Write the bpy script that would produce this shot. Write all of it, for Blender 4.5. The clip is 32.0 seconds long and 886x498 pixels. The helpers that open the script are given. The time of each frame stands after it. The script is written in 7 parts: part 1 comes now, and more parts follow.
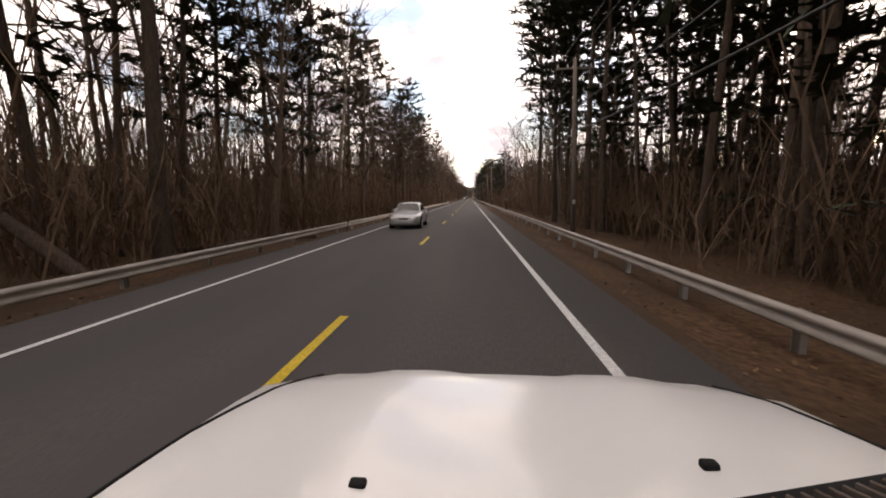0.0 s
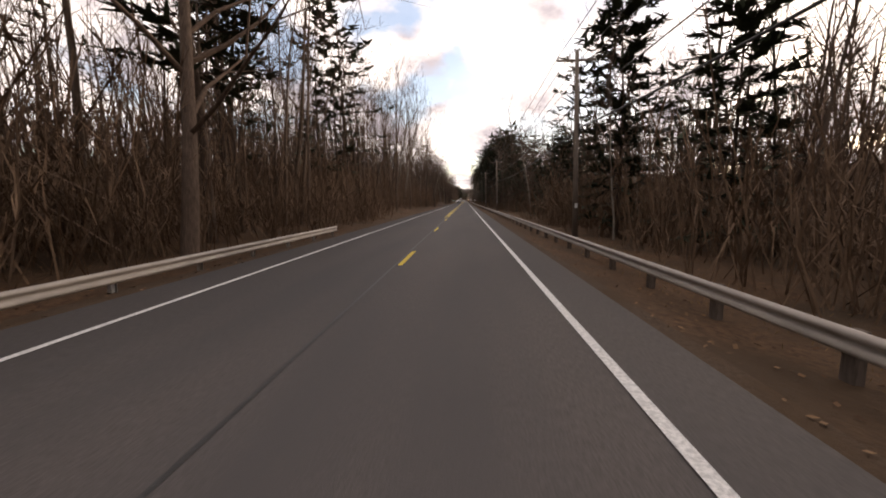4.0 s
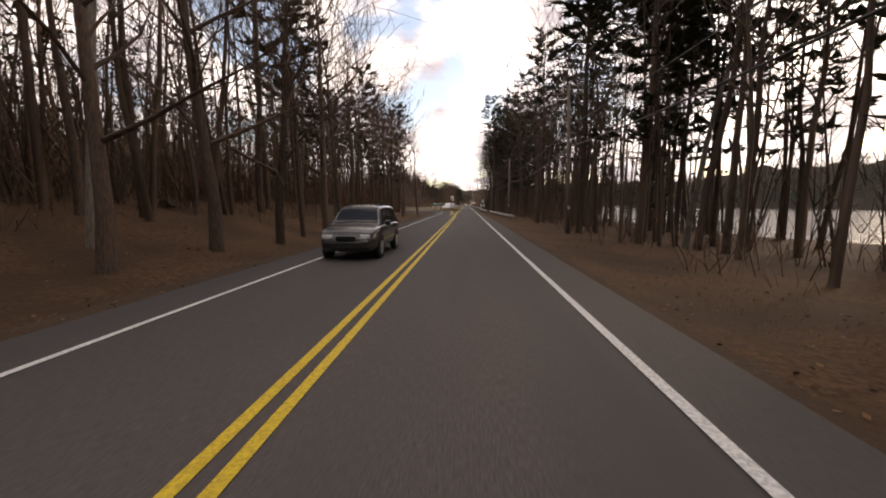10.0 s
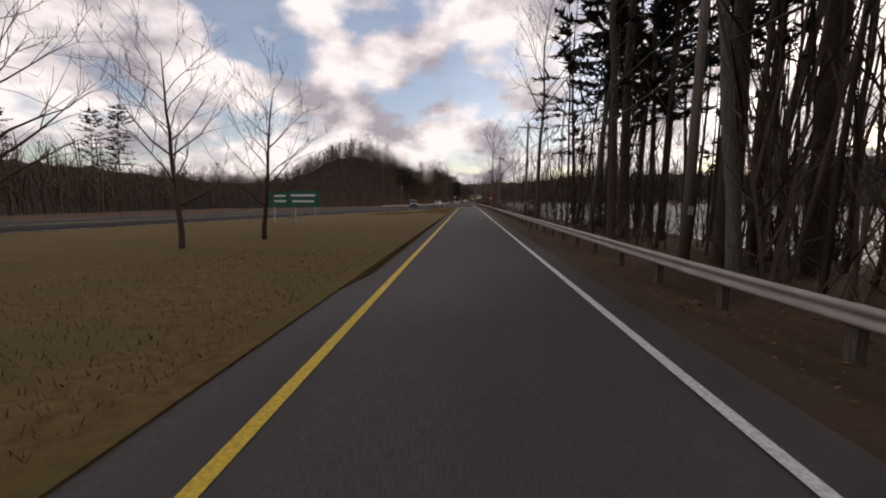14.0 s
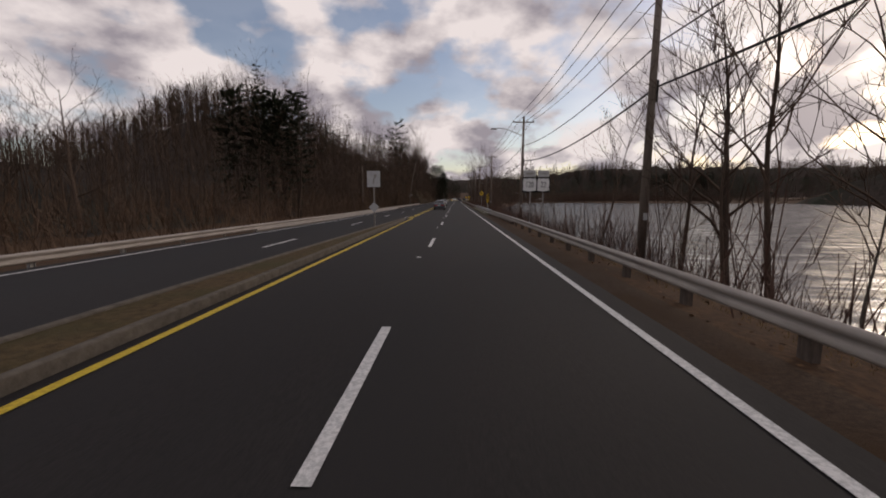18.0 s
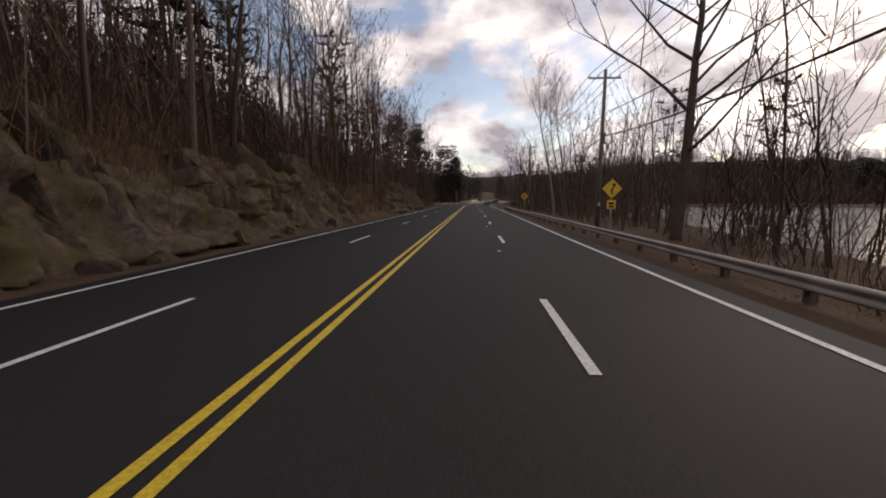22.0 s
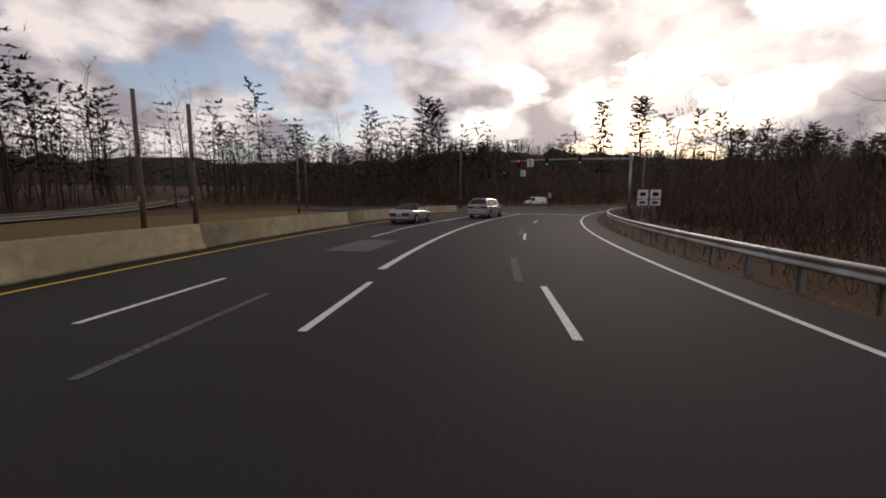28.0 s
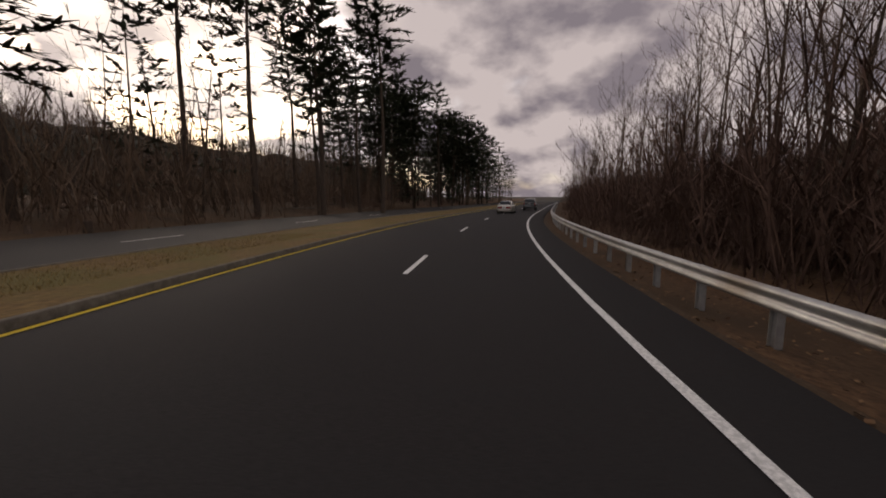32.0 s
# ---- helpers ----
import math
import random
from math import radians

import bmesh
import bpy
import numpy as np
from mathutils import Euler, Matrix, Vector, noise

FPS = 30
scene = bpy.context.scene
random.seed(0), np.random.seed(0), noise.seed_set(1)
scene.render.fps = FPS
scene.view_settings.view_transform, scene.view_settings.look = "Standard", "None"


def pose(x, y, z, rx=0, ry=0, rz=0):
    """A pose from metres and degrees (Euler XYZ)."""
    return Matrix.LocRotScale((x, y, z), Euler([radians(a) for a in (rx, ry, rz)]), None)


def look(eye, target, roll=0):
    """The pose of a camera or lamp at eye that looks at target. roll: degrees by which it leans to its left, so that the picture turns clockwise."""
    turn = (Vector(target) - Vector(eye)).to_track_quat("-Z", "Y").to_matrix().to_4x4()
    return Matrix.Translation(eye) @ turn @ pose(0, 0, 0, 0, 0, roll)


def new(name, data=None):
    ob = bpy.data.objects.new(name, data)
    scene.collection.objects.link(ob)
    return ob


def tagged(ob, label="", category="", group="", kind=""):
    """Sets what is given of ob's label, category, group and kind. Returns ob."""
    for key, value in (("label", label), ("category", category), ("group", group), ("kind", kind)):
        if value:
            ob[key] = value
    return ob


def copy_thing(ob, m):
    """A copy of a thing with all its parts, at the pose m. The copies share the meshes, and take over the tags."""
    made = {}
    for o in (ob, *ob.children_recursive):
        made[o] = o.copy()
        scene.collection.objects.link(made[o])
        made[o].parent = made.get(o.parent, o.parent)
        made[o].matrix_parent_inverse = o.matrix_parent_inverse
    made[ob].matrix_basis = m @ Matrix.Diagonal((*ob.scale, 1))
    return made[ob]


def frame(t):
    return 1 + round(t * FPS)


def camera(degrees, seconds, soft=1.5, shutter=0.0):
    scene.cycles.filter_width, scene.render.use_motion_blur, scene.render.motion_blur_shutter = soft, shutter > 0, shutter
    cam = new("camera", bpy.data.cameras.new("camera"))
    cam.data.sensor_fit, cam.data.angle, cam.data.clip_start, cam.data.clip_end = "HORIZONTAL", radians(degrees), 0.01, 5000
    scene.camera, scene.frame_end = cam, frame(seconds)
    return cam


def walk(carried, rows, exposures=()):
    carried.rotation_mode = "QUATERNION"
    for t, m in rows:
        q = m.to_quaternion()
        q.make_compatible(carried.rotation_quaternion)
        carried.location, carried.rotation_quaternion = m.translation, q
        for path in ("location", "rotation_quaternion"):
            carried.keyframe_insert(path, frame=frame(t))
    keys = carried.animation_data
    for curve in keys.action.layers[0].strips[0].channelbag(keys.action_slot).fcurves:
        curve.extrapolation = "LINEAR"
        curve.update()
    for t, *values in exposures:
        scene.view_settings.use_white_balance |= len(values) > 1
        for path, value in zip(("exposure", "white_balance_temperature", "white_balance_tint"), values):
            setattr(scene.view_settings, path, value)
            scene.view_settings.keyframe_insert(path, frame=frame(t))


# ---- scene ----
# ---------------- the road's reference line: station s (m), offset u (m to the right), heading (deg to the right)
HEAD_S = [-400, 880, 948, 967.5, 999.7, 1030, 1061, 1092, 1123, 1165, 1600]
HEAD_A = [0, 0, 13.5, 18.5, 29, 44, 60, 72, 88, 100, 104]
REF_S = np.arange(-400.0, 1600.5, 0.5)
REF_A = np.radians(np.interp(REF_S, HEAD_S, HEAD_A))
k_ = np.ones(41) / 41
REF_A = np.convolve(np.pad(REF_A, 20, mode="edge"), k_, mode="valid")
REF_X = np.concatenate([[0], np.cumsum(np.sin(REF_A[:-1]) * 0.5)])
REF_Y = np.concatenate([[0], np.cumsum(np.cos(REF_A[:-1]) * 0.5)]) - 400.0


def W(s, u):
    """World x, y at station s and offset u."""
    x, y, a = np.interp(s, REF_S, REF_X), np.interp(s, REF_S, REF_Y), np.interp(s, REF_S, REF_A)
    return x + u * np.cos(a), y - u * np.sin(a)


def heading(s):
    return math.degrees(float(np.interp(s, REF_S, REF_A)))


def at(s, u, z=0.0, turn=0.0):
    """Pose whose +y points along the road at station s."""
    x, y = W(s, u)
    return pose(float(x), float(y), z, 0, 0, turn - heading(s))


# ---------------- camera: seconds, station, offset, look to the left of the road, pitch, roll
EYE = 1.75
PATH = [
    (0.0, 0.0, 0.37, 3.9, -7.3, 0), (1.0, 31.2, 0.14, 3.6, -7.2, 0), (2.0, 62.5, 0.15, 3.3, -7.2, 0), (3.0, 93.8, 0.35, 3.1, -7.2, 0),
    (3.5, 109.8, 0.33, 3.2, -7.1, 0), (5.5, 179.0, 0.15, 3.2, -6.5, 0), (6.0, 198.0, 0.13, 3.1, -6.5, 0), (7.0, 236.0, -0.11, 4.1, -6.4, 0),
    (8.0, 274.0, -0.05, 3.6, -6.4, 0), (9.0, 312.0, 0.03, 3.3, -6.4, 0), (10.0, 350.0, -0.05, 3.4, -6.4, 0), (11.0, 388.0, -0.12, 3.7, -6.4, 0),
    (12.0, 426.0, -0.1, 3.1, -6.9, 0), (13.0, 462.0, -0.2, 3.3, -6.9, 0), (13.5, 479.5, -0.25, 3.3, -7, 0), (15.5, 550.0, -0.45, 4.0, -7, 0),
    (16.0, 568.0, -0.42, 4.2, -7.4, 0), (17.0, 603.0, -0.5, 3.0, -7.2, 0), (17.6, 624.0, -0.48, 2.2, -7.2, 0), (18.0, 638.0, -0.47, 1.8, -7.2, 0),
    (19.0, 673.0, 0.0, 3.6, -7.3, 0), (20.0, 708.6, -0.65, 4.6, -7.2, 0), (21.0, 745.4, -1.5, 5.0, -7.2, 0), (22.0, 782.7, -2.45, 4.2, -7.1, 0),
    (23.0, 819.9, -2.5, 3.4, -7.0, 0), (24.0, 857.4, -2.42, 4.0, -7.0, 0), (24.5, 876.5, -2.6, 4.3, -6.9, 0), (26.5, 949.0, -3.15, 3.5, -7.2, 0),
    (27.0, 967.0, -3.05, 3.5, -7.2, 0), (27.5, 983.8, -2.9, 3.5, -7.2, 0), (28.0, 999.7, -2.75, 3.5, -7.2, 0), (28.5, 1015.0, -2.7, 3.5, -7.2, 0),
    (29.0, 1030.0, -2.65, 3.5, -7.2, 0), (29.5, 1045.0, -1.85, 3.5, -7.2, 0), (30.0, 1061.0, -0.55, 3.2, -7.2, 0), (30.5, 1076.5, -0.15, 3.5, -7.2, 0),
    (31.0, 1091.0, 0.1, 3.5, -7.2, 0), (31.5, 1106.8, 0.0, 3.5, -7.2, 0), (32.0, 1123.0, -0.1, 3.5, -7.2, 0),
]
cam = camera(95.8, 32.0, soft=1.9)
rows = []
for t, s, u, left, pitch, roll in PATH:
    x, y = W(s, u)
    rows.append((t, pose(float(x), float(y), EYE, 90 + pitch, roll, left - heading(s))))
walk(cam, rows, exposures=[(0, 1.25, 7700, 19), (2, 1.1, 7600, 19), (3, 0.85, 7600, 19), (6, 0.95, 7600, 19), (7, 1.0, 7700, 19), (8, 1.3, 7800, 19), (9, 1.3, 7800, 19), (10, 0.95, 7700, 19), (11, 0.7, 7500, 18.5), (12, 0.6, 7400, 19), (13, 0.2, 7000, 19.5), (16, -0.15, 6950, 19.5), (18, -0.4, 6950, 19.5), (20, -0.3, 6950, 19.5), (22, 0.05, 6950, 19.5), (24, -0.05, 6950, 19.5), (27, -0.35, 6950, 19.5), (29, -0.25, 7150, 19), (31, -0.15, 7300, 19), (32, -0.1, 7400, 19)])

# ---------------- sky and sun
SUN_AZ, SUN_EL = 52.0, 20.0
world = bpy.data.worlds.new("sky")
scene.world = world
world.use_nodes = True
wt = world.node_tree
wt.nodes.clear()


def wn(kind, **values):
    node = wt.nodes.new(kind)
    for key, value in values.items():
        node.inputs[key].default_value = value
    return node


w_out = wn("ShaderNodeOutputWorld")
w_bg = wn("ShaderNodeBackground", Strength=1.0)
w_sky = wt.nodes.new("ShaderNodeTexSky")
w_sky.sky_type, w_sky.sun_disc = "NISHITA", False
w_sky.sun_elevation, w_sky.sun_rotation = radians(SUN_EL), radians(SUN_AZ)
w_dim = wt.nodes.new("ShaderNodeVectorMath")
w_dim.operation = "SCALE"
w_dim.inputs["Scale"].default_value = 0.15
w_co = wt.nodes.new("ShaderNodeTexCoord")
w_sep = wt.nodes.new("ShaderNodeSeparateXYZ")
w_z = wn("ShaderNodeMath")
w_z.operation, w_z.inputs[1].default_value = "MAXIMUM", 0.0
w_za = wn("ShaderNodeMath")
w_za.operation, w_za.inputs[1].default_value = "ADD", 0.5
w_div = wt.nodes.new("ShaderNodeVectorMath")
w_div.operation = "DIVIDE"
w_cmb = wt.nodes.new("ShaderNodeCombineXYZ")
w_noise = wn("ShaderNodeTexNoise", Scale=4.2, Detail=6.0, Roughness=0.48, Distortion=0.0)
w_cover = wt.nodes.new("ShaderNodeValToRGB")
w_cover.color_ramp.elements[0].position, w_cover.color_ramp.elements[0].color = 0.40, (0.1, 0.1, 0.1, 1)
w_cover.color_ramp.elements[1].position, w_cover.color_ramp.elements[1].color = 0.50, (1, 1, 1, 1)
w_noise2 = wn("ShaderNodeTexNoise", Scale=4.6, Detail=6.0, Roughness=0.5, Distortion=0.0)
w_tone = wt.nodes.new("ShaderNodeValToRGB")
w_tone.color_ramp.elements[0].position, w_tone.color_ramp.elements[0].color = 0.38, (0.40, 0.39, 0.44, 1)
w_tone.color_ramp.elements[1].position, w_tone.color_ramp.elements[1].color = 0.56, (1.02, 1.0, 0.99, 1)
w_dot = wt.nodes.new("ShaderNodeVectorMath")
w_dot.operation = "DOT_PRODUCT"
sun_dir = Vector((math.sin(radians(SUN_AZ)) * math.cos(radians(SUN_EL)), math.cos(radians(SUN_AZ)) * math.cos(radians(SUN_EL)), math.sin(radians(SUN_EL))))
w_dot.inputs[1].default_value = sun_dir
w_halo = wt.nodes.new("ShaderNodeMapRange")
w_halo.inputs["From Min"].default_value, w_halo.inputs["From Max"].default_value = 0.9, 1.0
w_halo.inputs["To Min"].default_value, w_halo.inputs["To Max"].default_value = 0.0, 0.4
w_hm = wt.nodes.new("ShaderNodeMix")
w_hm.data_type, w_hm.blend_type = "RGBA", "ADD"
w_hm.inputs["B"].default_value = (1.0, 0.9, 0.72, 1)
w_mix = wt.nodes.new("ShaderNodeMix")
w_mix.data_type = "RGBA"
wl = wt.links.new
wl(w_co.outputs["Generated"], w_sep.inputs[0])
wl(w_sep.outputs["Z"], w_z.inputs[0])
wl(w_z.outputs[0], w_za.inputs[0])
wl(w_za.outputs[0], w_cmb.inputs[0])
wl(w_za.outputs[0], w_cmb.inputs[1])
w_cmb.inputs[2].default_value = 1.0
wl(w_co.outputs["Generated"], w_div.inputs[0])
wl(w_cmb.outputs[0], w_div.inputs[1])
wl(w_div.outputs[0], w_noise.inputs["Vector"])
w_shift = wt.nodes.new("ShaderNodeVectorMath")
w_shift.operation, w_shift.inputs[1].default_value = "ADD", (7.3, 4.2, 1.1)
wl(w_div.outputs[0], w_shift.inputs[0])
wl(w_shift.outputs[0], w_noise2.inputs["Vector"])
wl(w_noise.outputs["Fac"], w_cover.inputs[0])
wl(w_noise2.outputs["Fac"], w_tone.inputs[0])
wl(w_co.outputs["Generated"], w_dot.inputs[0])
wl(w_dot.outputs["Value"], w_halo.inputs["Value"])
# a heavy grey cloud bank beyond the bend
w_bdot = wt.nodes.new("ShaderNodeVectorMath")
w_bdot.operation = "DOT_PRODUCT"
BANK_AZ, BANK_EL = radians(104), radians(20)
w_bdot.inputs[1].default_value = (math.sin(BANK_AZ) * math.cos(BANK_EL), math.cos(BANK_AZ) * math.cos(BANK_EL), math.sin(BANK_EL))
w_bmul = wn("ShaderNodeMath")
w_bmul.operation, w_bmul.inputs[1].default_value = "MULTIPLY", 0.32
w_badd = wn("ShaderNodeMath")
w_badd.operation = "ADD"
w_bank = wt.nodes.new("ShaderNodeMapRange")
w_bank.interpolation_type = "SMOOTHSTEP"
w_bank.inputs["From Min"].default_value, w_bank.inputs["From Max"].default_value = 0.95, 1.08
w_bmix = wt.nodes.new("ShaderNodeMix")
w_bmix.data_type, w_bmix.blend_type = "RGBA", "MULTIPLY"
w_bmix.inputs["B"].default_value = (0.56, 0.55, 0.58, 1)
wl(w_co.outputs["Generated"], w_bdot.inputs[0])
wl(w_noise.outputs["Fac"], w_bmul.inputs[0])
wl(w_bdot.outputs["Value"], w_badd.inputs[0])
wl(w_bmul.outputs[0], w_badd.inputs[1])
wl(w_badd.outputs[0], w_bank.inputs["Value"])
wl(w_bank.outputs[0], w_bmix.inputs["Factor"])
wl(w_tone.outputs[0], w_bmix.inputs["A"])
wl(w_bmix.outputs["Result"], w_hm.inputs["A"])
wl(w_halo.outputs[0], w_hm.inputs["Factor"])
wl(w_sky.outputs[0], w_dim.inputs[0])
wl(w_dim.outputs[0], w_mix.inputs["A"])
wl(w_hm.outputs["Result"], w_mix.inputs["B"])
w_close = wn("ShaderNodeMath")
w_close.operation = "MAXIMUM"
wl(w_cover.outputs[0], w_close.inputs[0])
wl(w_bank.outputs[0], w_close.inputs[1])
wl(w_close.outputs[0], w_mix.inputs["Factor"])
wl(w_mix.outputs["Result"], w_bg.inputs["Color"])
wl(w_bg.outputs[0], w_out.inputs[0])

sun = new("sun", bpy.data.lights.new("sun", "SUN"))
sun.data.energy, sun.data.angle, sun.data.color = 0.8, radians(12), (1.0, 0.93, 0.82)
sun.matrix_world = look((0, 0, 60), Vector((0, 0, 60)) - sun_dir)


# ---------------- materials
def material(name, c1, c2, scale=4.0, rough=0.8, bump=0.2, metal=0.0, c3=None, scale3=0.4, space="world", stretch=(1, 1, 1), fine=None, spread=0.18, per_object=0.0, coat=0.0):
    """Two colours mixed by a fine noise, a third by a coarse one, with relief; in world or object space."""
    m = bpy.data.materials.new(name)
    m.use_nodes = True
    nt = m.node_tree
    b = nt.nodes["Principled BSDF"]
    b.inputs["Roughness"].default_value, b.inputs["Metallic"].default_value = rough, metal
    b.inputs["Coat Weight"].default_value = coat
    b.inputs["Specular IOR Level"].default_value = 0.12 if rough > 0.75 else 0.5
    if space == "world":
        src = nt.nodes.new("ShaderNodeNewGeometry").outputs["Position"]
    else:
        src = nt.nodes.new("ShaderNodeTexCoord").outputs["Object"]
    mp = nt.nodes.new("ShaderNodeMapping")
    mp.inputs["Scale"].default_value = stretch
    nt.links.new(src, mp.inputs["Vector"])
    n1 = nt.nodes.new("ShaderNodeTexNoise")
    n1.inputs["Scale"].default_value, n1.inputs["Detail"].default_value, n1.inputs["Roughness"].default_value = scale, 8.0, 0.65
    nt.links.new(mp.outputs[0], n1.inputs["Vector"])
    ramp = nt.nodes.new("ShaderNodeValToRGB")
    ramp.color_ramp.elements[0].position, ramp.color_ramp.elements[0].color = 0.5 - spread, (*c1, 1)
    ramp.color_ramp.elements[1].position, ramp.color_ramp.elements[1].color = 0.5 + spread, (*c2, 1)
    nt.links.new(n1.outputs["Fac"], ramp.inputs[0])
    col = ramp.outputs[0]
    if c3:
        n2 = nt.nodes.new("ShaderNodeTexNoise")
        n2.inputs["Scale"].default_value, n2.inputs["Detail"].default_value = scale3, 5.0
        nt.links.new(mp.outputs[0], n2.inputs["Vector"])
        r2 = nt.nodes.new("ShaderNodeValToRGB")
        r2.color_ramp.elements[0].position, r2.color_ramp.elements[1].position = 0.42, 0.66
        nt.links.new(n2.outputs["Fac"], r2.inputs[0])
        mx = nt.nodes.new("ShaderNodeMix")
        mx.data_type = "RGBA"
        nt.links.new(r2.outputs[0], mx.inputs["Factor"])
        nt.links.new(col, mx.inputs["A"])
        mx.inputs["B"].default_value = (*c3, 1)
        col = mx.outputs["Result"]
    if per_object:
        oi = nt.nodes.new("ShaderNodeObjectInfo")
        mr = nt.nodes.new("ShaderNodeMapRange")
        mr.inputs["To Min"].default_value, mr.inputs["To Max"].default_value = 1 - per_object, 1 + per_object
        nt.links.new(oi.outputs["Random"], mr.inputs["Value"])
        sc = nt.nodes.new("ShaderNodeVectorMath")
        sc.operation = "SCALE"
        nt.links.new(col, sc.inputs[0])
        nt.links.new(mr.outputs[0], sc.inputs["Scale"])
        col = sc.outputs[0]
    nt.links.new(col, b.inputs["Base Color"])
    if bump:
        bp = nt.nodes.new("ShaderNodeBump")
        bp.inputs["Strength"].default_value, bp.inputs["Distance"].default_value = bump, 0.02
        n3 = nt.nodes.new("ShaderNodeTexNoise")
        n3.inputs["Scale"].default_value, n3.inputs["Detail"].default_value = fine or scale * 4, 4.0
        nt.links.new(mp.outputs[0], n3.inputs["Vector"])
        nt.links.new(n3.outputs["Fac"], bp.inputs["Height"])
        nt.links.new(bp.outputs[0], b.inputs["Normal"])
    return m


def lamp_material(name, color, strength):
    m = bpy.data.materials.new(name)
    m.use_nodes = True
    b = m.node_tree.nodes["Principled BSDF"]
    b.inputs["Base Color"].default_value = (*color, 1)
    b.inputs["Emission Color"].default_value = (*color, 1)
    b.inputs["Emission Strength"].default_value = strength
    return m


M_ROAD_OLD = material("worn_asphalt", (0.066, 0.059, 0.056), (0.108, 0.096, 0.091), 60, 0.85, 0.25, c3=(0.072, 0.067, 0.066), scale3=0.6, stretch=(1, 0.12, 1))
M_ROAD_NEW = material("dark_asphalt", (0.019, 0.0172, 0.017), (0.032, 0.0288, 0.028), 70, 0.82, 0.25, c3=(0.0245, 0.0232, 0.0232), scale3=0.5, stretch=(1, 0.15, 1))
M_SHOULDER = material("gritty_shoulder", (0.042, 0.029, 0.02), (0.092, 0.062, 0.042), 14, 0.95, 0.5, c3=(0.06, 0.037, 0.021), scale3=0.8)
M_LITTER = material("leaf_litter", (0.038, 0.022, 0.013), (0.128, 0.073, 0.04), 7, 0.95, 0.9, c3=(0.05, 0.032, 0.019), scale3=0.25, fine=22)
M_GRASS = material("winter_grass_ground", (0.08, 0.048, 0.02), (0.175, 0.112, 0.044), 6, 0.95, 0.9, c3=(0.1, 0.08, 0.026), scale3=0.45, fine=40)
M_VERGE = material("brown_dead_turf", (0.045, 0.031, 0.017), (0.115, 0.078, 0.038), 7, 0.95, 0.9, c3=(0.06, 0.05, 0.022), scale3=0.6, fine=40)
M_WHITE = material("worn_white_paint", (0.42, 0.42, 0.41), (0.66, 0.65, 0.63), 25, 0.7, 0.2, spread=0.1)
M_YELLOW = material("worn_yellow_paint", (0.44, 0.30, 0.015), (0.64, 0.46, 0.02), 25, 0.7, 0.2, spread=0.1)
M_BARK = material("grey_brown_bark", (0.05, 0.036, 0.028), (0.125, 0.09, 0.068), 6, 0.95, 0.7, space="object", stretch=(3, 3, 0.5), per_object=0.3)
M_BARK_PALE = material("pale_grey_bark", (0.09, 0.078, 0.065), (0.2, 0.175, 0.145), 5, 0.95, 0.5, space="object", stretch=(3, 3, 0.5), per_object=0.3)
M_TWIG = material("twig_bark", (0.06, 0.041, 0.03), (0.12, 0.084, 0.062), 3, 0.95, 0, space="object", per_object=0.25)
M_PINE_BARK = material("pine_bark", (0.038, 0.027, 0.021), (0.09, 0.066, 0.05), 6, 0.95, 0.7, space="object", stretch=(3, 3, 0.6), per_object=0.2)
M_NEEDLE = material("pine_needles", (0.024, 0.030, 0.019), (0.052, 0.060, 0.036), 2, 0.8, 0, space="object", per_object=0.3)
M_BRUSH = material("brush_stems", (0.082, 0.052, 0.034), (0.175, 0.115, 0.074), 1.5, 0.95, 0)
M_REDBRUSH = material("reddish_brush_stems", (0.055, 0.032, 0.025), (0.115, 0.07, 0.052), 1.2, 0.95, 0)
M_DRYGRASS = material("dry_grass_blades", (0.16, 0.12, 0.055), (0.30, 0.22, 0.10), 1.5, 0.9, 0)
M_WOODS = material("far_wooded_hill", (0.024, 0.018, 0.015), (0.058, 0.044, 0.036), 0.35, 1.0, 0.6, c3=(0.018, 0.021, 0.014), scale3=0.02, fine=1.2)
M_RAIL_RUST = material("weathered_rail_steel", (0.24, 0.21, 0.185), (0.38, 0.34, 0.30), 6, 0.6, 0.2, metal=0.15, stretch=(1, 0.2, 1))
M_GALV = material("galvanised_steel", (0.30, 0.30, 0.295), (0.44, 0.44, 0.43), 5, 0.45, 0.1, metal=0.55, c3=(0.25, 0.22, 0.19), scale3=0.7)
M_POST = material("weathered_post_wood", (0.07, 0.055, 0.045), (0.15, 0.12, 0.1), 8, 0.95, 0.5, space="object", stretch=(2, 2, 0.3))
M_POLE = material("weathered_pole_wood", (0.13, 0.105, 0.085), (0.24, 0.2, 0.165), 5, 0.95, 0.5, space="object", stretch=(4, 4, 0.25), c3=(0.08, 0.06, 0.05), scale3=0.3)
M_WIRE = material("black_cable", (0.012, 0.012, 0.013), (0.02, 0.02, 0.02), 3, 0.6, 0, space="object")
M_CONC = material("stained_concrete", (0.2, 0.172, 0.108), (0.36, 0.315, 0.21), 2.2, 0.9, 0.35, c3=(0.25, 0.21, 0.125), scale3=0.6)
M_LEDGE = material("pale_bridge_concrete", (0.11, 0.103, 0.08), (0.21, 0.195, 0.15), 4, 0.95, 0.4, c3=(0.13, 0.13, 0.08), scale3=1.2)
M_CURB = material("dirty_kerb_concrete", (0.075, 0.064, 0.052), (0.15, 0.13, 0.105), 5, 0.95, 0.4)
M_ROCK = material("mossy_brown_rock", (0.03, 0.022, 0.017), (0.115, 0.086, 0.066), 2.6, 0.95, 1.0, c3=(0.055, 0.044, 0.018), scale3=0.7)
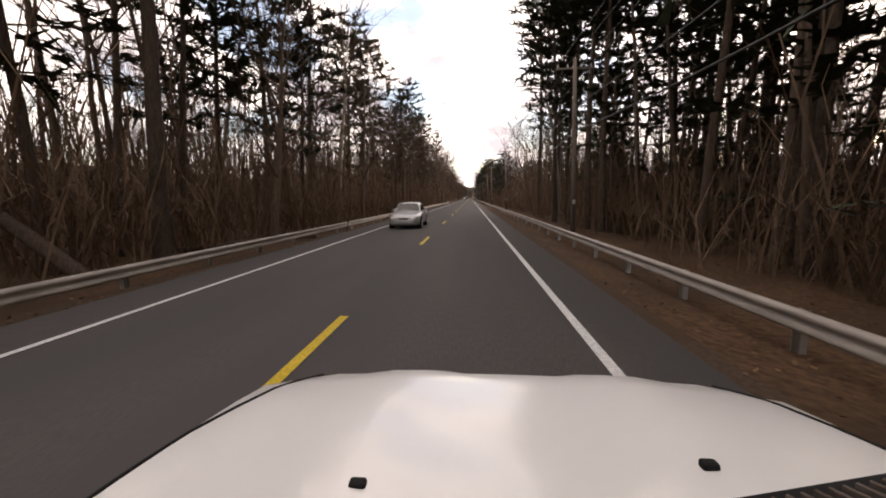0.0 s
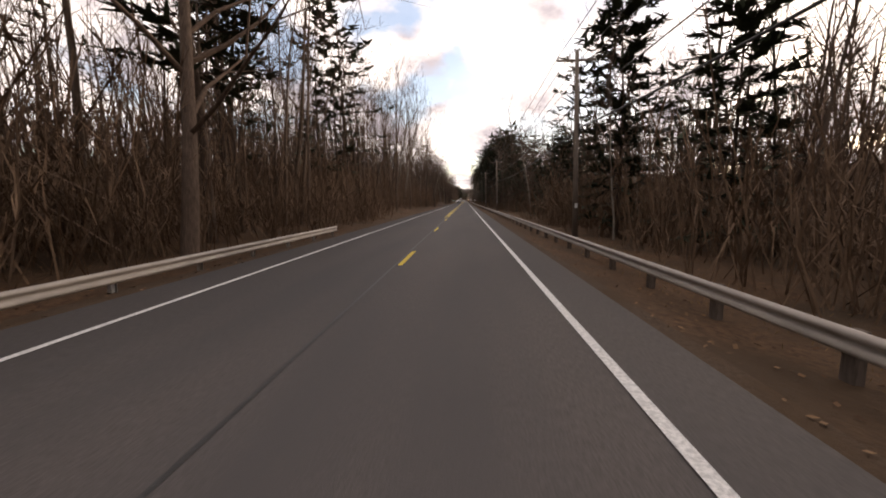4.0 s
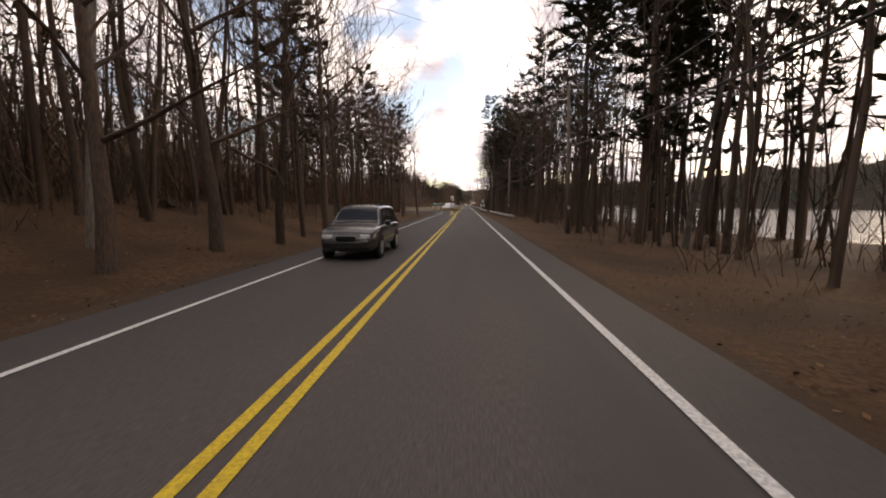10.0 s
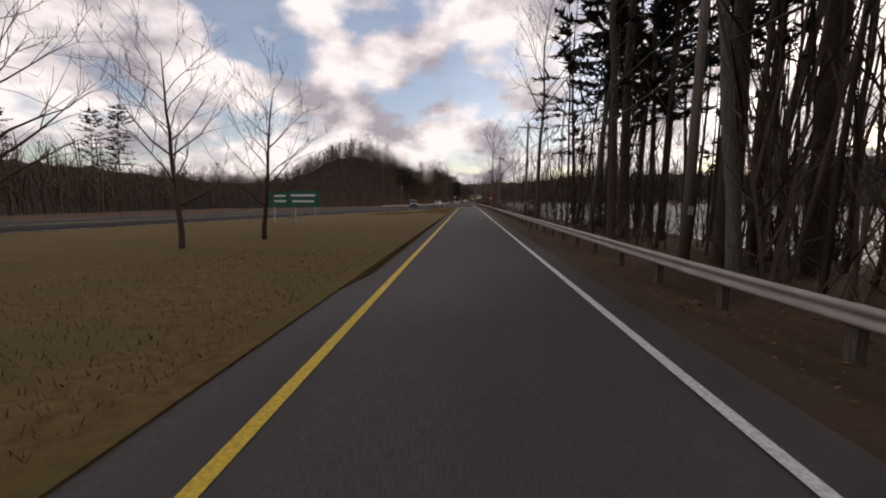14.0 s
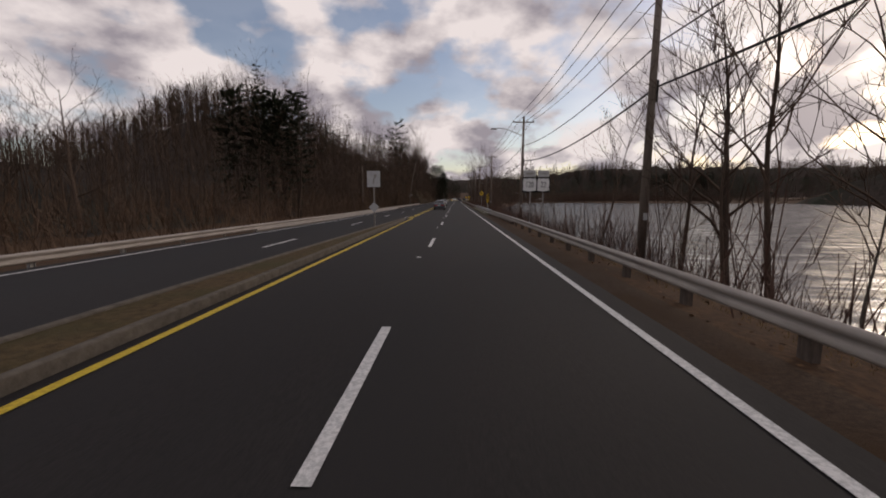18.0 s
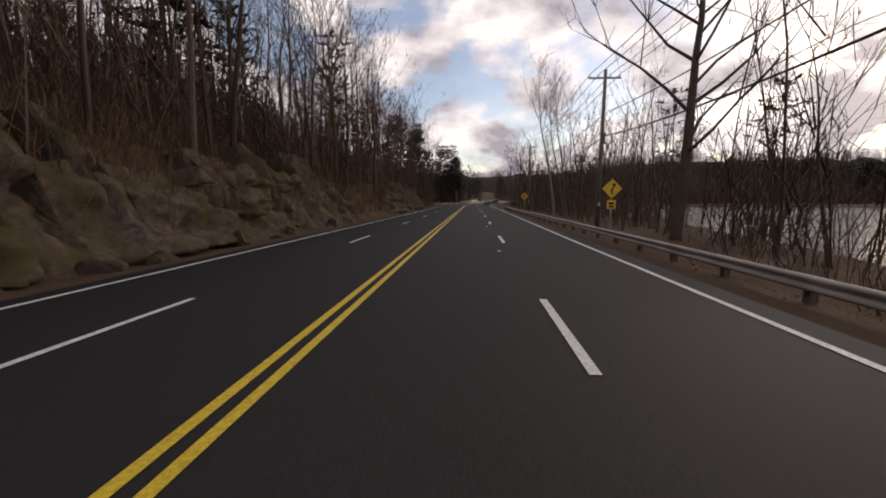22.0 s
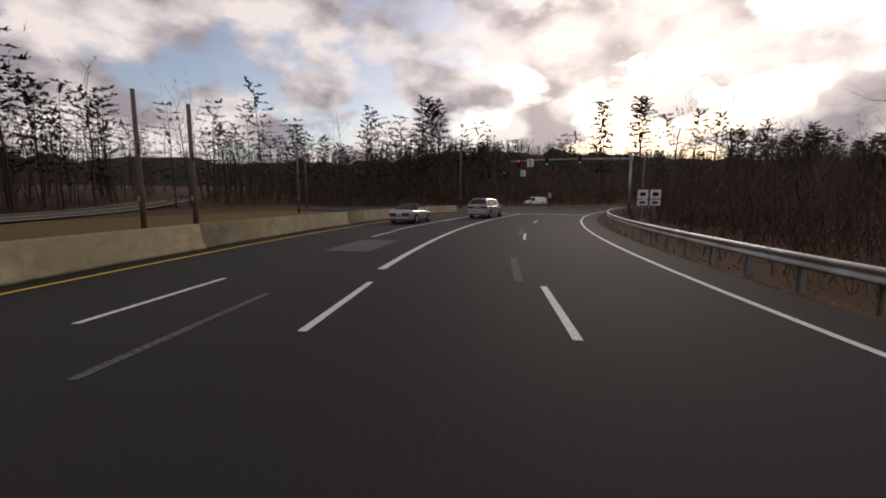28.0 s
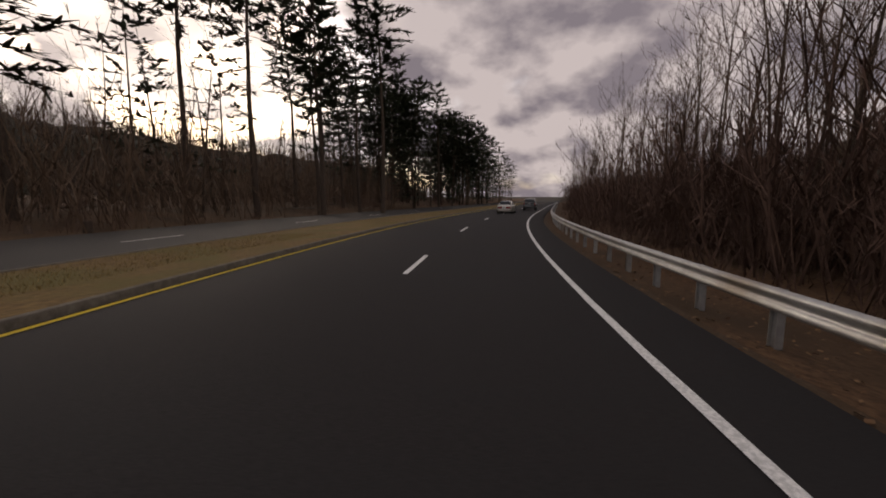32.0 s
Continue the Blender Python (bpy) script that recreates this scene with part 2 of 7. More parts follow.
M_SIGNBACK = material("sign_aluminium", (0.38, 0.38, 0.38), (0.5, 0.5, 0.5), 4, 0.5, 0, metal=0.4, space="object")
M_SIGNWHITE = material("sign_white", (0.66, 0.66, 0.64), (0.76, 0.76, 0.74), 4, 0.5, 0, space="object")
M_SIGNYEL = material("sign_yellow", (0.68, 0.42, 0.02), (0.78, 0.5, 0.03), 4, 0.5, 0, space="object")
M_SIGNGREEN = material("sign_green", (0.007, 0.085, 0.05), (0.01, 0.115, 0.065), 4, 0.5, 0, space="object")
M_SIGNRED = material("sign_red", (0.45, 0.02, 0.02), (0.55, 0.03, 0.03), 4, 0.5, 0, space="object")
M_BLACK = material("black_plastic", (0.012, 0.012, 0.012), (0.022, 0.022, 0.022), 8, 0.78, 0.05, space="object")
M_RUBBER = material("tyre_rubber", (0.015, 0.015, 0.015), (0.028, 0.027, 0.026), 12, 0.9, 0.2, space="object")
M_RIM = material("alloy_rim", (0.4, 0.4, 0.4), (0.52, 0.52, 0.52), 6, 0.35, 0, metal=0.8, space="object")
M_GLASS = material("tinted_car_glass", (0.012, 0.014, 0.015), (0.02, 0.022, 0.024), 2, 0.06, 0, space="object")
M_GLASS.node_tree.nodes["Principled BSDF"].inputs["Specular IOR Level"].default_value = 0.28
M_TAIL = material("red_tail_lens", (0.17, 0.008, 0.008), (0.24, 0.012, 0.01), 6, 0.2, 0, space="object")
M_HEAD = material("clear_headlight_lens", (0.55, 0.55, 0.53), (0.7, 0.7, 0.68), 6, 0.15, 0, space="object")
M_PLATE = material("pale_plate", (0.5, 0.5, 0.48), (0.6, 0.6, 0.57), 6, 0.5, 0, space="object")


def paint(name, c, rough=0.28, metal=0.0):
    d = tuple(v * 0.9 for v in c)
    return material(name, d, c, 1.5, rough, 0, metal=metal, space="object", coat=0.6, spread=0.3)


P_WHITE = paint("white_car_paint", (0.8, 0.79, 0.765))
P_SILVER = paint("silver_car_paint", (0.29, 0.29, 0.285), 0.3, 0.3)
P_DARK = paint("dark_grey_car_paint", (0.03, 0.032, 0.04), 0.25)
P_BLACK = paint("black_car_paint", (0.012, 0.012, 0.013), 0.25)
P_BEIGE = paint("champagne_car_paint", (0.33, 0.3, 0.26), 0.3, 0.3)

# water with small wind ripples: dark body, dulled reflection broken up by wave slopes
M_WATER = bpy.data.materials.new("rippled_lake_water")
M_WATER.use_nodes = True
mw = M_WATER.node_tree
mw.nodes.remove(mw.nodes["Principled BSDF"])
wd = mw.nodes.new("ShaderNodeBsdfDiffuse")
wd.inputs["Color"].default_value = (0.03, 0.03, 0.031, 1)
wb = mw.nodes.new("ShaderNodeBsdfGlossy")
wb.inputs["Roughness"].default_value = 0.2
wx = mw.nodes.new("ShaderNodeMixShader")
wg = mw.nodes.new("ShaderNodeNewGeometry")
wmap = mw.nodes.new("ShaderNodeMapping")
wmap.inputs["Scale"].default_value = (0.45, 1.0, 1.0)
wmap.inputs["Rotation"].default_value = (0, 0, 0.6)
wno = mw.nodes.new("ShaderNodeTexNoise")
wno.inputs["Scale"].default_value, wno.inputs["Detail"].default_value, wno.inputs["Roughness"].default_value = 0.8, 7, 0.65
wsh = mw.nodes.new("ShaderNodeMapRange")
wsh.inputs["From Min"].default_value, wsh.inputs["From Max"].default_value = 0.35, 0.65
wsh.inputs["To Min"].default_value, wsh.inputs["To Max"].default_value = 0.16, 0.52
w_sub = mw.nodes.new("ShaderNodeVectorMath")
w_sub.operation, w_sub.inputs[1].default_value = "SUBTRACT", (0.5, 0.5, 0.5)
w_mul = mw.nodes.new("ShaderNodeVectorMath")
w_mul.operation, w_mul.inputs[1].default_value = "MULTIPLY", (0.5, 0.5, 0.0)
w_add = mw.nodes.new("ShaderNodeVectorMath")
w_add.operation, w_add.inputs[1].default_value = "ADD", (0.0, 0.0, 1.0)
w_nrm = mw.nodes.new("ShaderNodeVectorMath")
w_nrm.operation = "NORMALIZE"
mw.links.new(wg.outputs["Position"], wmap.inputs["Vector"])
mw.links.new(wmap.outputs[0], wno.inputs["Vector"])
mw.links.new(wno.outputs["Color"], w_sub.inputs[0])
mw.links.new(w_sub.outputs[0], w_mul.inputs[0])
mw.links.new(w_mul.outputs[0], w_add.inputs[0])
mw.links.new(w_add.outputs[0], w_nrm.inputs[0])
mw.links.new(w_nrm.outputs[0], wb.inputs["Normal"])
mw.links.new(wno.outputs["Fac"], wsh.inputs["Value"])
mw.links.new(wsh.outputs[0], wx.inputs[0])
mw.links.new(wd.outputs[0], wx.inputs[1])
mw.links.new(wb.outputs[0], wx.inputs[2])
mw.links.new(wx.outputs[0], mw.nodes["Material Output"].inputs["Surface"])
M_STUFFBARK = material("woodland_bark", (0.048, 0.034, 0.0255), (0.118, 0.084, 0.062), 0.8, 0.95, 0, stretch=(1, 1, 0.15))


M_TWIGS = material("fine_twig_haze", (0.075, 0.049, 0.033), (0.16, 0.108, 0.074), 0.8, 0.95, 0)


# ---------------- mesh helpers
def link(name, me, mat, parent=None, label="", smooth=False):
    mats = mat if isinstance(mat, (list, tuple)) else [mat]
    for m in mats:
        me.materials.append(m)
    if smooth:
        me.polygons.foreach_set("use_smooth", [True] * len(me.polygons))
    ob = new(name, me)
    if parent:
        ob.parent = parent
    if label:
        tagged(ob, label)
    return ob


def quads(name, V, F, matidx=None):
    """A mesh from numpy vertices and quads."""
    V, F = np.asarray(V, dtype=np.float32), np.asarray(F, dtype=np.int32)
    me = bpy.data.meshes.new(name)
    me.vertices.add(len(V))
    me.vertices.foreach_set("co", V.ravel())
    me.loops.add(F.size)
    me.loops.foreach_set("vertex_index", F.ravel())
    me.polygons.add(len(F))
    me.polygons.foreach_set("loop_start", np.arange(0, F.size, 4, dtype=np.int32))
    if matidx is not None:
        me.polygons.foreach_set("material_index", np.asarray(matidx, dtype=np.int32))
    me.update(calc_edges=True)
    return me


def part(name, bm, mat, parent=None, label="", smooth=False):
    me = bpy.data.meshes.new(name)
    bm.to_mesh(me)
    bm.free()
    return link(name, me, mat, parent, label, smooth)


def empty(name, m, label="", category="", group="", kind=""):
    e = new(name)
    e.matrix_world = m
    return tagged(e, label, category, group, kind)


def box(bm, cx, cy, cz, sx, sy, sz, rot=None, bevel=0.0):
    r = bmesh.ops.create_cube(bm, size=1.0)["verts"]
    m = Matrix.LocRotScale((cx, cy, cz), rot or Euler((0, 0, 0)), (sx, sy, sz))
    bmesh.ops.transform(bm, matrix=m, verts=r)
    if bevel:
        es = list({e for v in r for e in v.link_edges})
        bmesh.ops.bevel(bm, geom=es, offset=bevel, segments=2, profile=0.6, affect="EDGES")
    return bm


def rod(bm, p, q, r0, r1=None, n=8, caps=True):
    p, q = Vector(p), Vector(q)
    d = q - p
    m = Matrix.Translation((p + q) / 2) @ d.to_track_quat("Z", "Y").to_matrix().to_4x4()
    bmesh.ops.create_cone(bm, cap_ends=caps, segments=n, radius1=r0, radius2=r0 if r1 is None else r1, depth=d.length, matrix=m)
    return bm


def interp(s, table):
    return np.interp(s, [a for a, _ in table], [b for _, b in table])


def smooth01(x, a, b):
    v = np.clip((x - a) / (b - a), 0, 1)
    return v * v * (3 - 2 * v)


def wobble(x, y, seed=0.0):
    """Cheap rolling noise for the terrain, about -1 to 1."""
    return (np.sin(x * 0.31 + seed) * np.sin(y * 0.27 + 1.3 * seed) + 0.6 * np.sin(x * 0.83 + y * 0.41 + seed) * np.sin(y * 0.71 - x * 0.2) + 0.35 * np.sin(x * 1.9 - y * 1.3) * np.sin(y * 2.1 + x)) / 1.6


# ---------------- the lie of the land
WATER_Z = -2.3
LEFT_EDGE = [(-400, -6.3), (272, -6.3), (276.5, -17), (284.5, -17), (288, -12), (291, -10), (297, -8.8), (306, -6.3), (428, -6.3), (440, -7.6), (448, -11.5), (452, -18), (457, -56), (500, -60), (575, -60), (640, -12.6), (670, -11.6), (885, -11.6), (918, -13), (940, -26), (975, -55), (1052, -60), (1075, -34), (1110, -20), (1600, -20)]
LEFT_RISE = [(-400, -0.6), (110, -0.6), (160, 0.8), (200, 2.2), (300, 2.6), (400, 2.2), (440, 0.5), (600, -0.8), (740, -0.6), (778, 1.6), (792, 4.6), (815, 4.6), (830, 3.6), (845, 4.8), (862, 4.6), (885, 3.2), (920, 0.8), (960, 0), (1090, 0.3), (1140, 1.2), (1600, 2)]
SHORE = [(-400, 300), (270, 300), (310, 60), (380, 32), (450, 26), (530, 20), (570, 11.5), (640, 10), (700, 9), (740, 11), (800, 19), (850, 30), (900, 40), (930, 26), (955, 16), (1000, 17), (1040, 26), (1090, 30), (1140, 60), (1200, 80), (1600, 80)]


def height(s, u):
    s, u = np.asarray(s, float), np.asarray(u, float)
    x, y = W(s, u)
    eL, rise, shore = interp(s, LEFT_EDGE), interp(s, LEFT_RISE), interp(s, SHORE)
    z = np.full(np.broadcast(s, u).shape, -0.14)
    dl = eL - u
    left = smooth01(dl, -0.4, 1.8) * -0.22 + smooth01(dl, 1.2, 14.0 - 8.0 * smooth01(s, 778, 792) * (1 - smooth01(s, 858, 880))) * rise + smooth01(dl, 12, 72) * (6.5 + 0.5 * rise + 21 * smooth01(s + 0.7 * u, 640, 725) * (1 - smooth01(-u, 80, 150)) * (1 - 0.55 * smooth01(s, 790, 850)) * (1 - smooth01(s, 900, 935))) * (1 - 0.7 * smooth01(s, 425, 460) * (1 - smooth01(s, 590, 640)) - 0.8 * smooth01(s, 925, 960))
    far = smooth01(dl, 30, 60) * smooth01(-u, 90, 320) * 9 * (0.6 + 0.4 * np.sin(s * 0.011 + 1.0)) * smooth01(s, 380, 470) * (1 - smooth01(s, 900, 1010))
    hill = smooth01(-u, 17, 40) * np.clip(y - 1040, 0, 400) * 0.03 * smooth01(y, 1040, 1120) * (1 - smooth01(x, 24, 46))
    z = z + np.where(dl > -0.4, left + far, 0) + hill
    dr = u - 3.0
    right = -0.30 * smooth01(dr, 0.2, 2.4) - 0.5 * smooth01(dr, 2.0, 14.0)
    back = 7.0 * smooth01(u, 14, 75) * (1 - smooth01(s, 230, 300))
    bank = back - 3.6 * smooth01(u, shore - 5, shore + 4)
    z = z + np.where(dr > 0, right + bank, 0)
    rough = 0.18 * np.clip(np.maximum(dl - 0.8, dr - 0.8) / 6, 0, 1)
    return z + rough * wobble(x, y) + 0.5 * rough * wobble(x * 3.1, y * 2.7, 2.0)


S_ROWS = np.concatenate([np.arange(-260, 1200, 2.5), np.arange(1200, 1501, 12)])
U_COLS = np.array([-460, -400, -350, -300, -260, -220, -190, -160, -140, -120, -100, -85, -72, -62, -54, -47, -41, -36, -32, -29, -26.5, -24, -22, -20, -18.5, -17, -15.5, -14.2, -13.2, -12.4, -11.5, -10.4, -9.4, -8.6, -7.8, -7.1, -6.5, -5.5, -2, 1, 2.9, 3.4, 4.0, 4.7, 5.5, 6.4, 7.4, 8.6, 10, 11.5, 13, 15, 17, 19.5, 22, 25, 29, 33, 38, 44, 52, 60, 70, 80])
SS, UU = np.meshgrid(S_ROWS, U_COLS, indexing="ij")
wide = 1 + 2.2 * (1 - smooth01(SS, 250, 330))
UU = np.where(UU > 20, 20 + (UU - 20) * wide, UU)
GX, GY = W(SS, UU)
GZ = height(SS, UU)
ns, nu = SS.shape
idx = np.arange(ns * nu).reshape(ns, nu)
F = np.stack([idx[:-1, :-1], idx[:-1, 1:], idx[1:, 1:], idx[1:, :-1]], -1).reshape(-1, 4)[:, ::-1]
fs, fu = SS[:-1, :-1].ravel() + 1.2, (UU[:-1, :-1].ravel() + UU[:-1, 1:].ravel()) / 2
grassy = ((fs > 455) & (fs < 600) & (fu < -2) & (fu > interp(fs, [(455, -50), (500, -46), (560, -28), (600, -18)]))) | ((fs > 930) & (fs < 1046) & (fu < -9) & (fu > -27 - 12 * (fs > 990))) | ((fs > 1060) & (fu < -19) & (fu > -22))
gritty = (fu > 1.9) & (fu < 3.6) | ((fu < -6) & (fu > -7.6) & (fs < 432)) | ((fu < -10.6) & (fu > -12.0) & (fs > 620) & (fs < 920))
# ground behind the left trees coloured dark, standing in for the dense wood's shade
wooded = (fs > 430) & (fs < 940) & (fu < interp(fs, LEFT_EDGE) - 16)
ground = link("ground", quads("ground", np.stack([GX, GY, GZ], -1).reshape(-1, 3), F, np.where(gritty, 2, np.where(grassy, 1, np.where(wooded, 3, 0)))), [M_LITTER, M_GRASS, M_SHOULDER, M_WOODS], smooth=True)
tagged(ground, "brown leaf-littered ground with winter grass along the roads", "ground", kind="structure")

# the lake, and the low country that carries on to the horizon round it
LAKE = (-60.0, 330.0, 250.0, 1115.0)
bm = bmesh.new()
v = [bm.verts.new((x_, y_, WATER_Z)) for x_, y_ in ((LAKE[0], LAKE[2]), (LAKE[1], LAKE[2]), (LAKE[1], LAKE[3]), (LAKE[0], LAKE[3]))]
bm.faces.new(v)
tagged(part("water", bm, M_WATER), "grey rippled lake water reflecting a cloudy sky", "lake", kind="structure")
fx = np.concatenate([np.linspace(-2600, LAKE[0], 30), np.linspace(LAKE[0], LAKE[1], 8)[1:], np.linspace(LAKE[1], 2600, 28)[1:]])
fy = np.concatenate([np.linspace(-2200, LAKE[2], 28), np.linspace(LAKE[2], LAKE[3], 14)[1:], np.linspace(LAKE[3], 3600, 28)[1:]])
FX, FY = np.meshgrid(fx, fy, indexing="ij")
away = np.hypot(np.maximum(np.maximum(LAKE[0] - FX, FX - LAKE[1]), 0), np.maximum(np.maximum(LAKE[2] - FY, FY - LAKE[3]), 0))
FZ = WATER_Z + 0.3 + 14 * smooth01(away, 250, 1500) * (0.6 + 0.4 * np.sin(FX * 0.004) * np.cos(FY * 0.003))
ii = np.arange(FX.size).reshape(FX.shape)
Fq = np.stack([ii[:-1, :-1], ii[1:, :-1], ii[1:, 1:], ii[:-1, 1:]], -1).reshape(-1, 4)
mx, my = ((FX[:-1, :-1] + FX[1:, 1:]) / 2).ravel(), ((FY[:-1, :-1] + FY[1:, 1:]) / 2).ravel()
keep = ~((mx > LAKE[0]) & (mx < LAKE[1]) & (my > LAKE[2]) & (my < LAKE[3]))
tagged(link("far_ground", quads("far_ground", np.stack([FX, FY, FZ], -1).reshape(-1, 3), Fq[keep]), M_WOODS, smooth=True), "low brown wooded country reaching the horizon", "ground", kind="structure")


# ---------------- far wooded hills: long ridges with an uneven top
def ridge(name, pts, top, depth, label, seed, step=9.0):
    """A ridge that follows the line pts, with heights top along it, sloping back over depth metres."""
    r = np.random.RandomState(seed)
    P = np.array(pts, float)
    L = np.concatenate([[0], np.cumsum(np.hypot(*np.diff(P, axis=0).T))])
    n = int(L[-1] / step)
    d = np.linspace(0, L[-1], n)
    px, py, pt = np.interp(d, L, P[:, 0]), np.interp(d, L, P[:, 1]), np.interp(d, L, np.array(top, float))
    ker = np.ones(17) / 17
    px, py = (np.convolve(np.pad(c, 8, mode="edge"), ker, mode="valid") for c in (px, py))
    tx, ty = np.gradient(px), np.gradient(py)
    q = np.hypot(tx, ty)
    nx, ny = -ty / q, tx / q
    cross = [(0.0, -0.02), (0.05, 0.12), (0.16, 0.34), (0.32, 0.62), (0.5, 0.85), (0.7, 1.0), (1.0, 0.9), (1.35, 0.5), (1.75, -0.02)]
    V = []
    for a, hgt in cross:
        bump = r.normal(0, 0.05, n) * (1 if 0.1 < hgt else 0)
        V.append(np.stack([px + nx * a * depth, py + ny * a * depth, WATER_Z - 1 + (pt + 3) * np.clip(hgt + bump, 0, 2)], -1))
    V = np.stack(V, 1)
    m = len(cross)
    ii = np.arange(n * m).reshape(n, m)
    Fq = np.stack([ii[:-1, :-1], ii[1:, :-1], ii[1:, 1:], ii[:-1, 1:]], -1).reshape(-1, 4)
    ob = link(name, quads(name, V.reshape(-1, 3), Fq), M_WOODS, smooth=True)
    tagged(ob, label, "hill", kind="structure")
    return V


RIDGES = {
    "lake": ridge("hill_across_lake", [(240, 380), (275, 560), (270, 690), (252, 790), (228, 870), (226, 930), (275, 985), (400, 1005), (600, 990)][::-1], [30, 33, 36, 38, 36, 27, 15, 12, 12][::-1], 110, "low brown wooded hill beyond the lake", 3),
    "north": ridge("hill_ahead", [(-420, 1290), (-200, 1330), (0, 1380), (90, 1335), (190, 1280), (340, 1240), (520, 1200), (700, 1120)], [40, 40, 42, 44, 54, 56, 54, 50], 200, "bare wooded ridge closing the valley", 4),
    "west": ridge("hill_west", [(-560, 100), (-520, 500), (-470, 800), (-430, 1100), (-420, 1290)], [46, 52, 56, 48, 40], 200, "brown wooded hill beyond the junction", 5),
}


# ---------------- roads as strips in station and offset
def strip(name, s0, s1, uL, uR, z, mat, step=2.5, skirt=0.12, parent=None):
    n = max(2, int(abs(s1 - s0) / step) + 1)
    s = np.linspace(s0, s1, n)
    a = interp(s, uL) if isinstance(uL, list) else np.full(n, float(uL))
    b = interp(s, uR) if isinstance(uR, list) else np.full(n, float(uR))
    cols = [(a - skirt * 0.3, z - skirt), (a, z), (a * 0.5 + b * 0.5, z), (b, z), (b + skirt * 0.3, z - skirt)] if skirt else [(a, z), (b, z)]
    V = np.stack([np.stack([*W(s, c), np.full(n, zz)], -1) for c, zz in cols], 1)
    m = len(cols)
    ii = np.arange(n * m).reshape(n, m)
    Fq = np.stack([ii[:-1, :-1], ii[:-1, 1:], ii[1:, 1:], ii[1:, :-1]], -1).reshape(-1, 4)
    return link(name, quads(name, V.reshape(-1, 3), Fq), mat, parent)


road_old = tagged(strip("road", -250, 604, [(-250, -6.0), (427, -6.0), (440, -6.0), (452, -9.0), (458, -11), (500, -11), (504, -2.5), (604, -2.5)], [(-250, 2.9), (400, 2.9), (440, 2.5), (604, 2.5)], 0.0, M_ROAD_OLD), "worn grey two-lane asphalt road through bare woods", "road", kind="structure")
junction = tagged(strip("road_junction", 424, 500, [(424, -6.2), (440, -6.7), (448, -9.8), (452, -16), (456, -52), (500, -52)], [(424, -5.5), (452, -1.9), (500, -1.9)], -0.012, M_ROAD_OLD), "worn asphalt of the junction mouth", "road", kind="structure")
road_new = tagged(strip("road_four_lane", 590, 925, [(590, -19.8), (612, -14.2), (640, -11.5), (670, -10.5), (880, -10.5), (925, -11.9)], [(590, -2.2), (602, -1.6), (604, 3.0), (614, 2.4), (915, 2.4), (925, 3.0)], 0.006, M_ROAD_NEW), "dark smooth four-lane asphalt road beside the lake", "road", kind="structure")
road_branch = tagged(strip("road_branch", 400, 592, [(400, -75), (500, -47), (560, -28.5), (592, -19.2)], [(400, -58), (500, -29.5), (560, -11.2), (592, -2.0)], -0.006, M_ROAD_NEW), "dark highway asphalt joining at a slant", "road", kind="structure")
road_bend = tagged(strip("road_bend", 924, 1480, [(924, -11.9), (948, -9.4), (990, -11.6), (1030, -13.6), (1044, -16), (1046, -60), (1080, -60), (1083, -20), (1480, -20)], [(924, 3.0), (1480, 3.0)], 0.002, M_ROAD_NEW, 2.0), "dark asphalt sweeping round a right-hand bend", "road", kind="structure")


# the road that runs straight on, up the hill
def hill_z(y):
    return np.clip(y - 1040, 0, 400) * 0.03 * smooth01(y, 1040, 1120)


HILL_L, HILL_R = [(900, -20), (940, -14.5), (985, -8), (1050, 0.5), (1130, 9), (1400, 22)], [(900, -13), (940, -7.5), (985, 3.0), (1050, 9), (1130, 16), (1400, 29)]
hy = np.linspace(905, 1400, 100)
V = np.stack([np.stack([interp(hy, e_), hy, hill_z(hy) + 0.03], -1) for e_ in (HILL_L, HILL_R)], 1)
ii = np.arange(200).reshape(100, 2)


def on_hill_road(s, u):
    x, y = (float(v) for v in W(s, u))
    return 905 < y < 1400 and float(interp(y, HILL_L)) - 1.5 < x < float(interp(y, HILL_R)) + 1.5


road_up = tagged(link("road_uphill", quads("road_uphill", V.reshape(-1, 3), np.stack([ii[:-1, 0], ii[:-1, 1], ii[1:, 1], ii[1:, 0]], -1)), M_ROAD_OLD), "grey road running straight on up the hill", "road", kind="structure")
for f_, w_ in ((0.04, 0.12), (0.485, 0.1), (0.515, 0.1), (0.96, 0.12)):
    c_ = interp(hy, HILL_L) * (1 - f_) + interp(hy, HILL_R) * f_
    V = np.stack([np.stack([c_ + d_, hy, hill_z(hy) + 0.045], -1) for d_ in (-w_, w_)], 1)
    link("line_marking", quads("line_marking", V.reshape(-1, 3), np.stack([ii[:-1, 0], ii[:-1, 1], ii[1:, 1], ii[1:, 0]], -1)), M_YELLOW if 0.1 < f_ < 0.9 else M_WHITE, road_up)


# ---------------- painted lines
def line(parent, s0, s1, u, w, mat, z=0.010, name="line_marking"):
    uL = [(a, b - w / 2) for a, b in u] if isinstance(u, list) else u - w / 2
    uR = [(a, b + w / 2) for a, b in u] if isinstance(u, list) else u + w / 2
    ob = strip(name, s0, s1, uL, uR, z, mat, skirt=0)
    ob.parent = parent
    return ob


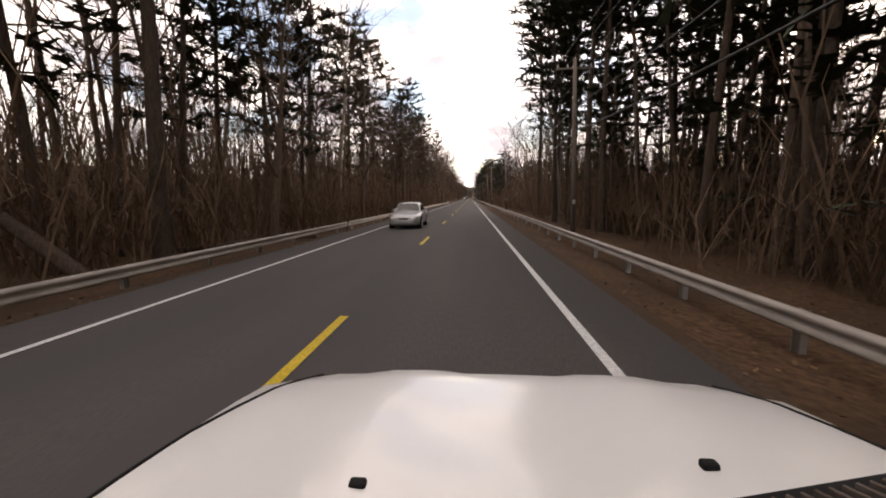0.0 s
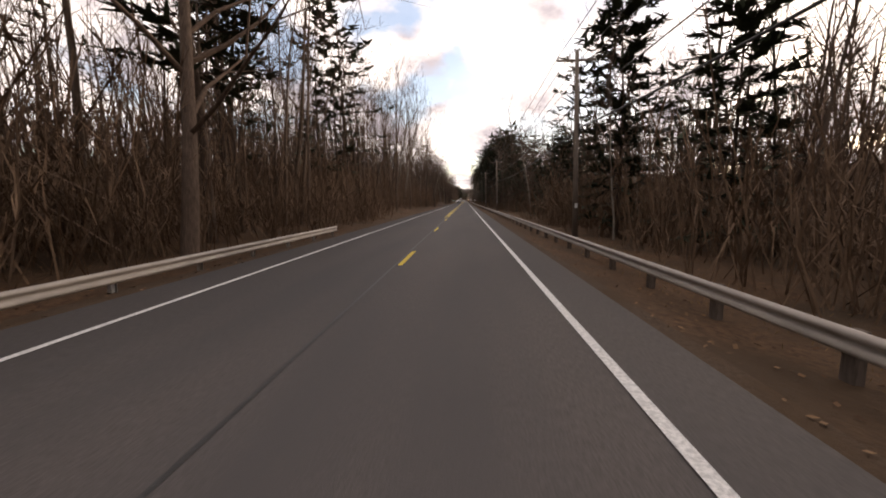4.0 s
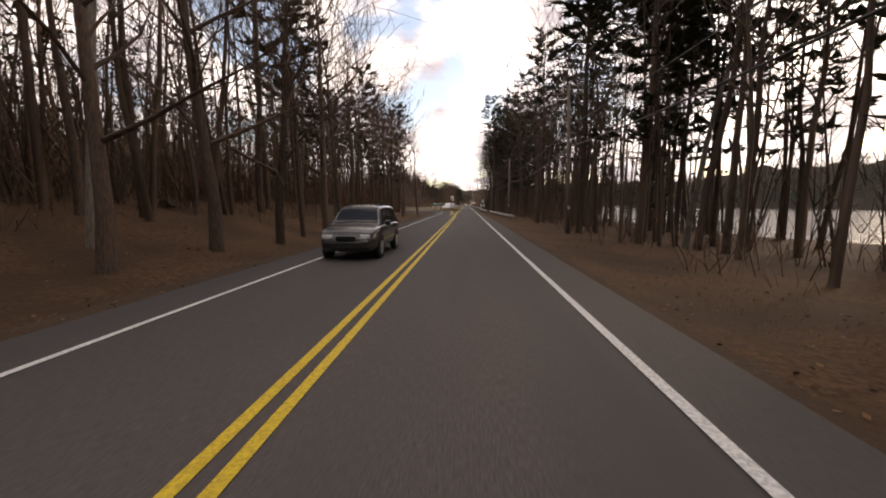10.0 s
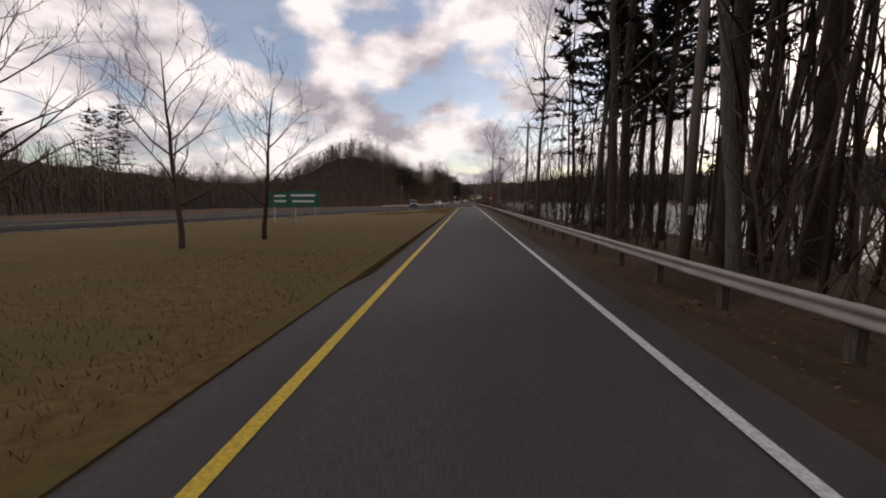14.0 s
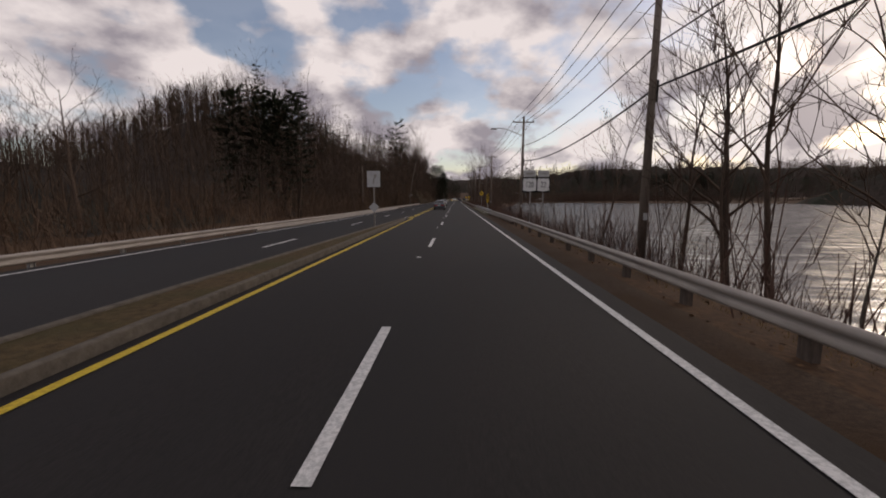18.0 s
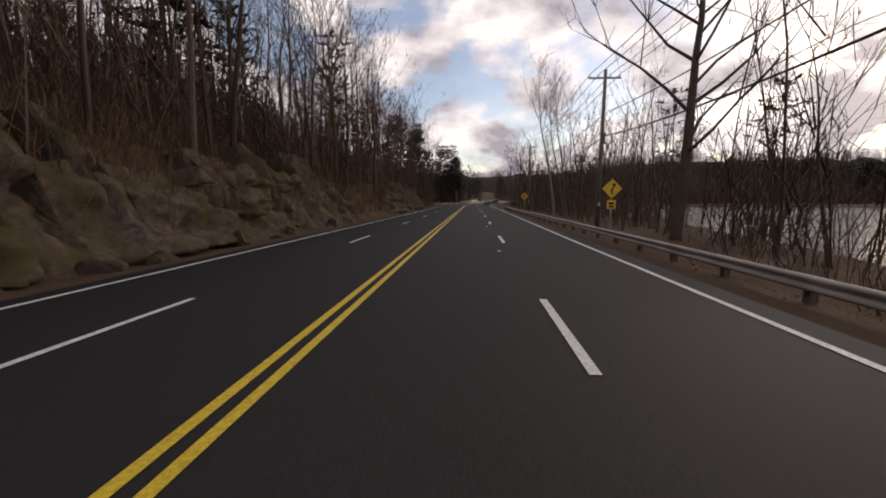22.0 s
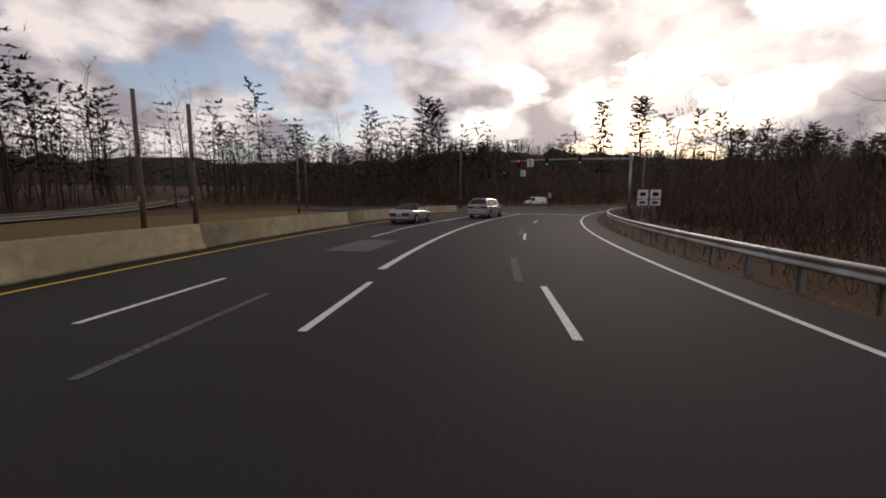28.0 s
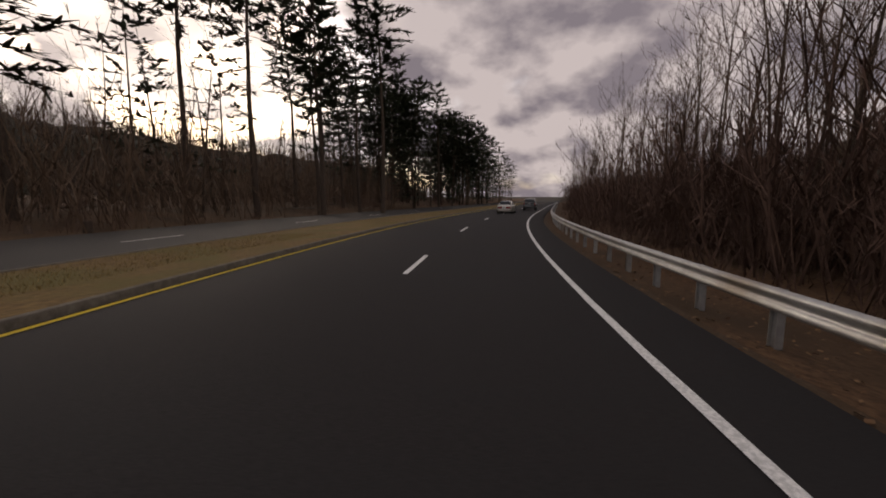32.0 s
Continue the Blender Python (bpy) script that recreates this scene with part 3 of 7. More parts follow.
R_WHITE = 1.85
line(road_old, -250, 578, [(-250, R_WHITE), (500, R_WHITE), (560, 2.05), (578, 2.05)], 0.13, M_WHITE)
line(road_old, 581, 604, 2.05, 0.13, M_WHITE)
line(road_old, -250, 277, -4.8, 0.11, M_WHITE)
line(road_old, 318.5, 451, [(318.5, -4.8), (426, -4.8), (440, -5.7), (447, -8.0), (451, -11)], 0.11, M_WHITE)
for k in range(-12, 14):
    a = 2.6 + 12.2 * k
    line(road_old, a, a + 3.05, -1.48, 0.13, M_YELLOW, name="dash")
for u in (-1.85, -1.59):
    line(road_old, 168, 276, u, 0.12, M_YELLOW)
    line(road_old, 300, 447, [(300, u), (402, u), (424, u - 0.32), (447, u - 0.4)], 0.12, M_YELLOW)
    line(road_old, 414, 447, [(412, u - 0.85), (426, u - 1.05), (438, u - 1.5), (447, u - 2.05)], 0.12, M_YELLOW, 0.013)
line(road_old, 447, 471, -1.95, 0.14, M_YELLOW)
line(road_old, 485, 590, -1.95, 0.14, M_YELLOW)
edge_ = [(485, -2.3), (488.6, -4.2), (493.9, -7.1), (498.3, -10.1), (502.4, -15.6)]
for (a, b), (c, d) in zip(edge_, edge_[1:]):
    line(road_old, a, c, [(a, b), (c, d)], 0.2, M_WHITE, 0.012)
line(road_new, 604, 925, [(604, 2.05), (640, 1.95), (690, R_WHITE), (740, 1.8), (800, 1.78), (860, 2.15), (925, 1.9)], 0.13, M_WHITE, 0.016)
for k in range(0, 24):
    a = 628 + 12.2 * k
    line(road_new, a, a + 3.05, float(np.interp(a, [628, 715, 790, 860, 930], [-1.4, -1.42, -1.2, -1.08, -1.3])), 0.13, M_WHITE, 0.016, "dash")
    line(road_new, a - 0.4, a + 2.65, -7.35, 0.12, M_WHITE, 0.016, "dash")
for u in (-4.62, -4.36):
    line(road_new, 673, 906, u, 0.12, M_YELLOW, 0.016)
line(road_new, 622, 673, [(622, -5.1), (640, -4.2), (673, -4.22)], 0.13, M_YELLOW, 0.016)
line(road_new, 620, 676, [(620, -7.0), (640, -6.05), (676, -5.0)], 0.12, M_WHITE, 0.016)
line(road_new, 640, 925, [(640, -11.0), (670, -9.9), (880, -9.95), (925, -10.3)], 0.12, M_WHITE, 0.016)
line(road_bend, 925, 1400, R_WHITE, 0.13, M_WHITE, 0.012)
line(road_bend, 925, 1042, [(925, -7.6), (948, -7.9), (979, -9.8), (992, -10.8), (1042, -13.0)], 0.13, M_YELLOW, 0.012)
for k in range(0, 8):
    a = 943.5 + 12.2 * k
    line(road_bend, a, a + 3.05, -1.45, 0.13, M_WHITE, 0.012, "dash")
    if a < 1008:
        line(road_bend, a, a + 3.05, -5.0, 0.13, M_WHITE, 0.012, "dash")
    if 990 < a < 1030:
        line(road_bend, a, a + 3.05, -8.3, 0.12, M_WHITE, 0.012, "dash")
line(road_bend, 1009, 1044, -5.2, 0.2, M_WHITE, 0.012)
line(road_bend, 1020, 1044, -8.5, 0.14, M_WHITE, 0.012)
line(road_bend, 1044.6, 1045.1, -3.5, 10.7, M_WHITE, 0.012, "stop_line")
for k in range(0, 28):
    a = 1071 + 12.2 * k
    line(road_bend, a, a + 3.05, float(np.interp(a, [1071, 1098, 1134, 1160], [-3.0, -2.5, -1.75, -1.75])), 0.13, M_WHITE, 0.012, "dash")
    line(road_bend, a + 5, a + 8, -14.6, 0.12, M_WHITE, 0.012, "dash")
line(road_bend, 1072, 1400, [(1072, -8.4), (1095, -6.1), (1400, -6.0)], 0.12, M_YELLOW, 0.012)
# ---------------- grass islands and kerbs
def patch(name, pts, z, mat, label, edge=0.10, kerb=None):
    """A raised piece of ground with the outline pts in station and offset."""
    out = []
    for (s0, u0), (s1, u1) in zip(pts, pts[1:] + pts[:1]):
        n = max(1, int(math.hypot(s1 - s0, u1 - u0) / 2.5))
        out += [(s0 + (s1 - s0) * i / n, u0 + (u1 - u0) * i / n) for i in range(n)]
    bm = bmesh.new()
    top = [bm.verts.new((*map(float, W(s, u)), z)) for s, u in out]
    f = bm.faces.new(top)
    if f.normal.z < 0 or f.calc_area() and (f.normal_update() or f.normal.z < 0):
        f.normal_flip()
    low = [bm.verts.new((v.co.x, v.co.y, z - edge - 0.08)) for v in top]
    for i in range(len(top)):
        j = (i + 1) % len(top)
        bm.faces.new((top[i], top[j], low[j], low[i]))
    bmesh.ops.triangulate(bm, faces=[f])
    bmesh.ops.recalc_face_normals(bm, faces=bm.faces)
    ob = tagged(part(name, bm, mat), label, "verge", kind="structure")
    if kerb:
        for (s0, u0), (s1, u1) in zip(pts, pts[1:]):
            n = max(2, int(math.hypot(s1 - s0, u1 - u0) / 1.5))
            f_ = np.linspace(0, 1, n)
            ss, uu = s0 + (s1 - s0) * f_, u0 + (u1 - u0) * f_
            prof = [(-0.08, z - 0.2), (-0.075, z + 0.02), (-0.06, z + 0.035), (0.06, z + 0.035), (0.075, z + 0.02), (0.08, z - 0.2)]
            V = np.stack([np.stack([*W(ss, uu + a), np.full(n, b)], -1) for a, b in prof], 1)
            ii = np.arange(n * 6).reshape(n, 6)
            Fq = np.stack([ii[:-1, :-1], ii[:-1, 1:], ii[1:, 1:], ii[1:, :-1]], -1).reshape(-1, 4)
            link("kerb", quads("kerb", V.reshape(-1, 3), Fq), M_CURB, ob)
    return ob


ISLAND_1 = [(443, -3.3), (444, -2.9), (452, -2.1), (470, -2.1), (476.5, -3.1), (482, -5.4), (487, -8.2), (489.5, -10.2), (489, -12.0), (485, -12.5), (476, -9.3), (469.5, -7.0), (460, -4.9), (450, -3.7)]
ISLAND_2 = [(464, -9.2), (467, -8.6), (482, -14.2), (490, -20), (492, -30), (476, -29), (466, -16)]
ISLAND_3 = [(490, -5.2), (491, -3.3), (494, -2.8), (530, -2.75), (560, -2.75), (582, -2.75), (584, -3.1), (575, -6.4), (560, -10.8), (530, -19.8), (507, -26.8), (505, -23), (503.5, -16.5), (499.3, -11.0), (494.6, -8.0)]
MEDIAN = [(602, -8.4), (606, -7.4), (620, -5.6), (640, -4.55), (669, -4.55), (671, -4.68), (669, -4.8), (650, -5.45), (640, -5.7), (620, -6.7), (606, -8.2)]
BEND_MEDIAN = [(1069.3, -9.7), (1070, -9.0), (1080, -7.5), (1096, -6.45), (1130, -6.3), (1300, -6.3), (1300, -10.6), (1100, -10.6), (1080, -10.4), (1070, -10.1)]
patch("island_one", ISLAND_1, 0.05, M_GRASS, "brown winter grass island in the junction")
patch("island_two", ISLAND_2, 0.05, M_GRASS, "olive grass strip beside the turning")
patch("island_three", ISLAND_3, 0.03, M_GRASS, "long grass wedge between the joining roads")
patch("median", MEDIAN, 0.13, M_VERGE, "narrow dirty kerbed median between carriageways", kerb=True)
patch("bend_median", BEND_MEDIAN, 0.12, M_GRASS, "grassy kerbed median round the bend", kerb=True)
yl = [(471, -1.95), (476.3, -2.85), (482, -5.15), (487, -7.95), (489.8, -9.9)]
for (a, b), (c, d) in zip(yl, yl[1:]):
    line(road_old, a, c, [(a, b), (c, d)], 0.14, M_YELLOW, 0.012)
yl = [(443, -3.6), (450, -3.95), (460, -5.15), (469.5, -7.25), (476, -9.55), (485, -12.75)]
for (a, b), (c, d) in zip(yl, yl[1:]):
    line(road_old, a, c, [(a, b), (c, d)], 0.13, M_YELLOW, 0.012)
wl_ = [(465, -7.7), (468, -8.3), (482, -13.9), (490, -19.6)]
for (a, b), (c, d) in zip(wl_, wl_[1:]):
    line(junction, a, c, [(a, b), (c, d)], 0.12, M_WHITE, 0.004)
line(road_branch, 500, 588, [(500, -30.0), (560, -11.7), (588, -3.2)], 0.13, M_WHITE, 0.004)
line(road_branch, 470, 590, [(470, -48), (500, -38.4), (560, -19.6), (590, -11)], 0.22, M_YELLOW, 0.004)
line(road_branch, 470, 590, [(470, -56), (500, -46.3), (560, -27.9), (590, -19.0)], 0.12, M_WHITE, 0.004)
for i in range(5):
    bm = bmesh.new()
    u0 = -1.5 + i * 0.68
    v = [bm.verts.new((*map(float, W(s_, u_)), 0.012)) for s_, u_ in ((589.6, u0), (588.9, u0 + 0.25), (589.6, u0 + 0.5))]
    bm.faces.new(v)
    bmesh.ops.recalc_face_normals(bm, faces=bm.faces)
    for f in bm.faces:
        if f.normal.z < 0:
            f.normal_flip()
    part("yield_triangle", bm, M_WHITE, road_old)

# side road on the left with a stop bar
tagged(strip("road_side", 273, 305, [(273, -6.2), (276.5, -16), (284, -16), (287, -11.8), (290, -9.6), (296, -8.4), (305, -6.1)], [(273, -5.9), (305, -5.9)], -0.01, M_ROAD_OLD, 0.75), "narrow asphalt side road leaving the main road", "road", kind="structure")
line(road_old, 274.5, 280.6, [(274.5, -5.75), (280.6, -5.92)], 0.2, M_WHITE, 0.01, "stop_line")
line(road_old, 280.4, 284, [(280.4, -5.95), (284, -8.9)], 0.55, M_WHITE, 0.014, "stop_line")
line(road_old, 276.8, 283.7, -9.05, 0.13, M_YELLOW, 0.012)

# cracks sealed with tar across the old road, and small dark patches
M_TAR = material("tar_seal", (0.012, 0.012, 0.012), (0.025, 0.024, 0.024), 30, 0.6, 0.1)
crack_rng = np.random.RandomState(5)
for s0, ua, ub in ((36, -4.6, -1.8), (47, -4.8, 1.6), (84, -4.7, -2.0), (152, -4.6, 1.0), (193, -4.7, -1.6), (240.5, -4.4, -2.2), (262, -4.8, -1.9), (330, -4.7, 1.5), (405, -4.4, -1.9), (577.5, -3.0, -1.2), (573.5, -2.6, -1.9)):
    n = 14
    uu = np.linspace(ua, ub, n)
    ss = s0 + np.cumsum(crack_rng.normal(-0.02, 0.05, n))
    V = np.concatenate([np.stack([*W(ss - 0.022, uu), np.full(n, 0.008)], -1), np.stack([*W(ss + 0.022, uu), np.full(n, 0.008)], -1)])
    Fq = np.stack([np.arange(n - 1), np.arange(1, n), n + np.arange(1, n), n + np.arange(n - 1)], -1)
    link("crack", quads("crack", V, Fq), M_TAR, road_old)
# the dark joint beside the centre line in the first stretch
line(road_old, 60, 168, -1.62, 0.05, M_TAR, 0.006, "joint")
line(road_old, 276, 300, -1.72, 0.06, M_TAR, 0.006, "joint")
for s_, u_, w_, l_ in ((578.9, 1.2, 0.7, 0.9), (572, 0.5, 0.5, 0.3), (234, -3.9, 0.25, 0.2)):
    line(road_old, s_, s_ + l_, u_, w_, M_TAR, 0.007, "patch")
# worn, scuffed lane paint in the bend
M_GHOST = material("worn_away_paint", (0.05, 0.05, 0.05), (0.13, 0.13, 0.128), 12, 0.85, 0.1, spread=0.1)
for s_, u_, w_ in ((955, -1.9, 0.13), (967, -1.95, 0.13), (1008, -1.9, 0.2), (1019, -1.7, 0.2), (1003, -6.6, 0.13), (1012, -7.4, 1.6), (1034, -6.3, 0.14)):
    line(road_bend, s_, s_ + 3.4, u_, w_, M_GHOST, 0.009, "worn_marking")
# raised reflectors along the lane line
for k in range(0, 23):
    bm = bmesh.new()
    box(bm, 0, 0, 0.02, 0.11, 0.1, 0.025, bevel=0.008)
    o = part("road_stud", bm, M_WHITE, road_new)
    o.matrix_world = at(637.5 + 12.2 * k, -1.55, 0.006)

# muddy hollow worn into the junction island
M_MUD = material("dark_mud", (0.018, 0.013, 0.010), (0.04, 0.03, 0.022), 6, 0.9, 0.6)
MUD = [(477 + 2.6 * math.cos(a), -6.9 + 1.5 * math.sin(a) * (1 + 0.2 * math.sin(3 * a))) for a in np.linspace(0, 2 * math.pi, 18)[:-1]]
patch("mud_hollow", MUD, 0.056, M_MUD, "dark muddy hollow in the grass", edge=0.0)
# ---------------- trees: limbs are tapered tubes grown by simple rules
def tubes(segs):
    """Vertices and quads of tapered tubes. segs: rows p0(3), p1(3), r0, r1, sides."""
    segs = np.asarray(segs, float)
    Vs, Fs, base = [], [], 0
    for k in np.unique(segs[:, 8]):
        g = segs[segs[:, 8] == k]
        k = int(k)
        d = g[:, 3:6] - g[:, :3]
        d /= np.maximum(np.linalg.norm(d, axis=1, keepdims=True), 1e-6)
        ref = np.where(np.abs(d[:, 2:3]) > 0.9, np.array([[1.0, 0, 0]]), np.array([[0, 0, 1.0]]))
        a = np.cross(d, ref)
        a /= np.linalg.norm(a, axis=1, keepdims=True)
        b = np.cross(d, a)
        n = len(g)
        if k == 2:
            V = np.stack([g[:, :3] - a * g[:, 6:7], g[:, :3] + a * g[:, 6:7], g[:, 3:6] + a * g[:, 7:8], g[:, 3:6] - a * g[:, 7:8]], 1)
            F = np.arange(n * 4).reshape(n, 4)
        else:
            ang = np.arange(k) * 2 * np.pi / k
            ring = a[:, None] * np.cos(ang)[None, :, None] + b[:, None] * np.sin(ang)[None, :, None]
            V = np.concatenate([g[:, None, :3] + ring * g[:, 6, None, None], g[:, None, 3:6] + ring * g[:, 7, None, None]], 1)
            i0 = (np.arange(n) * 2 * k)[:, None]
            j = np.arange(k)[None]
            F = np.stack([i0 + j, i0 + (j + 1) % k, i0 + k + (j + 1) % k, i0 + k + j], -1).reshape(-1, 4)
        Vs.append(V.reshape(-1, 3))
        Fs.append(F + base)
        base += V.shape[0] * V.shape[1]
    return np.concatenate(Vs), np.concatenate(Fs)


def polyline(rng, p, d, length, r0, r1, n, bend, lift, sides, out):
    """Grow one limb; returns points and directions along it."""
    pts = []
    p, d = np.array(p, float), np.array(d, float)
    for i in range(n):
        d = d + rng.normal(0, bend, 3) + np.array([0, 0, lift])
        d /= np.linalg.norm(d)
        q = p + d * length / n
        ra, rb = r0 + (r1 - r0) * i / n, r0 + (r1 - r0) * (i + 1) / n
        out.append([*p, *q, ra, rb, sides])
        pts.append((q, d.copy(), rb))
        p = q
    return pts


def bare_tree(seed, h, r, fork=0.35, limbs=14, subs=4, twigs=5, lean=0.0, spread=0.75, sides=6, lod=0):
    """Trunk segments and crown segments of a leafless tree."""
    g = np.random.RandomState(seed)
    trunk, crown = [], []
    trunk.append([0, 0, -0.4, 0, 0, 0.25, r * 1.5, r * 1.12, sides])
    pts = polyline(g, (0, 0, 0.25), (lean, g.normal(0, 0.04), 1), h * 0.97, r * 1.1, r * 0.12, 10 if lod == 0 else 6, 0.055, 0.03, sides, trunk)
    ls, ln_, bs, bn = ((4, 4, 3, 2), (3, 2, 2, 1))[lod]
    for i in range(limbs):
        f = fork + (0.97 - fork) * (i + g.rand() * 0.8) / limbs
        nt_ = len(pts)
        k = min(int(f * nt_), nt_ - 1)
        q, d, rr = pts[k]
        q = q - d * g.rand() * h * 0.9 / nt_
        az = i * 2.4 + g.rand()
        out = np.array([math.cos(az), math.sin(az), 0])
        d0 = out * spread + np.array([0, 0, 0.55 + 0.5 * f])
        ln = h * (0.16 + 0.24 * (1 - f) + 0.06 * g.rand()) * (0.8 + spread * 0.35)
        lp = polyline(g, q, d0, ln, max(rr * 0.55, 0.026), 0.014, ln_, 0.14, 0.07, ls, crown)
        for j in range(subs):
            sp, sd, sr = lp[1 + j % 3] if len(lp) > 3 else lp[j % 2]
            dd = sd + g.normal(0, 0.5, 3) + np.array([0, 0, 0.15])
            bp = polyline(g, sp, dd, ln * (0.35 + 0.3 * g.rand()), max(sr * 0.7, 0.019), 0.011, bn, 0.16, 0.06, bs, crown)
            for m in range(twigs):
                tp, td, tr = bp[m % bn]
                polyline(g, tp, td + g.normal(0, 0.55, 3), ln * (0.12 + 0.16 * g.rand()), 0.017 if lod == 0 else 0.032, 0.007 if lod == 0 else 0.014, 1, 0.1, 0.05, 2, crown)
    return trunk, crown


def pine_tree(seed, h, r, start=0.45, whorls=13, per=4, reach=0.16, tufts=9, droop=-0.02, gap=0.12, lod=0):
    """Trunk segments, and needle quads, of a tall pine with a ragged crown; dead stubs below."""
    g = np.random.RandomState(seed)
    trunk, leaf = [], []
    trunk.append([0, 0, -0.4, 0, 0, 0.3, r * 1.4, r * 1.1, 6])
    pts = polyline(g, (0, 0, 0.3), (g.normal(0, 0.02), g.normal(0, 0.02), 1), h - 0.3, r * 1.1, r * 0.08, 12, 0.02, 0.03, 6, trunk)

    def spot(f):
        k = min(int(f * 12), 11)
        return pts[k][0] - pts[k][1] * (h / 12) * (1 - (f * 12 - k))

    for i in range(6):
        q = spot(start * (0.35 + 0.65 * g.rand()))
        az = g.rand() * 6.28
        polyline(g, q, (math.cos(az), math.sin(az), 0.05), h * 0.035 + h * 0.04 * g.rand(), 0.022, 0.008, 2, 0.15, 0, 3, trunk)
    for i in range(whorls):
        f = start + (0.985 - start) * (i / (whorls - 1)) ** 0.92
        shape = (0.35 + 0.65 * math.sin(min(1, (1 - f) / (1 - start) * 1.25 + 0.12) * 1.57)) * (1 - 0.35 * max(0, 0.25 - (f - start)) * 4 * g.rand())
        for j in range(per):
            if g.rand() < gap:
                continue
            az = i * 1.3 + j * 6.28 / per + g.rand() * 0.7
            ln = max(0.5, h * reach * shape * (0.65 + 0.6 * g.rand()))
            bp = polyline(g, spot(f), (math.cos(az), math.sin(az), 0.05 + 0.3 * f * g.rand()), ln, 0.045 * (1.1 - f) + 0.015, 0.008, 3, 0.09, droop + 0.07 * (f > 0.8), 3 if lod == 0 else 2, trunk)
            for m in range(tufts):
                a = 0.25 + 0.75 * (m + g.rand()) / tufts
                k = min(int(a * 3), 2)
                c = bp[k][0] - bp[k][1] * ln / 3 * (k + 1 - a * 3)
                for w in range(4 if lod == 0 else 3):
                    d = bp[k][1] * 0.7 + g.normal(0, 0.6, 3) * np.array([1, 1, 0.26]) + np.array([0, 0, 0.06])
                    d /= np.linalg.norm(d)
                    lw = (0.55 + 0.5 * g.rand()) * (0.6 + ln * 0.13)
                    leaf.append([*(c + g.normal(0, 0.10, 3)), *(c + d * lw), (0.12 + 0.07 * g.rand()) * (1 if lod == 0 else 1.9), 0.045, 2])
    return trunk, leaf


def stem(segs, k=7):
    """One connected tapered trunk through a chain of segments."""
    g = np.asarray(segs, float)
    P_ = np.concatenate([g[:1, :3], g[:, 3:6]])
    r_ = np.concatenate([g[:1, 6], g[:, 7]])
    ang = np.arange(k) * 2 * np.pi / k
    lobes = 1 + 0.10 * np.sin(ang * 3)[None, :] * np.linspace(1, 0.2, len(P_))[:, None]
    ring = np.stack([np.cos(ang), np.sin(ang), 0 * ang], -1)
    V = P_[:, None] + ring[None] * (r_[:, None] * lobes)[..., None]
    ii = np.arange(len(P_) * k).reshape(-1, k)
    jj = np.roll(ii, -1, axis=1)
    return V.reshape(-1, 3), np.stack([ii[:-1], jj[:-1], jj[1:], ii[1:]], -1).reshape(-1, 4)


def proto(name, built, bark, leafmat, label, category):
    """A tree as an empty with a trunk and a crown."""
    root = empty(name, pose(0, 0, -500), label, category, group="roadside trees")
    lead = 1
    while lead < len(built[0]) and built[0][lead][8] == 6:
        lead += 1
    V, F = stem(built[0][:lead])
    link("trunk", quads("trunk", V, F), bark, root, smooth=True)
    branches = built[0][lead:]
    V, F = tubes(built[1] + branches)
    k_ = np.zeros(len(F), dtype=np.int32)
    if branches:
        k_[len(built[1]):] = 1
    link("crown", quads("crown", V, F, k_), [leafmat, bark], root)
    return root


BARE = [
    proto("bare_tree", bare_tree(11, 17, 0.17, 0.42, 15, 4, 5), M_BARK, M_TWIG, "tall leafless tree with grey-brown bark", "tree"),
    proto("tall_bare_tree", bare_tree(12, 20, 0.21, 0.5, 14, 4, 5, spread=0.6), M_BARK, M_TWIG, "tall straight leafless tree with a high crown", "tree"),
    proto("leaning_tree", bare_tree(13, 14, 0.13, 0.35, 14, 4, 5, lean=0.12), M_BARK, M_TWIG, "slender leaning leafless grey tree", "tree"),
    proto("spreading_tree", bare_tree(14, 18, 0.26, 0.22, 18, 5, 5, spread=1.0), M_BARK, M_TWIG, "spreading leafless tree with heavy limbs", "tree"),
    proto("sapling", bare_tree(15, 9, 0.06, 0.3, 12, 4, 5, spread=0.5), M_BARK_PALE, M_TWIG, "thin pale sapling without leaves", "tree"),
    proto("pale_tree", bare_tree(16, 22, 0.19, 0.6, 12, 4, 5, spread=0.5), M_BARK_PALE, M_TWIG, "tall leafless tree with pale bark", "tree"),
]
PINES = [
    proto("pine_tree", pine_tree(21, 24, 0.24, 0.42, 14, 5, 0.15, 6), M_PINE_BARK, M_NEEDLE, "tall dark pine with a ragged crown", "pine"),
    proto("tall_pine", pine_tree(22, 27, 0.27, 0.58, 12, 5, 0.13, 6), M_PINE_BARK, M_NEEDLE, "tall pine with a long bare trunk", "pine"),
    proto("spruce_tree", pine_tree(23, 21, 0.22, 0.1, 22, 6, 0.19, 6, droop=-0.08, gap=0.03), M_PINE_BARK, M_NEEDLE, "dark spruce with drooping branches to the ground", "spruce"),
    proto("young_evergreen", pine_tree(24, 13, 0.13, 0.06, 16, 5, 0.21, 6, droop=-0.05, gap=0.05), M_PINE_BARK, M_NEEDLE, "young dense dark evergreen at the roadside", "spruce"),
    proto("ragged_pine", pine_tree(25, 22, 0.2, 0.3, 14, 4, 0.16, 6, gap=0.25), M_PINE_BARK, M_NEEDLE, "thin ragged pine with gaps in its crown", "pine"),
]
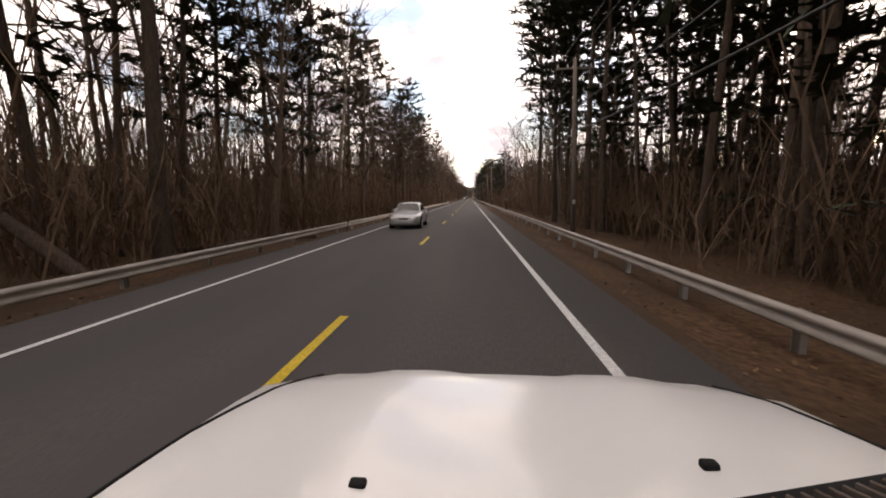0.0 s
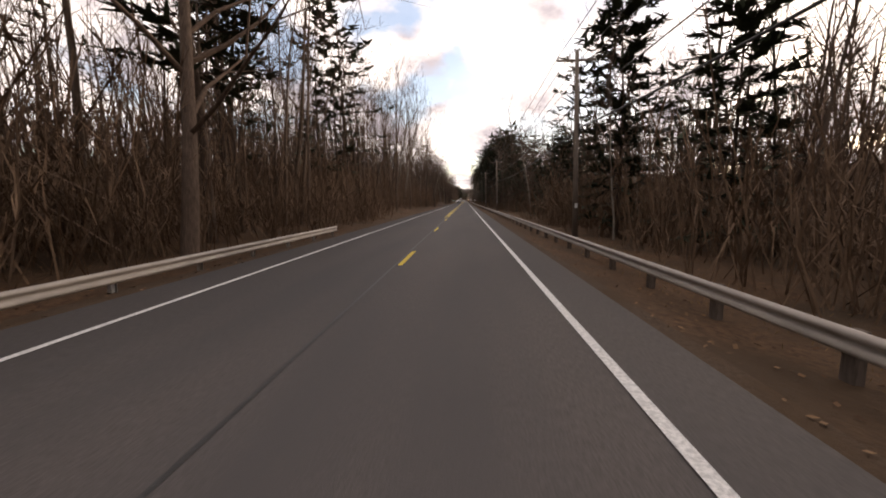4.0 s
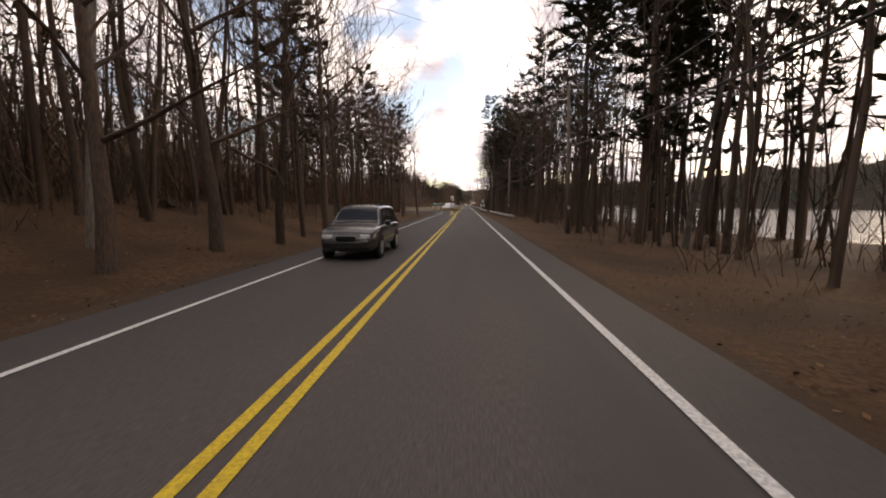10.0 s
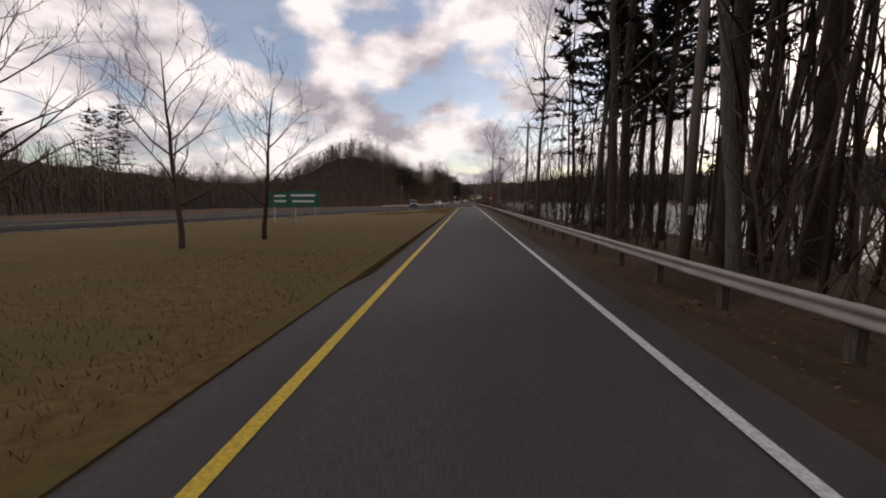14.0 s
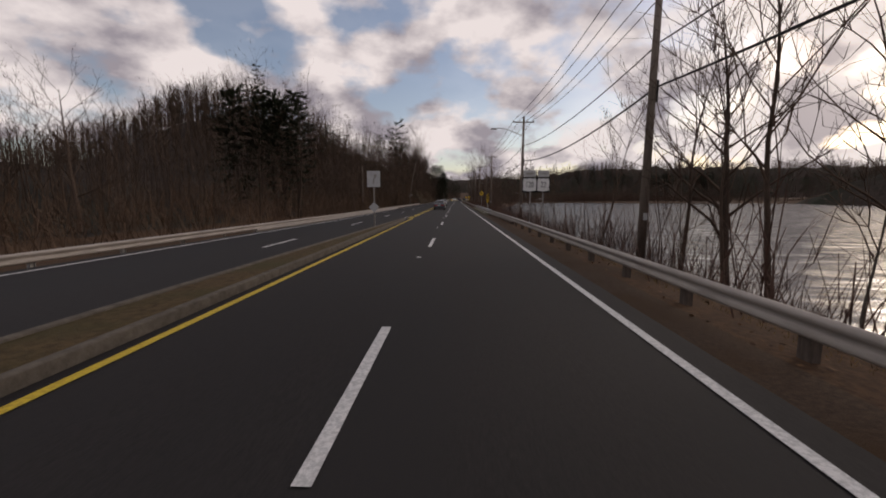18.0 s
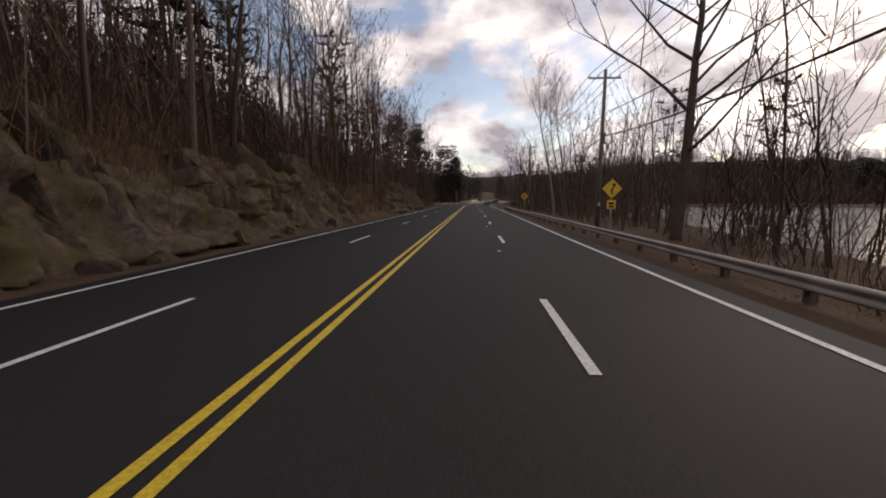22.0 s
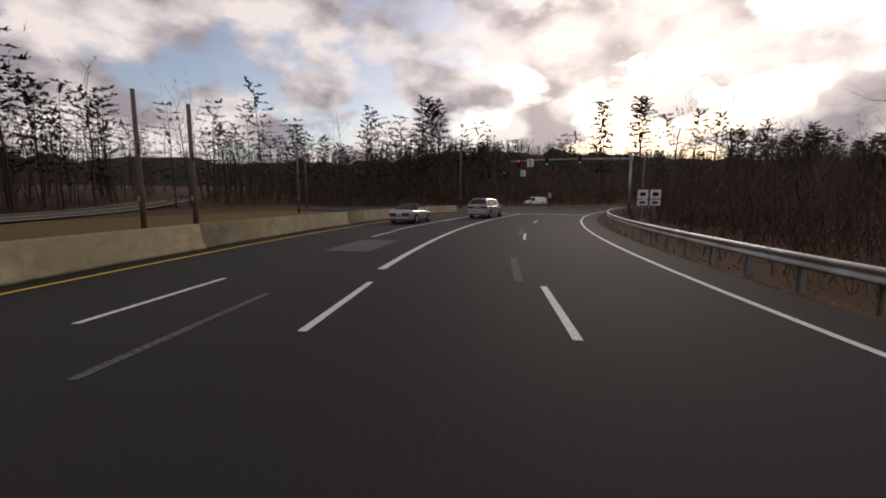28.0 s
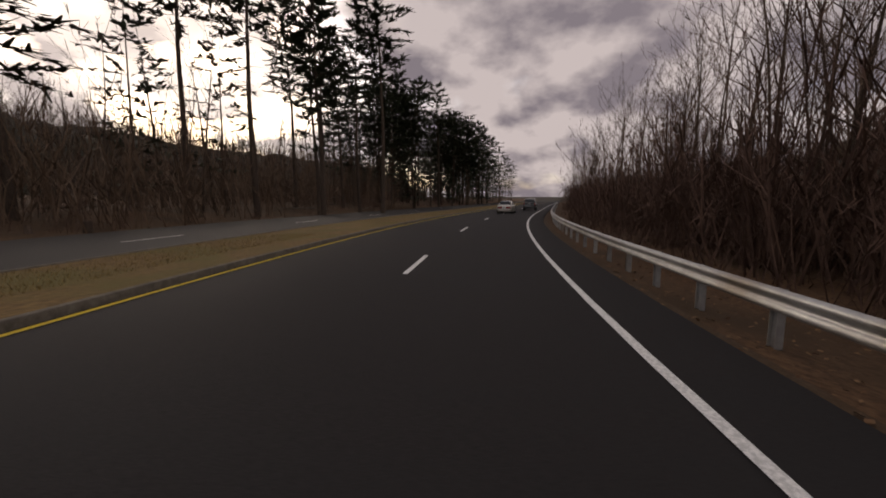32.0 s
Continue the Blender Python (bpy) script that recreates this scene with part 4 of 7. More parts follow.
FAR_BARE = [tubes(a + b) for a, b in (bare_tree(31 + i, 15 + 2.2 * i, 0.15 + 0.015 * i, 0.3 + 0.07 * i, 9, 2, 3, sides=3, lod=1, spread=0.75 - 0.08 * i) for i in range(4))]
FAR_PINE = [pine_tree(41 + i, 22 + 2 * i, 0.2, 0.36 - 0.13 * i, 12, 4, 0.17, 4, lod=1) for i in range(3)]
FAR_PINE = [(tubes(a), tubes(b)) for a, b in FAR_PINE]
tree_rng = np.random.RandomState(77)
planted = []


def plant(kind, s, u, scale=1.0, tall=1.0, turn=None):
    """One tree of its own at a station and offset."""
    p = kind if not isinstance(kind, int) else BARE[kind]
    x, y = W(s, u)
    z = float(height(s, u)) - 0.05
    m = pose(float(x), float(y), z, 0, 0, tree_rng.rand() * 360 if turn is None else turn)
    t = copy_thing(p, m)
    t.scale = (scale, scale, scale * tall)
    planted.append((s, u))
    return t


STUFF = {"bare": [], "bark": [], "needle": []}


def stuff_tree(s, u, pine=False, scale=1.0):
    x, y = W(s, u)
    z = float(height(s, u)) - 0.1
    if z < WATER_Z:
        return
    a = tree_rng.rand() * 6.28
    c, sn = math.cos(a), math.sin(a)
    R = np.array([[c, sn, 0], [-sn, c, 0], [0, 0, tree_rng.uniform(0.9, 1.1)]]) * scale
    o = np.array([float(x), float(y), z])
    if pine:
        (V, F), (V2, F2) = FAR_PINE[tree_rng.randint(3)]
        STUFF["bark"].append((V @ R + o, F))
        STUFF["needle"].append((V2 @ R + o, F2))
    else:
        V, F = FAR_BARE[tree_rng.randint(4)]
        STUFF["bare"].append((V @ R + o, F))


def woods(s0, s1, u0, u1, n, pine=0.15, lo=0.75, hi=1.15):
    """n trees of the joined background wood, between two stations and two offsets (u0 nearer the road)."""
    for _ in range(n):
        s = tree_rng.uniform(s0, s1)
        u = u0 + (u1 - u0) * tree_rng.rand() ** 1.15
        if u < 0 and u > float(interp(s, LEFT_EDGE)) - 3:
            continue
        if on_hill_road(s, u) or abs(float(interp(s, SHORE)) - u) < 1 or u > float(interp(s, SHORE)):
            continue
        stuff_tree(s, u, tree_rng.rand() < pine, tree_rng.uniform(lo, hi))


def row(s0, s1, step, u0, u1, kinds, lo=0.8, hi=1.15):
    """Separate trees of the front rows."""
    s = s0
    while s < s1:
        k = kinds[tree_rng.randint(len(kinds))]
        u = tree_rng.uniform(u0, u1)
        if not on_hill_road(s, u) and u < float(interp(s, SHORE)) - 1 and (u > 0 or u < float(interp(s, LEFT_EDGE)) - 1.6):
            plant(k, s, u, tree_rng.uniform(lo, hi))
        s += step * tree_rng.uniform(0.6, 1.4)


B, P = BARE, PINES
# first stretch: dense mixed woods on both sides
row(-14, 165, 3.6, -9.5, -18, [B[0], B[1], B[2], B[5], B[4], B[0], P[0], P[4]])
row(-6, 40, 6.0, -12, -20, [P[0], P[4], P[4]], 0.8, 1.05)
row(-14, 34, 1.7, 8, 22, [P[1], P[0], P[1], P[4], P[0], B[1]])
row(34, 170, 5.0, 8.5, 20, [B[0], B[2], B[5], B[4], P[3]])
woods(-25, 175, -12, -75, 330, 0.12)
woods(-25, 45, 10, 60, 230, 0.5)
woods(40, 175, 14, 90, 240, 0.08)
# second stretch
row(170, 300, 3.6, -10.5, -20, [B[0], B[1], B[2], B[5], B[4]])
row(170, 236, 2.6, 8.5, 20, [P[3], B[0], P[3], B[5], P[3]], 0.55, 0.8)
row(236, 256, 2.2, 8.5, 20, [P[3], P[0], B[1], P[3], B[5]], 0.85, 1.1)
row(256, 300, 3.0, 9, 20, [P[3], P[0], P[3], B[1], B[5]])
woods(170, 300, -13, -75, 250, 0.1)
woods(270, 330, -16, -70, 90, 0.1)
woods(170, 256, 13, 70, 190, 0.35, 0.55, 0.95)
woods(256, 300, 12, 60, 70, 0.25)
row(302, 430, 3.6, -10.5, -24, [B[1], B[0], B[5], B[2]])
row(312, 470, 2.0, 8, 22, [P[1], B[0], P[1], B[5], B[1], P[4]])
woods(302, 436, -14, -80, 270, 0.15)
woods(316, 480, 10, 30, 210, 0.18)
# limbs that reach out over the verge
row(325, 425, 6.0, -8.9, -10.6, [B[3], B[0], B[3]], 0.75, 1.0)
row(20, 110, 15, -9.0, -10.6, [B[3], B[0]], 0.7, 0.9)
for s_, u_, sc_ in ((124, -9.2, 1.0), (130, -8.7, 1.05), (139, -8.9, 1.0)):
    plant(B[3], s_, u_, sc_)
plant(B[3], 250, -9.2, 0.85)
row(36, 54, 4.2, 8.6, 11, [P[0], P[1], P[0]], 0.95, 1.1)
for s_, u_, sc_ in ((506, -12.2, 0.42), (510.5, -10.4, 0.4), (514, -9.2, 0.38)):
    plant(B[3], s_, u_, sc_)
# the wood's corner before the junction
for i_ in range(44):
    u_ = -14 - 34 * (i_ / 44)
    plant([B[0], P[4], B[1], P[0], B[5], P[4]][i_ % 6], float(np.interp(-u_, [14, 18, 56], [445, 448.5, 452.5])) - 6 * tree_rng.rand(), u_ - 0.8, tree_rng.uniform(0.8, 1.1))
woods(432, 453, -17, -70, 60, 0.1, 0.85, 1.1)
# dark evergreens closing in on the right
row(283, 316, 1.9, 8, 15, [P[2], P[0], P[2], B[1], P[1], B[5]])
woods(280, 318, 11, 45, 72, 0.8, 0.9, 1.2)
# right-hand pines up to the lake shore
row(462, 540, 1.35, 7, 19, [P[1], P[0], B[5], P[1], B[1], P[4]])
row(535, 610, 8, 6.5, 9.0, [B[4], B[2], B[5]], 0.6, 0.95)
row(604, 648, 2.3, 6.6, 9.6, [B[4], B[2], B[5], B[2]], 0.4, 0.75)
row(650, 760, 5, 6.8, 9.6, [B[4], B[2], B[4]], 0.35, 0.6)
row(735, 830, 9.0, 8, 15, [B[2], B[5], B[4]], 0.5, 0.8)
row(830, 930, 4.5, 7, 17, [B[2], B[5], B[4], B[0]], 0.6, 0.95)
plant(B[3], 805.5, 8.7, 1.1)
woods(800, 935, 10, 38, 130, 0.03, 0.5, 0.8)
# left of the four-lane road
row(605, 680, 4.0, -26, -40, [B[0], B[2], B[3]], 0.3, 0.42)
plant(B[3], 640, -42, 0.75)
plant(B[3], 668.5, -30, 0.62)
plant(B[0], 690, -34, 0.5)
for s_, u_, k_, sc_ in ((694, -22.5, P[0], 0.7), (696.5, -25.5, P[2], 0.8), (700, -28.5, P[1], 0.68), (702, -31.5, P[0], 0.72), (698, -33, P[2], 0.85), (692, -21.5, P[4], 0.74), (699, -30.5, P[0], 0.75)):
    plant(k_, s_, u_, sc_)
row(690, 724, 2.4, -15.5, -26, [B[0], B[1], B[2], B[3]], 0.36, 0.5)
row(724, 770, 2.0, -15.5, -26, [B[0], B[1], B[2], B[3], B[0]], 0.58, 0.78)
row(770, 925, 2.6, -15, -26, [B[0], B[1], B[2], B[5], B[3]])
woods(680, 722, -17, -70, 75, 0.0, 0.34, 0.48)
woods(722, 770, -17, -70, 95, 0.0, 0.55, 0.75)
woods(770, 930, -17, -70, 260, 0.08)
woods(590, 690, -30, -100, 260, 0.08, 0.3, 0.5)
# behind the barrier
woods(930, 1040, -62, -130, 220, 0.4)
woods(985, 1130, -58, -150, 300, 0.3, 0.6, 0.95)
woods(960, 1120, -48, -105, 240, 0.75, 0.55, 0.95)
row(925, 978, 1.8, -24, -40, [P[2], P[0], P[2], P[1], P[2]], 1.0, 1.3)
row(985, 1040, 3.0, -36, -60, [P[2], P[0], P[4], B[0]], 0.6, 0.9)
# bend
row(1075, 1135, 9, -26, -44, [B[5], B[2], B[0]], 0.6, 0.85)
row(1165, 1215, 4, -19, -32, [P[0], P[1], P[4]], 0.85, 1.05)
row(1195, 1270, 2.2, -21, -36, [P[0], P[1], P[2], P[0]], 0.95, 1.15)
woods(1240, 1400, -21, -60, 110, 0.7, 0.8, 1.1)
for s_, u_, sc_ in ((596, -127, 0.95), (597, -122, 1.05), (597.5, -98, 1.0), (598, -91, 1.05), (600, -94, 0.9)):
    plant(P[0] if sc_ > 0.96 else P[4], s_, u_, sc_)
for s_, u_, k_, sc_ in ((1145.5, -42, P[0], 1.5), (1148, -45, P[1], 1.35), (1131.5, -43, P[4], 1.55), (1134, -46, P[1], 1.2), (1143, -29.5, P[4], 1.3), (1158, -25, P[1], 1.1), (1161, -19.5, P[0], 1.05), (1164, -22, P[4], 1.1), (1156, -31, P[1], 1.15), (1168, -16, P[1], 1.0), (1104, -92, P[0], 1.5), (1101, -89, P[1], 1.4), (1108, -95, P[1], 1.45), (1097, -94, P[4], 1.4)):
    plant(k_, s_, u_, sc_)
for s_, u_, k_, sc_ in ((652, 9.0, B[3], 0.55), (655.5, 9.3, B[0], 0.6), (649.5, 8.6, B[2], 0.75), (646, 9.2, B[3], 0.45), (614, 9.4, B[2], 0.8), (617, 9.0, B[0], 0.55), (1110, 15, B[3], 0.75), (1117, 18, B[0], 0.9), (1104, 17, B[0], 0.85), (1124, 14, B[3], 0.7)):
    plant(k_, s_, u_, sc_)
for x_, y_, sc_ in ((-13, 1006, 1.2), (-15.5, 1012, 1.3), (-13, 1018, 1.2), (-17.5, 1023, 1.35), (-13, 1027, 1.25), (-16, 1033, 1.3), (-12.5, 1038, 1.2), (-20, 1015, 1.3), (-21, 1029, 1.3), (-12, 1052, 0.9), (-14, 1063, 1.0), (-25, 1040, 1.2)):
    k_ = plant(P[2] if sc_ < 1.3 else P[0], 1000, -30, sc_)
    k_.location = (x_, y_, float(hill_z(y_)) - 0.3)
side_rng = np.random.RandomState(52)
for i_ in range(70):
    x_, y_ = side_rng.uniform(-85, -13), side_rng.uniform(1003, 1075)
    if x_ > -9 - 0.02 * (y_ - 1000):
        continue
    k_ = plant([P[2], P[0], B[0], P[2], P[4]][i_ % 5], 1000, -30, side_rng.uniform(0.6, 0.95))
    k_.location = (x_, y_, float(hill_z(y_)) - 0.6)
for s_, u_, sc_ in ((987.5, 10.8, 0.72), (995, 9.6, 0.6), (983, 12, 0.65), (991, 13, 0.7), (1001, 12, 0.62), (1008, 11, 0.6), (980, 9.6, 0.5), (1054, 9.4, 0.62), (1083, 17, 0.42), (1066, 19, 0.5), (1050, 15, 0.6)):
    plant(B[3], s_, u_, sc_)
row(1040, 1100, 6.5, 13, 22, [B[0], B[3], B[2]], 0.28, 0.4)
row(1100, 1128, 3.4, 10, 18, [B[0], B[3], B[2]], 0.4, 0.6)
row(1128, 1200, 2.8, 9, 19, [B[0], B[3], B[1], B[0]], 0.5, 0.75)
woods(1050, 1130, 14, 40, 70, 0.0, 0.3, 0.45)
woods(1125, 1290, 12, 45, 200, 0.0, 0.5, 0.75)
woods(1090, 1300, -28, -100, 170, 0.25, 0.6, 0.9)
woods(1180, 1400, 8, 60, 140, 0.05, 0.55, 0.85)

# slender close-grown trees that fill the woods
THIN = []
for i in range(6):
    g = np.random.RandomState(140 + i)
    segs = []
    hh = 13 + 1.6 * i
    pts = polyline(g, (0, 0, -0.3), (g.normal(0, 0.05), g.normal(0, 0.05), 1), hh, 0.085 + 0.012 * i, 0.02, 5, 0.05, 0.02, 3, segs)
    for j in range(16):
        f = 0.35 + 0.6 * j / 16
        q, d, r = pts[min(int(f * 5), 4)]
        az = j * 2.4 + g.rand()
        polyline(g, q - d * g.rand() * hh / 5, (math.cos(az) * 0.8, math.sin(az) * 0.8, 0.9), g.uniform(1.4, 3.6), 0.03, 0.012, 1, 0, 0, 2, segs)
    THIN.append(tubes(segs))
thin_list = []


def thin(s0, s1, u0, u1, n, lo=0.7, hi=1.15):
    for _ in range(n):
        s, u = tree_rng.uniform(s0, s1), u0 + (u1 - u0) * tree_rng.rand()
        if on_hill_road(s, u) or u > float(interp(s, SHORE)) - 1 or (u < 0 and u > float(interp(s, LEFT_EDGE)) - 2.5):
            continue
        x, y = W(s, u)
        a = tree_rng.rand() * 6.28
        c, sn = math.cos(a), math.sin(a)
        V, F = THIN[tree_rng.randint(6)]
        thin_list.append((V @ (np.array([[c, sn, 0], [-sn, c, 0], [0, 0, 1]]) * tree_rng.uniform(lo, hi)) + np.array([float(x), float(y), float(height(s, u)) - 0.1]), F))


thin(-25, 175, -14, -80, 520)
thin(-25, 175, 13, 80, 420)
thin(170, 300, -14, -80, 380)
thin(170, 300, 13, 70, 200)
thin(202, 258, 11, 45, 140)
thin(300, 436, -17, -85, 420)
thin(300, 540, 9, 26, 160)
thin(680, 722, -18, -85, 130, 0.32, 0.48)
thin(722, 770, -18, -85, 160, 0.5, 0.75)
thin(770, 930, -18, -85, 450)
thin(590, 690, -28, -95, 300, 0.3, 0.45)
thin(455, 548, 8.5, 20, 150)
thin(780, 930, 9, 38, 170, 0.5, 0.8)
thin(925, 1130, -48, -130, 420, 0.6, 1.0)
thin(1090, 1300, -28, -110, 260, 0.6, 0.9)
thin(1050, 1280, 14, 45, 300, 0.3, 0.5)
STUFF["thin"] = thin_list

# tree-covered far slopes: small rough trees, all joined
TINY = []
for i in range(4):
    g = np.random.RandomState(60 + i)
    segs = [[0, 0, -1, g.normal(0, 0.3), g.normal(0, 0.3), 12, 0.16, 0.03, 3]]
    for j in range(22):
        z0 = 1.5 + 10 * (j / 22)
        az, ln = g.rand() * 6.28, 1.2 + 2.6 * g.rand()
        segs.append([0, 0, z0, ln * math.cos(az), ln * math.sin(az), z0 + 1.0 + 2.6 * g.rand(), 0.065, 0.03, 2])
    TINY.append(tubes(segs))
far_list = []


def tiny(x, y, z, sc):
    a = tree_rng.rand() * 6.28
    c, sn = math.cos(a), math.sin(a)
    V, F = TINY[tree_rng.randint(4)]
    far_list.append((V @ (np.array([[c, sn, 0], [-sn, c, 0], [0, 0, 1]]) * sc) + np.array([x, y, z]), F))


for key, share in (("lake", 2000), ("north", 2400), ("west", 600)):
    V = RIDGES[key]
    for _ in range(share):
        i, j = tree_rng.randint(V.shape[0] - 1), tree_rng.randint(2, 6)
        f, g2 = tree_rng.rand(), tree_rng.rand()
        q = (V[i, j] * (1 - f) + V[i + 1, j] * f) * (1 - g2) + (V[i, j + 1] * (1 - f) + V[i + 1, j + 1] * f) * g2 if j < 6 else V[i, j]
        tiny(q[0], q[1], q[2] - 1, tree_rng.uniform(0.7, 1.1))
V = RIDGES["north"]
crest_rng = np.random.RandomState(77)
for _ in range(1100):
    i, f = crest_rng.randint(int(V.shape[0] * 0.42), V.shape[0] - 1), crest_rng.rand()
    j = 3 + crest_rng.randint(3)
    q = V[i, j] * (1 - f) + V[i, j + 1] * f
    tiny(q[0], q[1], q[2] - 1, crest_rng.uniform(1.0, 1.5))
for _ in range(2300):
    s, u = tree_rng.uniform(600, 935), -44 - 90 * tree_rng.rand()
    x, y = W(s, u)
    tiny(float(x), float(y), float(height(s, u)) - 0.3, tree_rng.uniform(0.85, 1.25) * float(np.interp(s + 0.7 * u, [560, 650, 715], [0.45, 0.5, 0.95])))
for _ in range(900):
    s, u = tree_rng.uniform(560, 780), -90 - 240 * tree_rng.rand()
    x, y = W(s, u)
    tiny(float(x), float(y), float(height(s, u)) - 0.3, tree_rng.uniform(0.55, 0.85))
for _ in range(2300):
    s, u = tree_rng.uniform(420, 640), -62 - 300 * tree_rng.rand() ** 1.3
    if u < float(interp(s, [(420, -80), (500, -62), (600, -34), (640, -24)])):
        x, y = W(s, u)
        tiny(float(x), float(y), float(height(s, u)) - 0.3, tree_rng.uniform(0.75, 1.2) * float(np.interp(s, [560, 640], [1, 0.5])))
STUFF["far"] = far_list

for key, name, mat, label in (("thin", "slender_woods", M_STUFFBARK, "slender leafless trees standing close together"), ("far", "hillside_woods", M_STUFFBARK, "leafless woods on the far slopes"), ("bare", "bare_woods", M_STUFFBARK, "dense leafless winter woods"), ("bark", "pine_trunks", M_STUFFBARK, "dark trunks of the pine woods"), ("needle", "pine_crowns", M_NEEDLE, "dark green needles of the pine woods")):
    Vs, Fs, base = [], [], 0
    for V, F in STUFF[key]:
        Vs.append(V)
        Fs.append(F + base)
        base += len(V)
    tagged(link(name, quads(name, np.concatenate(Vs), np.concatenate(Fs)), mat), label, "woods", kind="stuff")
for p in BARE + PINES:
    for o in p.children_recursive + [p]:
        bpy.data.objects.remove(o)

# ---------------- undergrowth: thickets of thin stems, joined by stretch
def thicket(seed, stems, tall, spread):
    g = np.random.RandomState(seed)
    out = []
    for i in range(stems):
        az, rr = g.rand() * 6.28, spread * g.rand() ** 0.6
        p = np.array([rr * math.cos(az), rr * math.sin(az), -0.15])
        d = np.array([0.35 * math.cos(az), 0.35 * math.sin(az), 1.0]) + g.normal(0, 0.25, 3) * np.array([1, 1, 0.3])
        pts = polyline(g, p, d, tall * g.uniform(0.45, 1.0), 0.02, 0.008, 2, 0.25, 0.0, 2, out)
        for q, dd, r in pts[:2]:
            polyline(g, q, dd + g.normal(0, 0.6, 3), tall * 0.4, 0.012, 0.006, 1, 0.1, 0, 2, out)
    return tubes(out)


UNDER = []
for i in range(4):
    g = np.random.RandomState(160 + i)
    segs = []
    for j in range(3):
        o = g.normal(0, 0.8, 2)
        pts = polyline(g, (o[0], o[1], -0.2), (g.normal(0, 0.2), g.normal(0, 0.2), 1), g.uniform(4, 8.5), 0.05, 0.016, 3, 0.1, 0.03, 2, segs)
        for q, d, r in pts:
            for _ in range(4):
                polyline(g, q - d * 1.5 * g.rand(), d * 0.6 + g.normal(0, 0.7, 3), g.uniform(1.0, 2.8), 0.034, 0.012, 1, 0, 0, 2, segs)
    UNDER.append(tubes(segs))
THICKETS = [thicket(80 + i, 8, 1.7 + 0.7 * i, 1.0 + 0.25 * i) for i in range(4)]


def brush(name, spans, mat, label, seed, lo=0.6, hi=1.2, kinds=None):
    """spans: rows of s0, s1, u0, u1, count."""
    g = np.random.RandomState(seed)
    Vs, Fs, base = [], [], 0
    for s0, s1, u0, u1, n in spans:
        s = g.uniform(s0, s1, n)
        u = u0 + (u1 - u0) * g.rand(n) ** 1.2
        z = height(s, u)
        x, y = W(s, u)
        for i in range(n):
            if z[i] < WATER_Z - 0.1 or on_hill_road(s[i], u[i]) or (u[i] < 0 and u[i] > float(interp(s[i], LEFT_EDGE)) - 2.2):
                continue
            V, F = (kinds or THICKETS)[g.randint(4)]
            a = g.rand() * 6.28
            c, sn = math.cos(a), math.sin(a)
            sc = g.uniform(lo, hi)
            Vs.append(V @ (np.array([[c, sn, 0], [-sn, c, 0], [0, 0, g.uniform(0.8, 1.2)]]) * sc) + np.array([x[i], y[i], z[i]]))
            Fs.append(F + base)
            base += len(V)
    return tagged(link(name, quads(name, np.concatenate(Vs), np.concatenate(Fs)), mat), label, "undergrowth", kind="stuff")


brush("undergrowth", [(-20, 170, -9.5, -30, 550), (-20, 170, 7.5, 30, 450), (170, 300, -10, -30, 500), (170, 300, 7.5, 32, 500), (300, 430, -13, -50, 700), (300, 540, 7.5, 24, 420), (600, 930, -14.5, -40, 900), (800, 930, 8, 30, 260)], M_BRUSH, "tangled brown leafless undergrowth", 91)
HAZE = []
for i in range(4):
    g = np.random.RandomState(210 + i)
    segs = []
    for j in range(12):
        o = g.normal(0, 0.9, 2)
        pts = polyline(g, (o[0], o[1], -0.2), (g.normal(0, 0.25), g.normal(0, 0.25), 1), g.uniform(2.2, 5.4), 0.03, 0.014, 2, 0.14, 0.02, 2, segs)
        for q, d, r in pts:
            for _ in range(2):
                tw = polyline(g, q - d * g.rand() * 1.2, d * 0.7 + g.normal(0, 0.55, 3), g.uniform(0.8, 1.9), 0.02, 0.012, 1, 0, 0, 2, segs)
                for _ in range(2):
                    polyline(g, tw[0][0] - tw[0][1] * g.rand() * 0.8, tw[0][1] + g.normal(0, 0.6, 3), g.uniform(0.4, 0.9), 0.015, 0.009, 1, 0, 0, 2, segs)
    HAZE.append(tubes(segs))
brush("twiggy_edge", [(-20, 172, -9.8, -17, 330), (-20, 30, 9, 18, 60), (30, 172, 8.5, 20, 260), (172, 300, -11.5, -19, 210), (302, 432, -16, -26, 120), (432, 452, -15.5, -50, 120), (730, 775, -15.5, -23, 80), (775, 890, -19, -25, 60), (890, 930, -15.5, -23, 60)], M_BRUSH, "fine brown leafless thicket along the wood's edge", 97, 0.7, 1.15, HAZE)
brush("twiggy_saplings", [(-25, 172, -14, -42, 330), (-25, 40, 14, 40, 60), (40, 172, 14, 45, 170), (172, 300, -15, -42, 230), (302, 432, -20, -50, 170), (430, 455, -20, -55, 110), (735, 775, -17, -45, 60), (775, 930, -17, -45, 200), (930, 985, -24, -60, 60), (1080, 1200, -24, -60, 160)], M_TWIGS, "tall fine-twigged leafless saplings inside the woods", 99, 1.2, 1.9, HAZE)
brush("slope_scrub", [(690, 735, -16, -45, 260), (590, 692, -26, -50, 300), (592, 690, -18, -26, 40), (1012, 1045, -19, -40, 90), (1022, 1045, -40, -62, 90), (1050, 1080, -62, -95, 120)], M_TWIGS, "low brown scrub below the wooded slope", 101, 0.4, 0.75, HAZE)
brush("bend_thicket", [(985, 1040, 9, 22, 110), (1040, 1105, 8, 26, 200)], M_REDBRUSH, "dark fine tangled thicket between bend and lake", 98, 0.5, 0.95, HAZE)
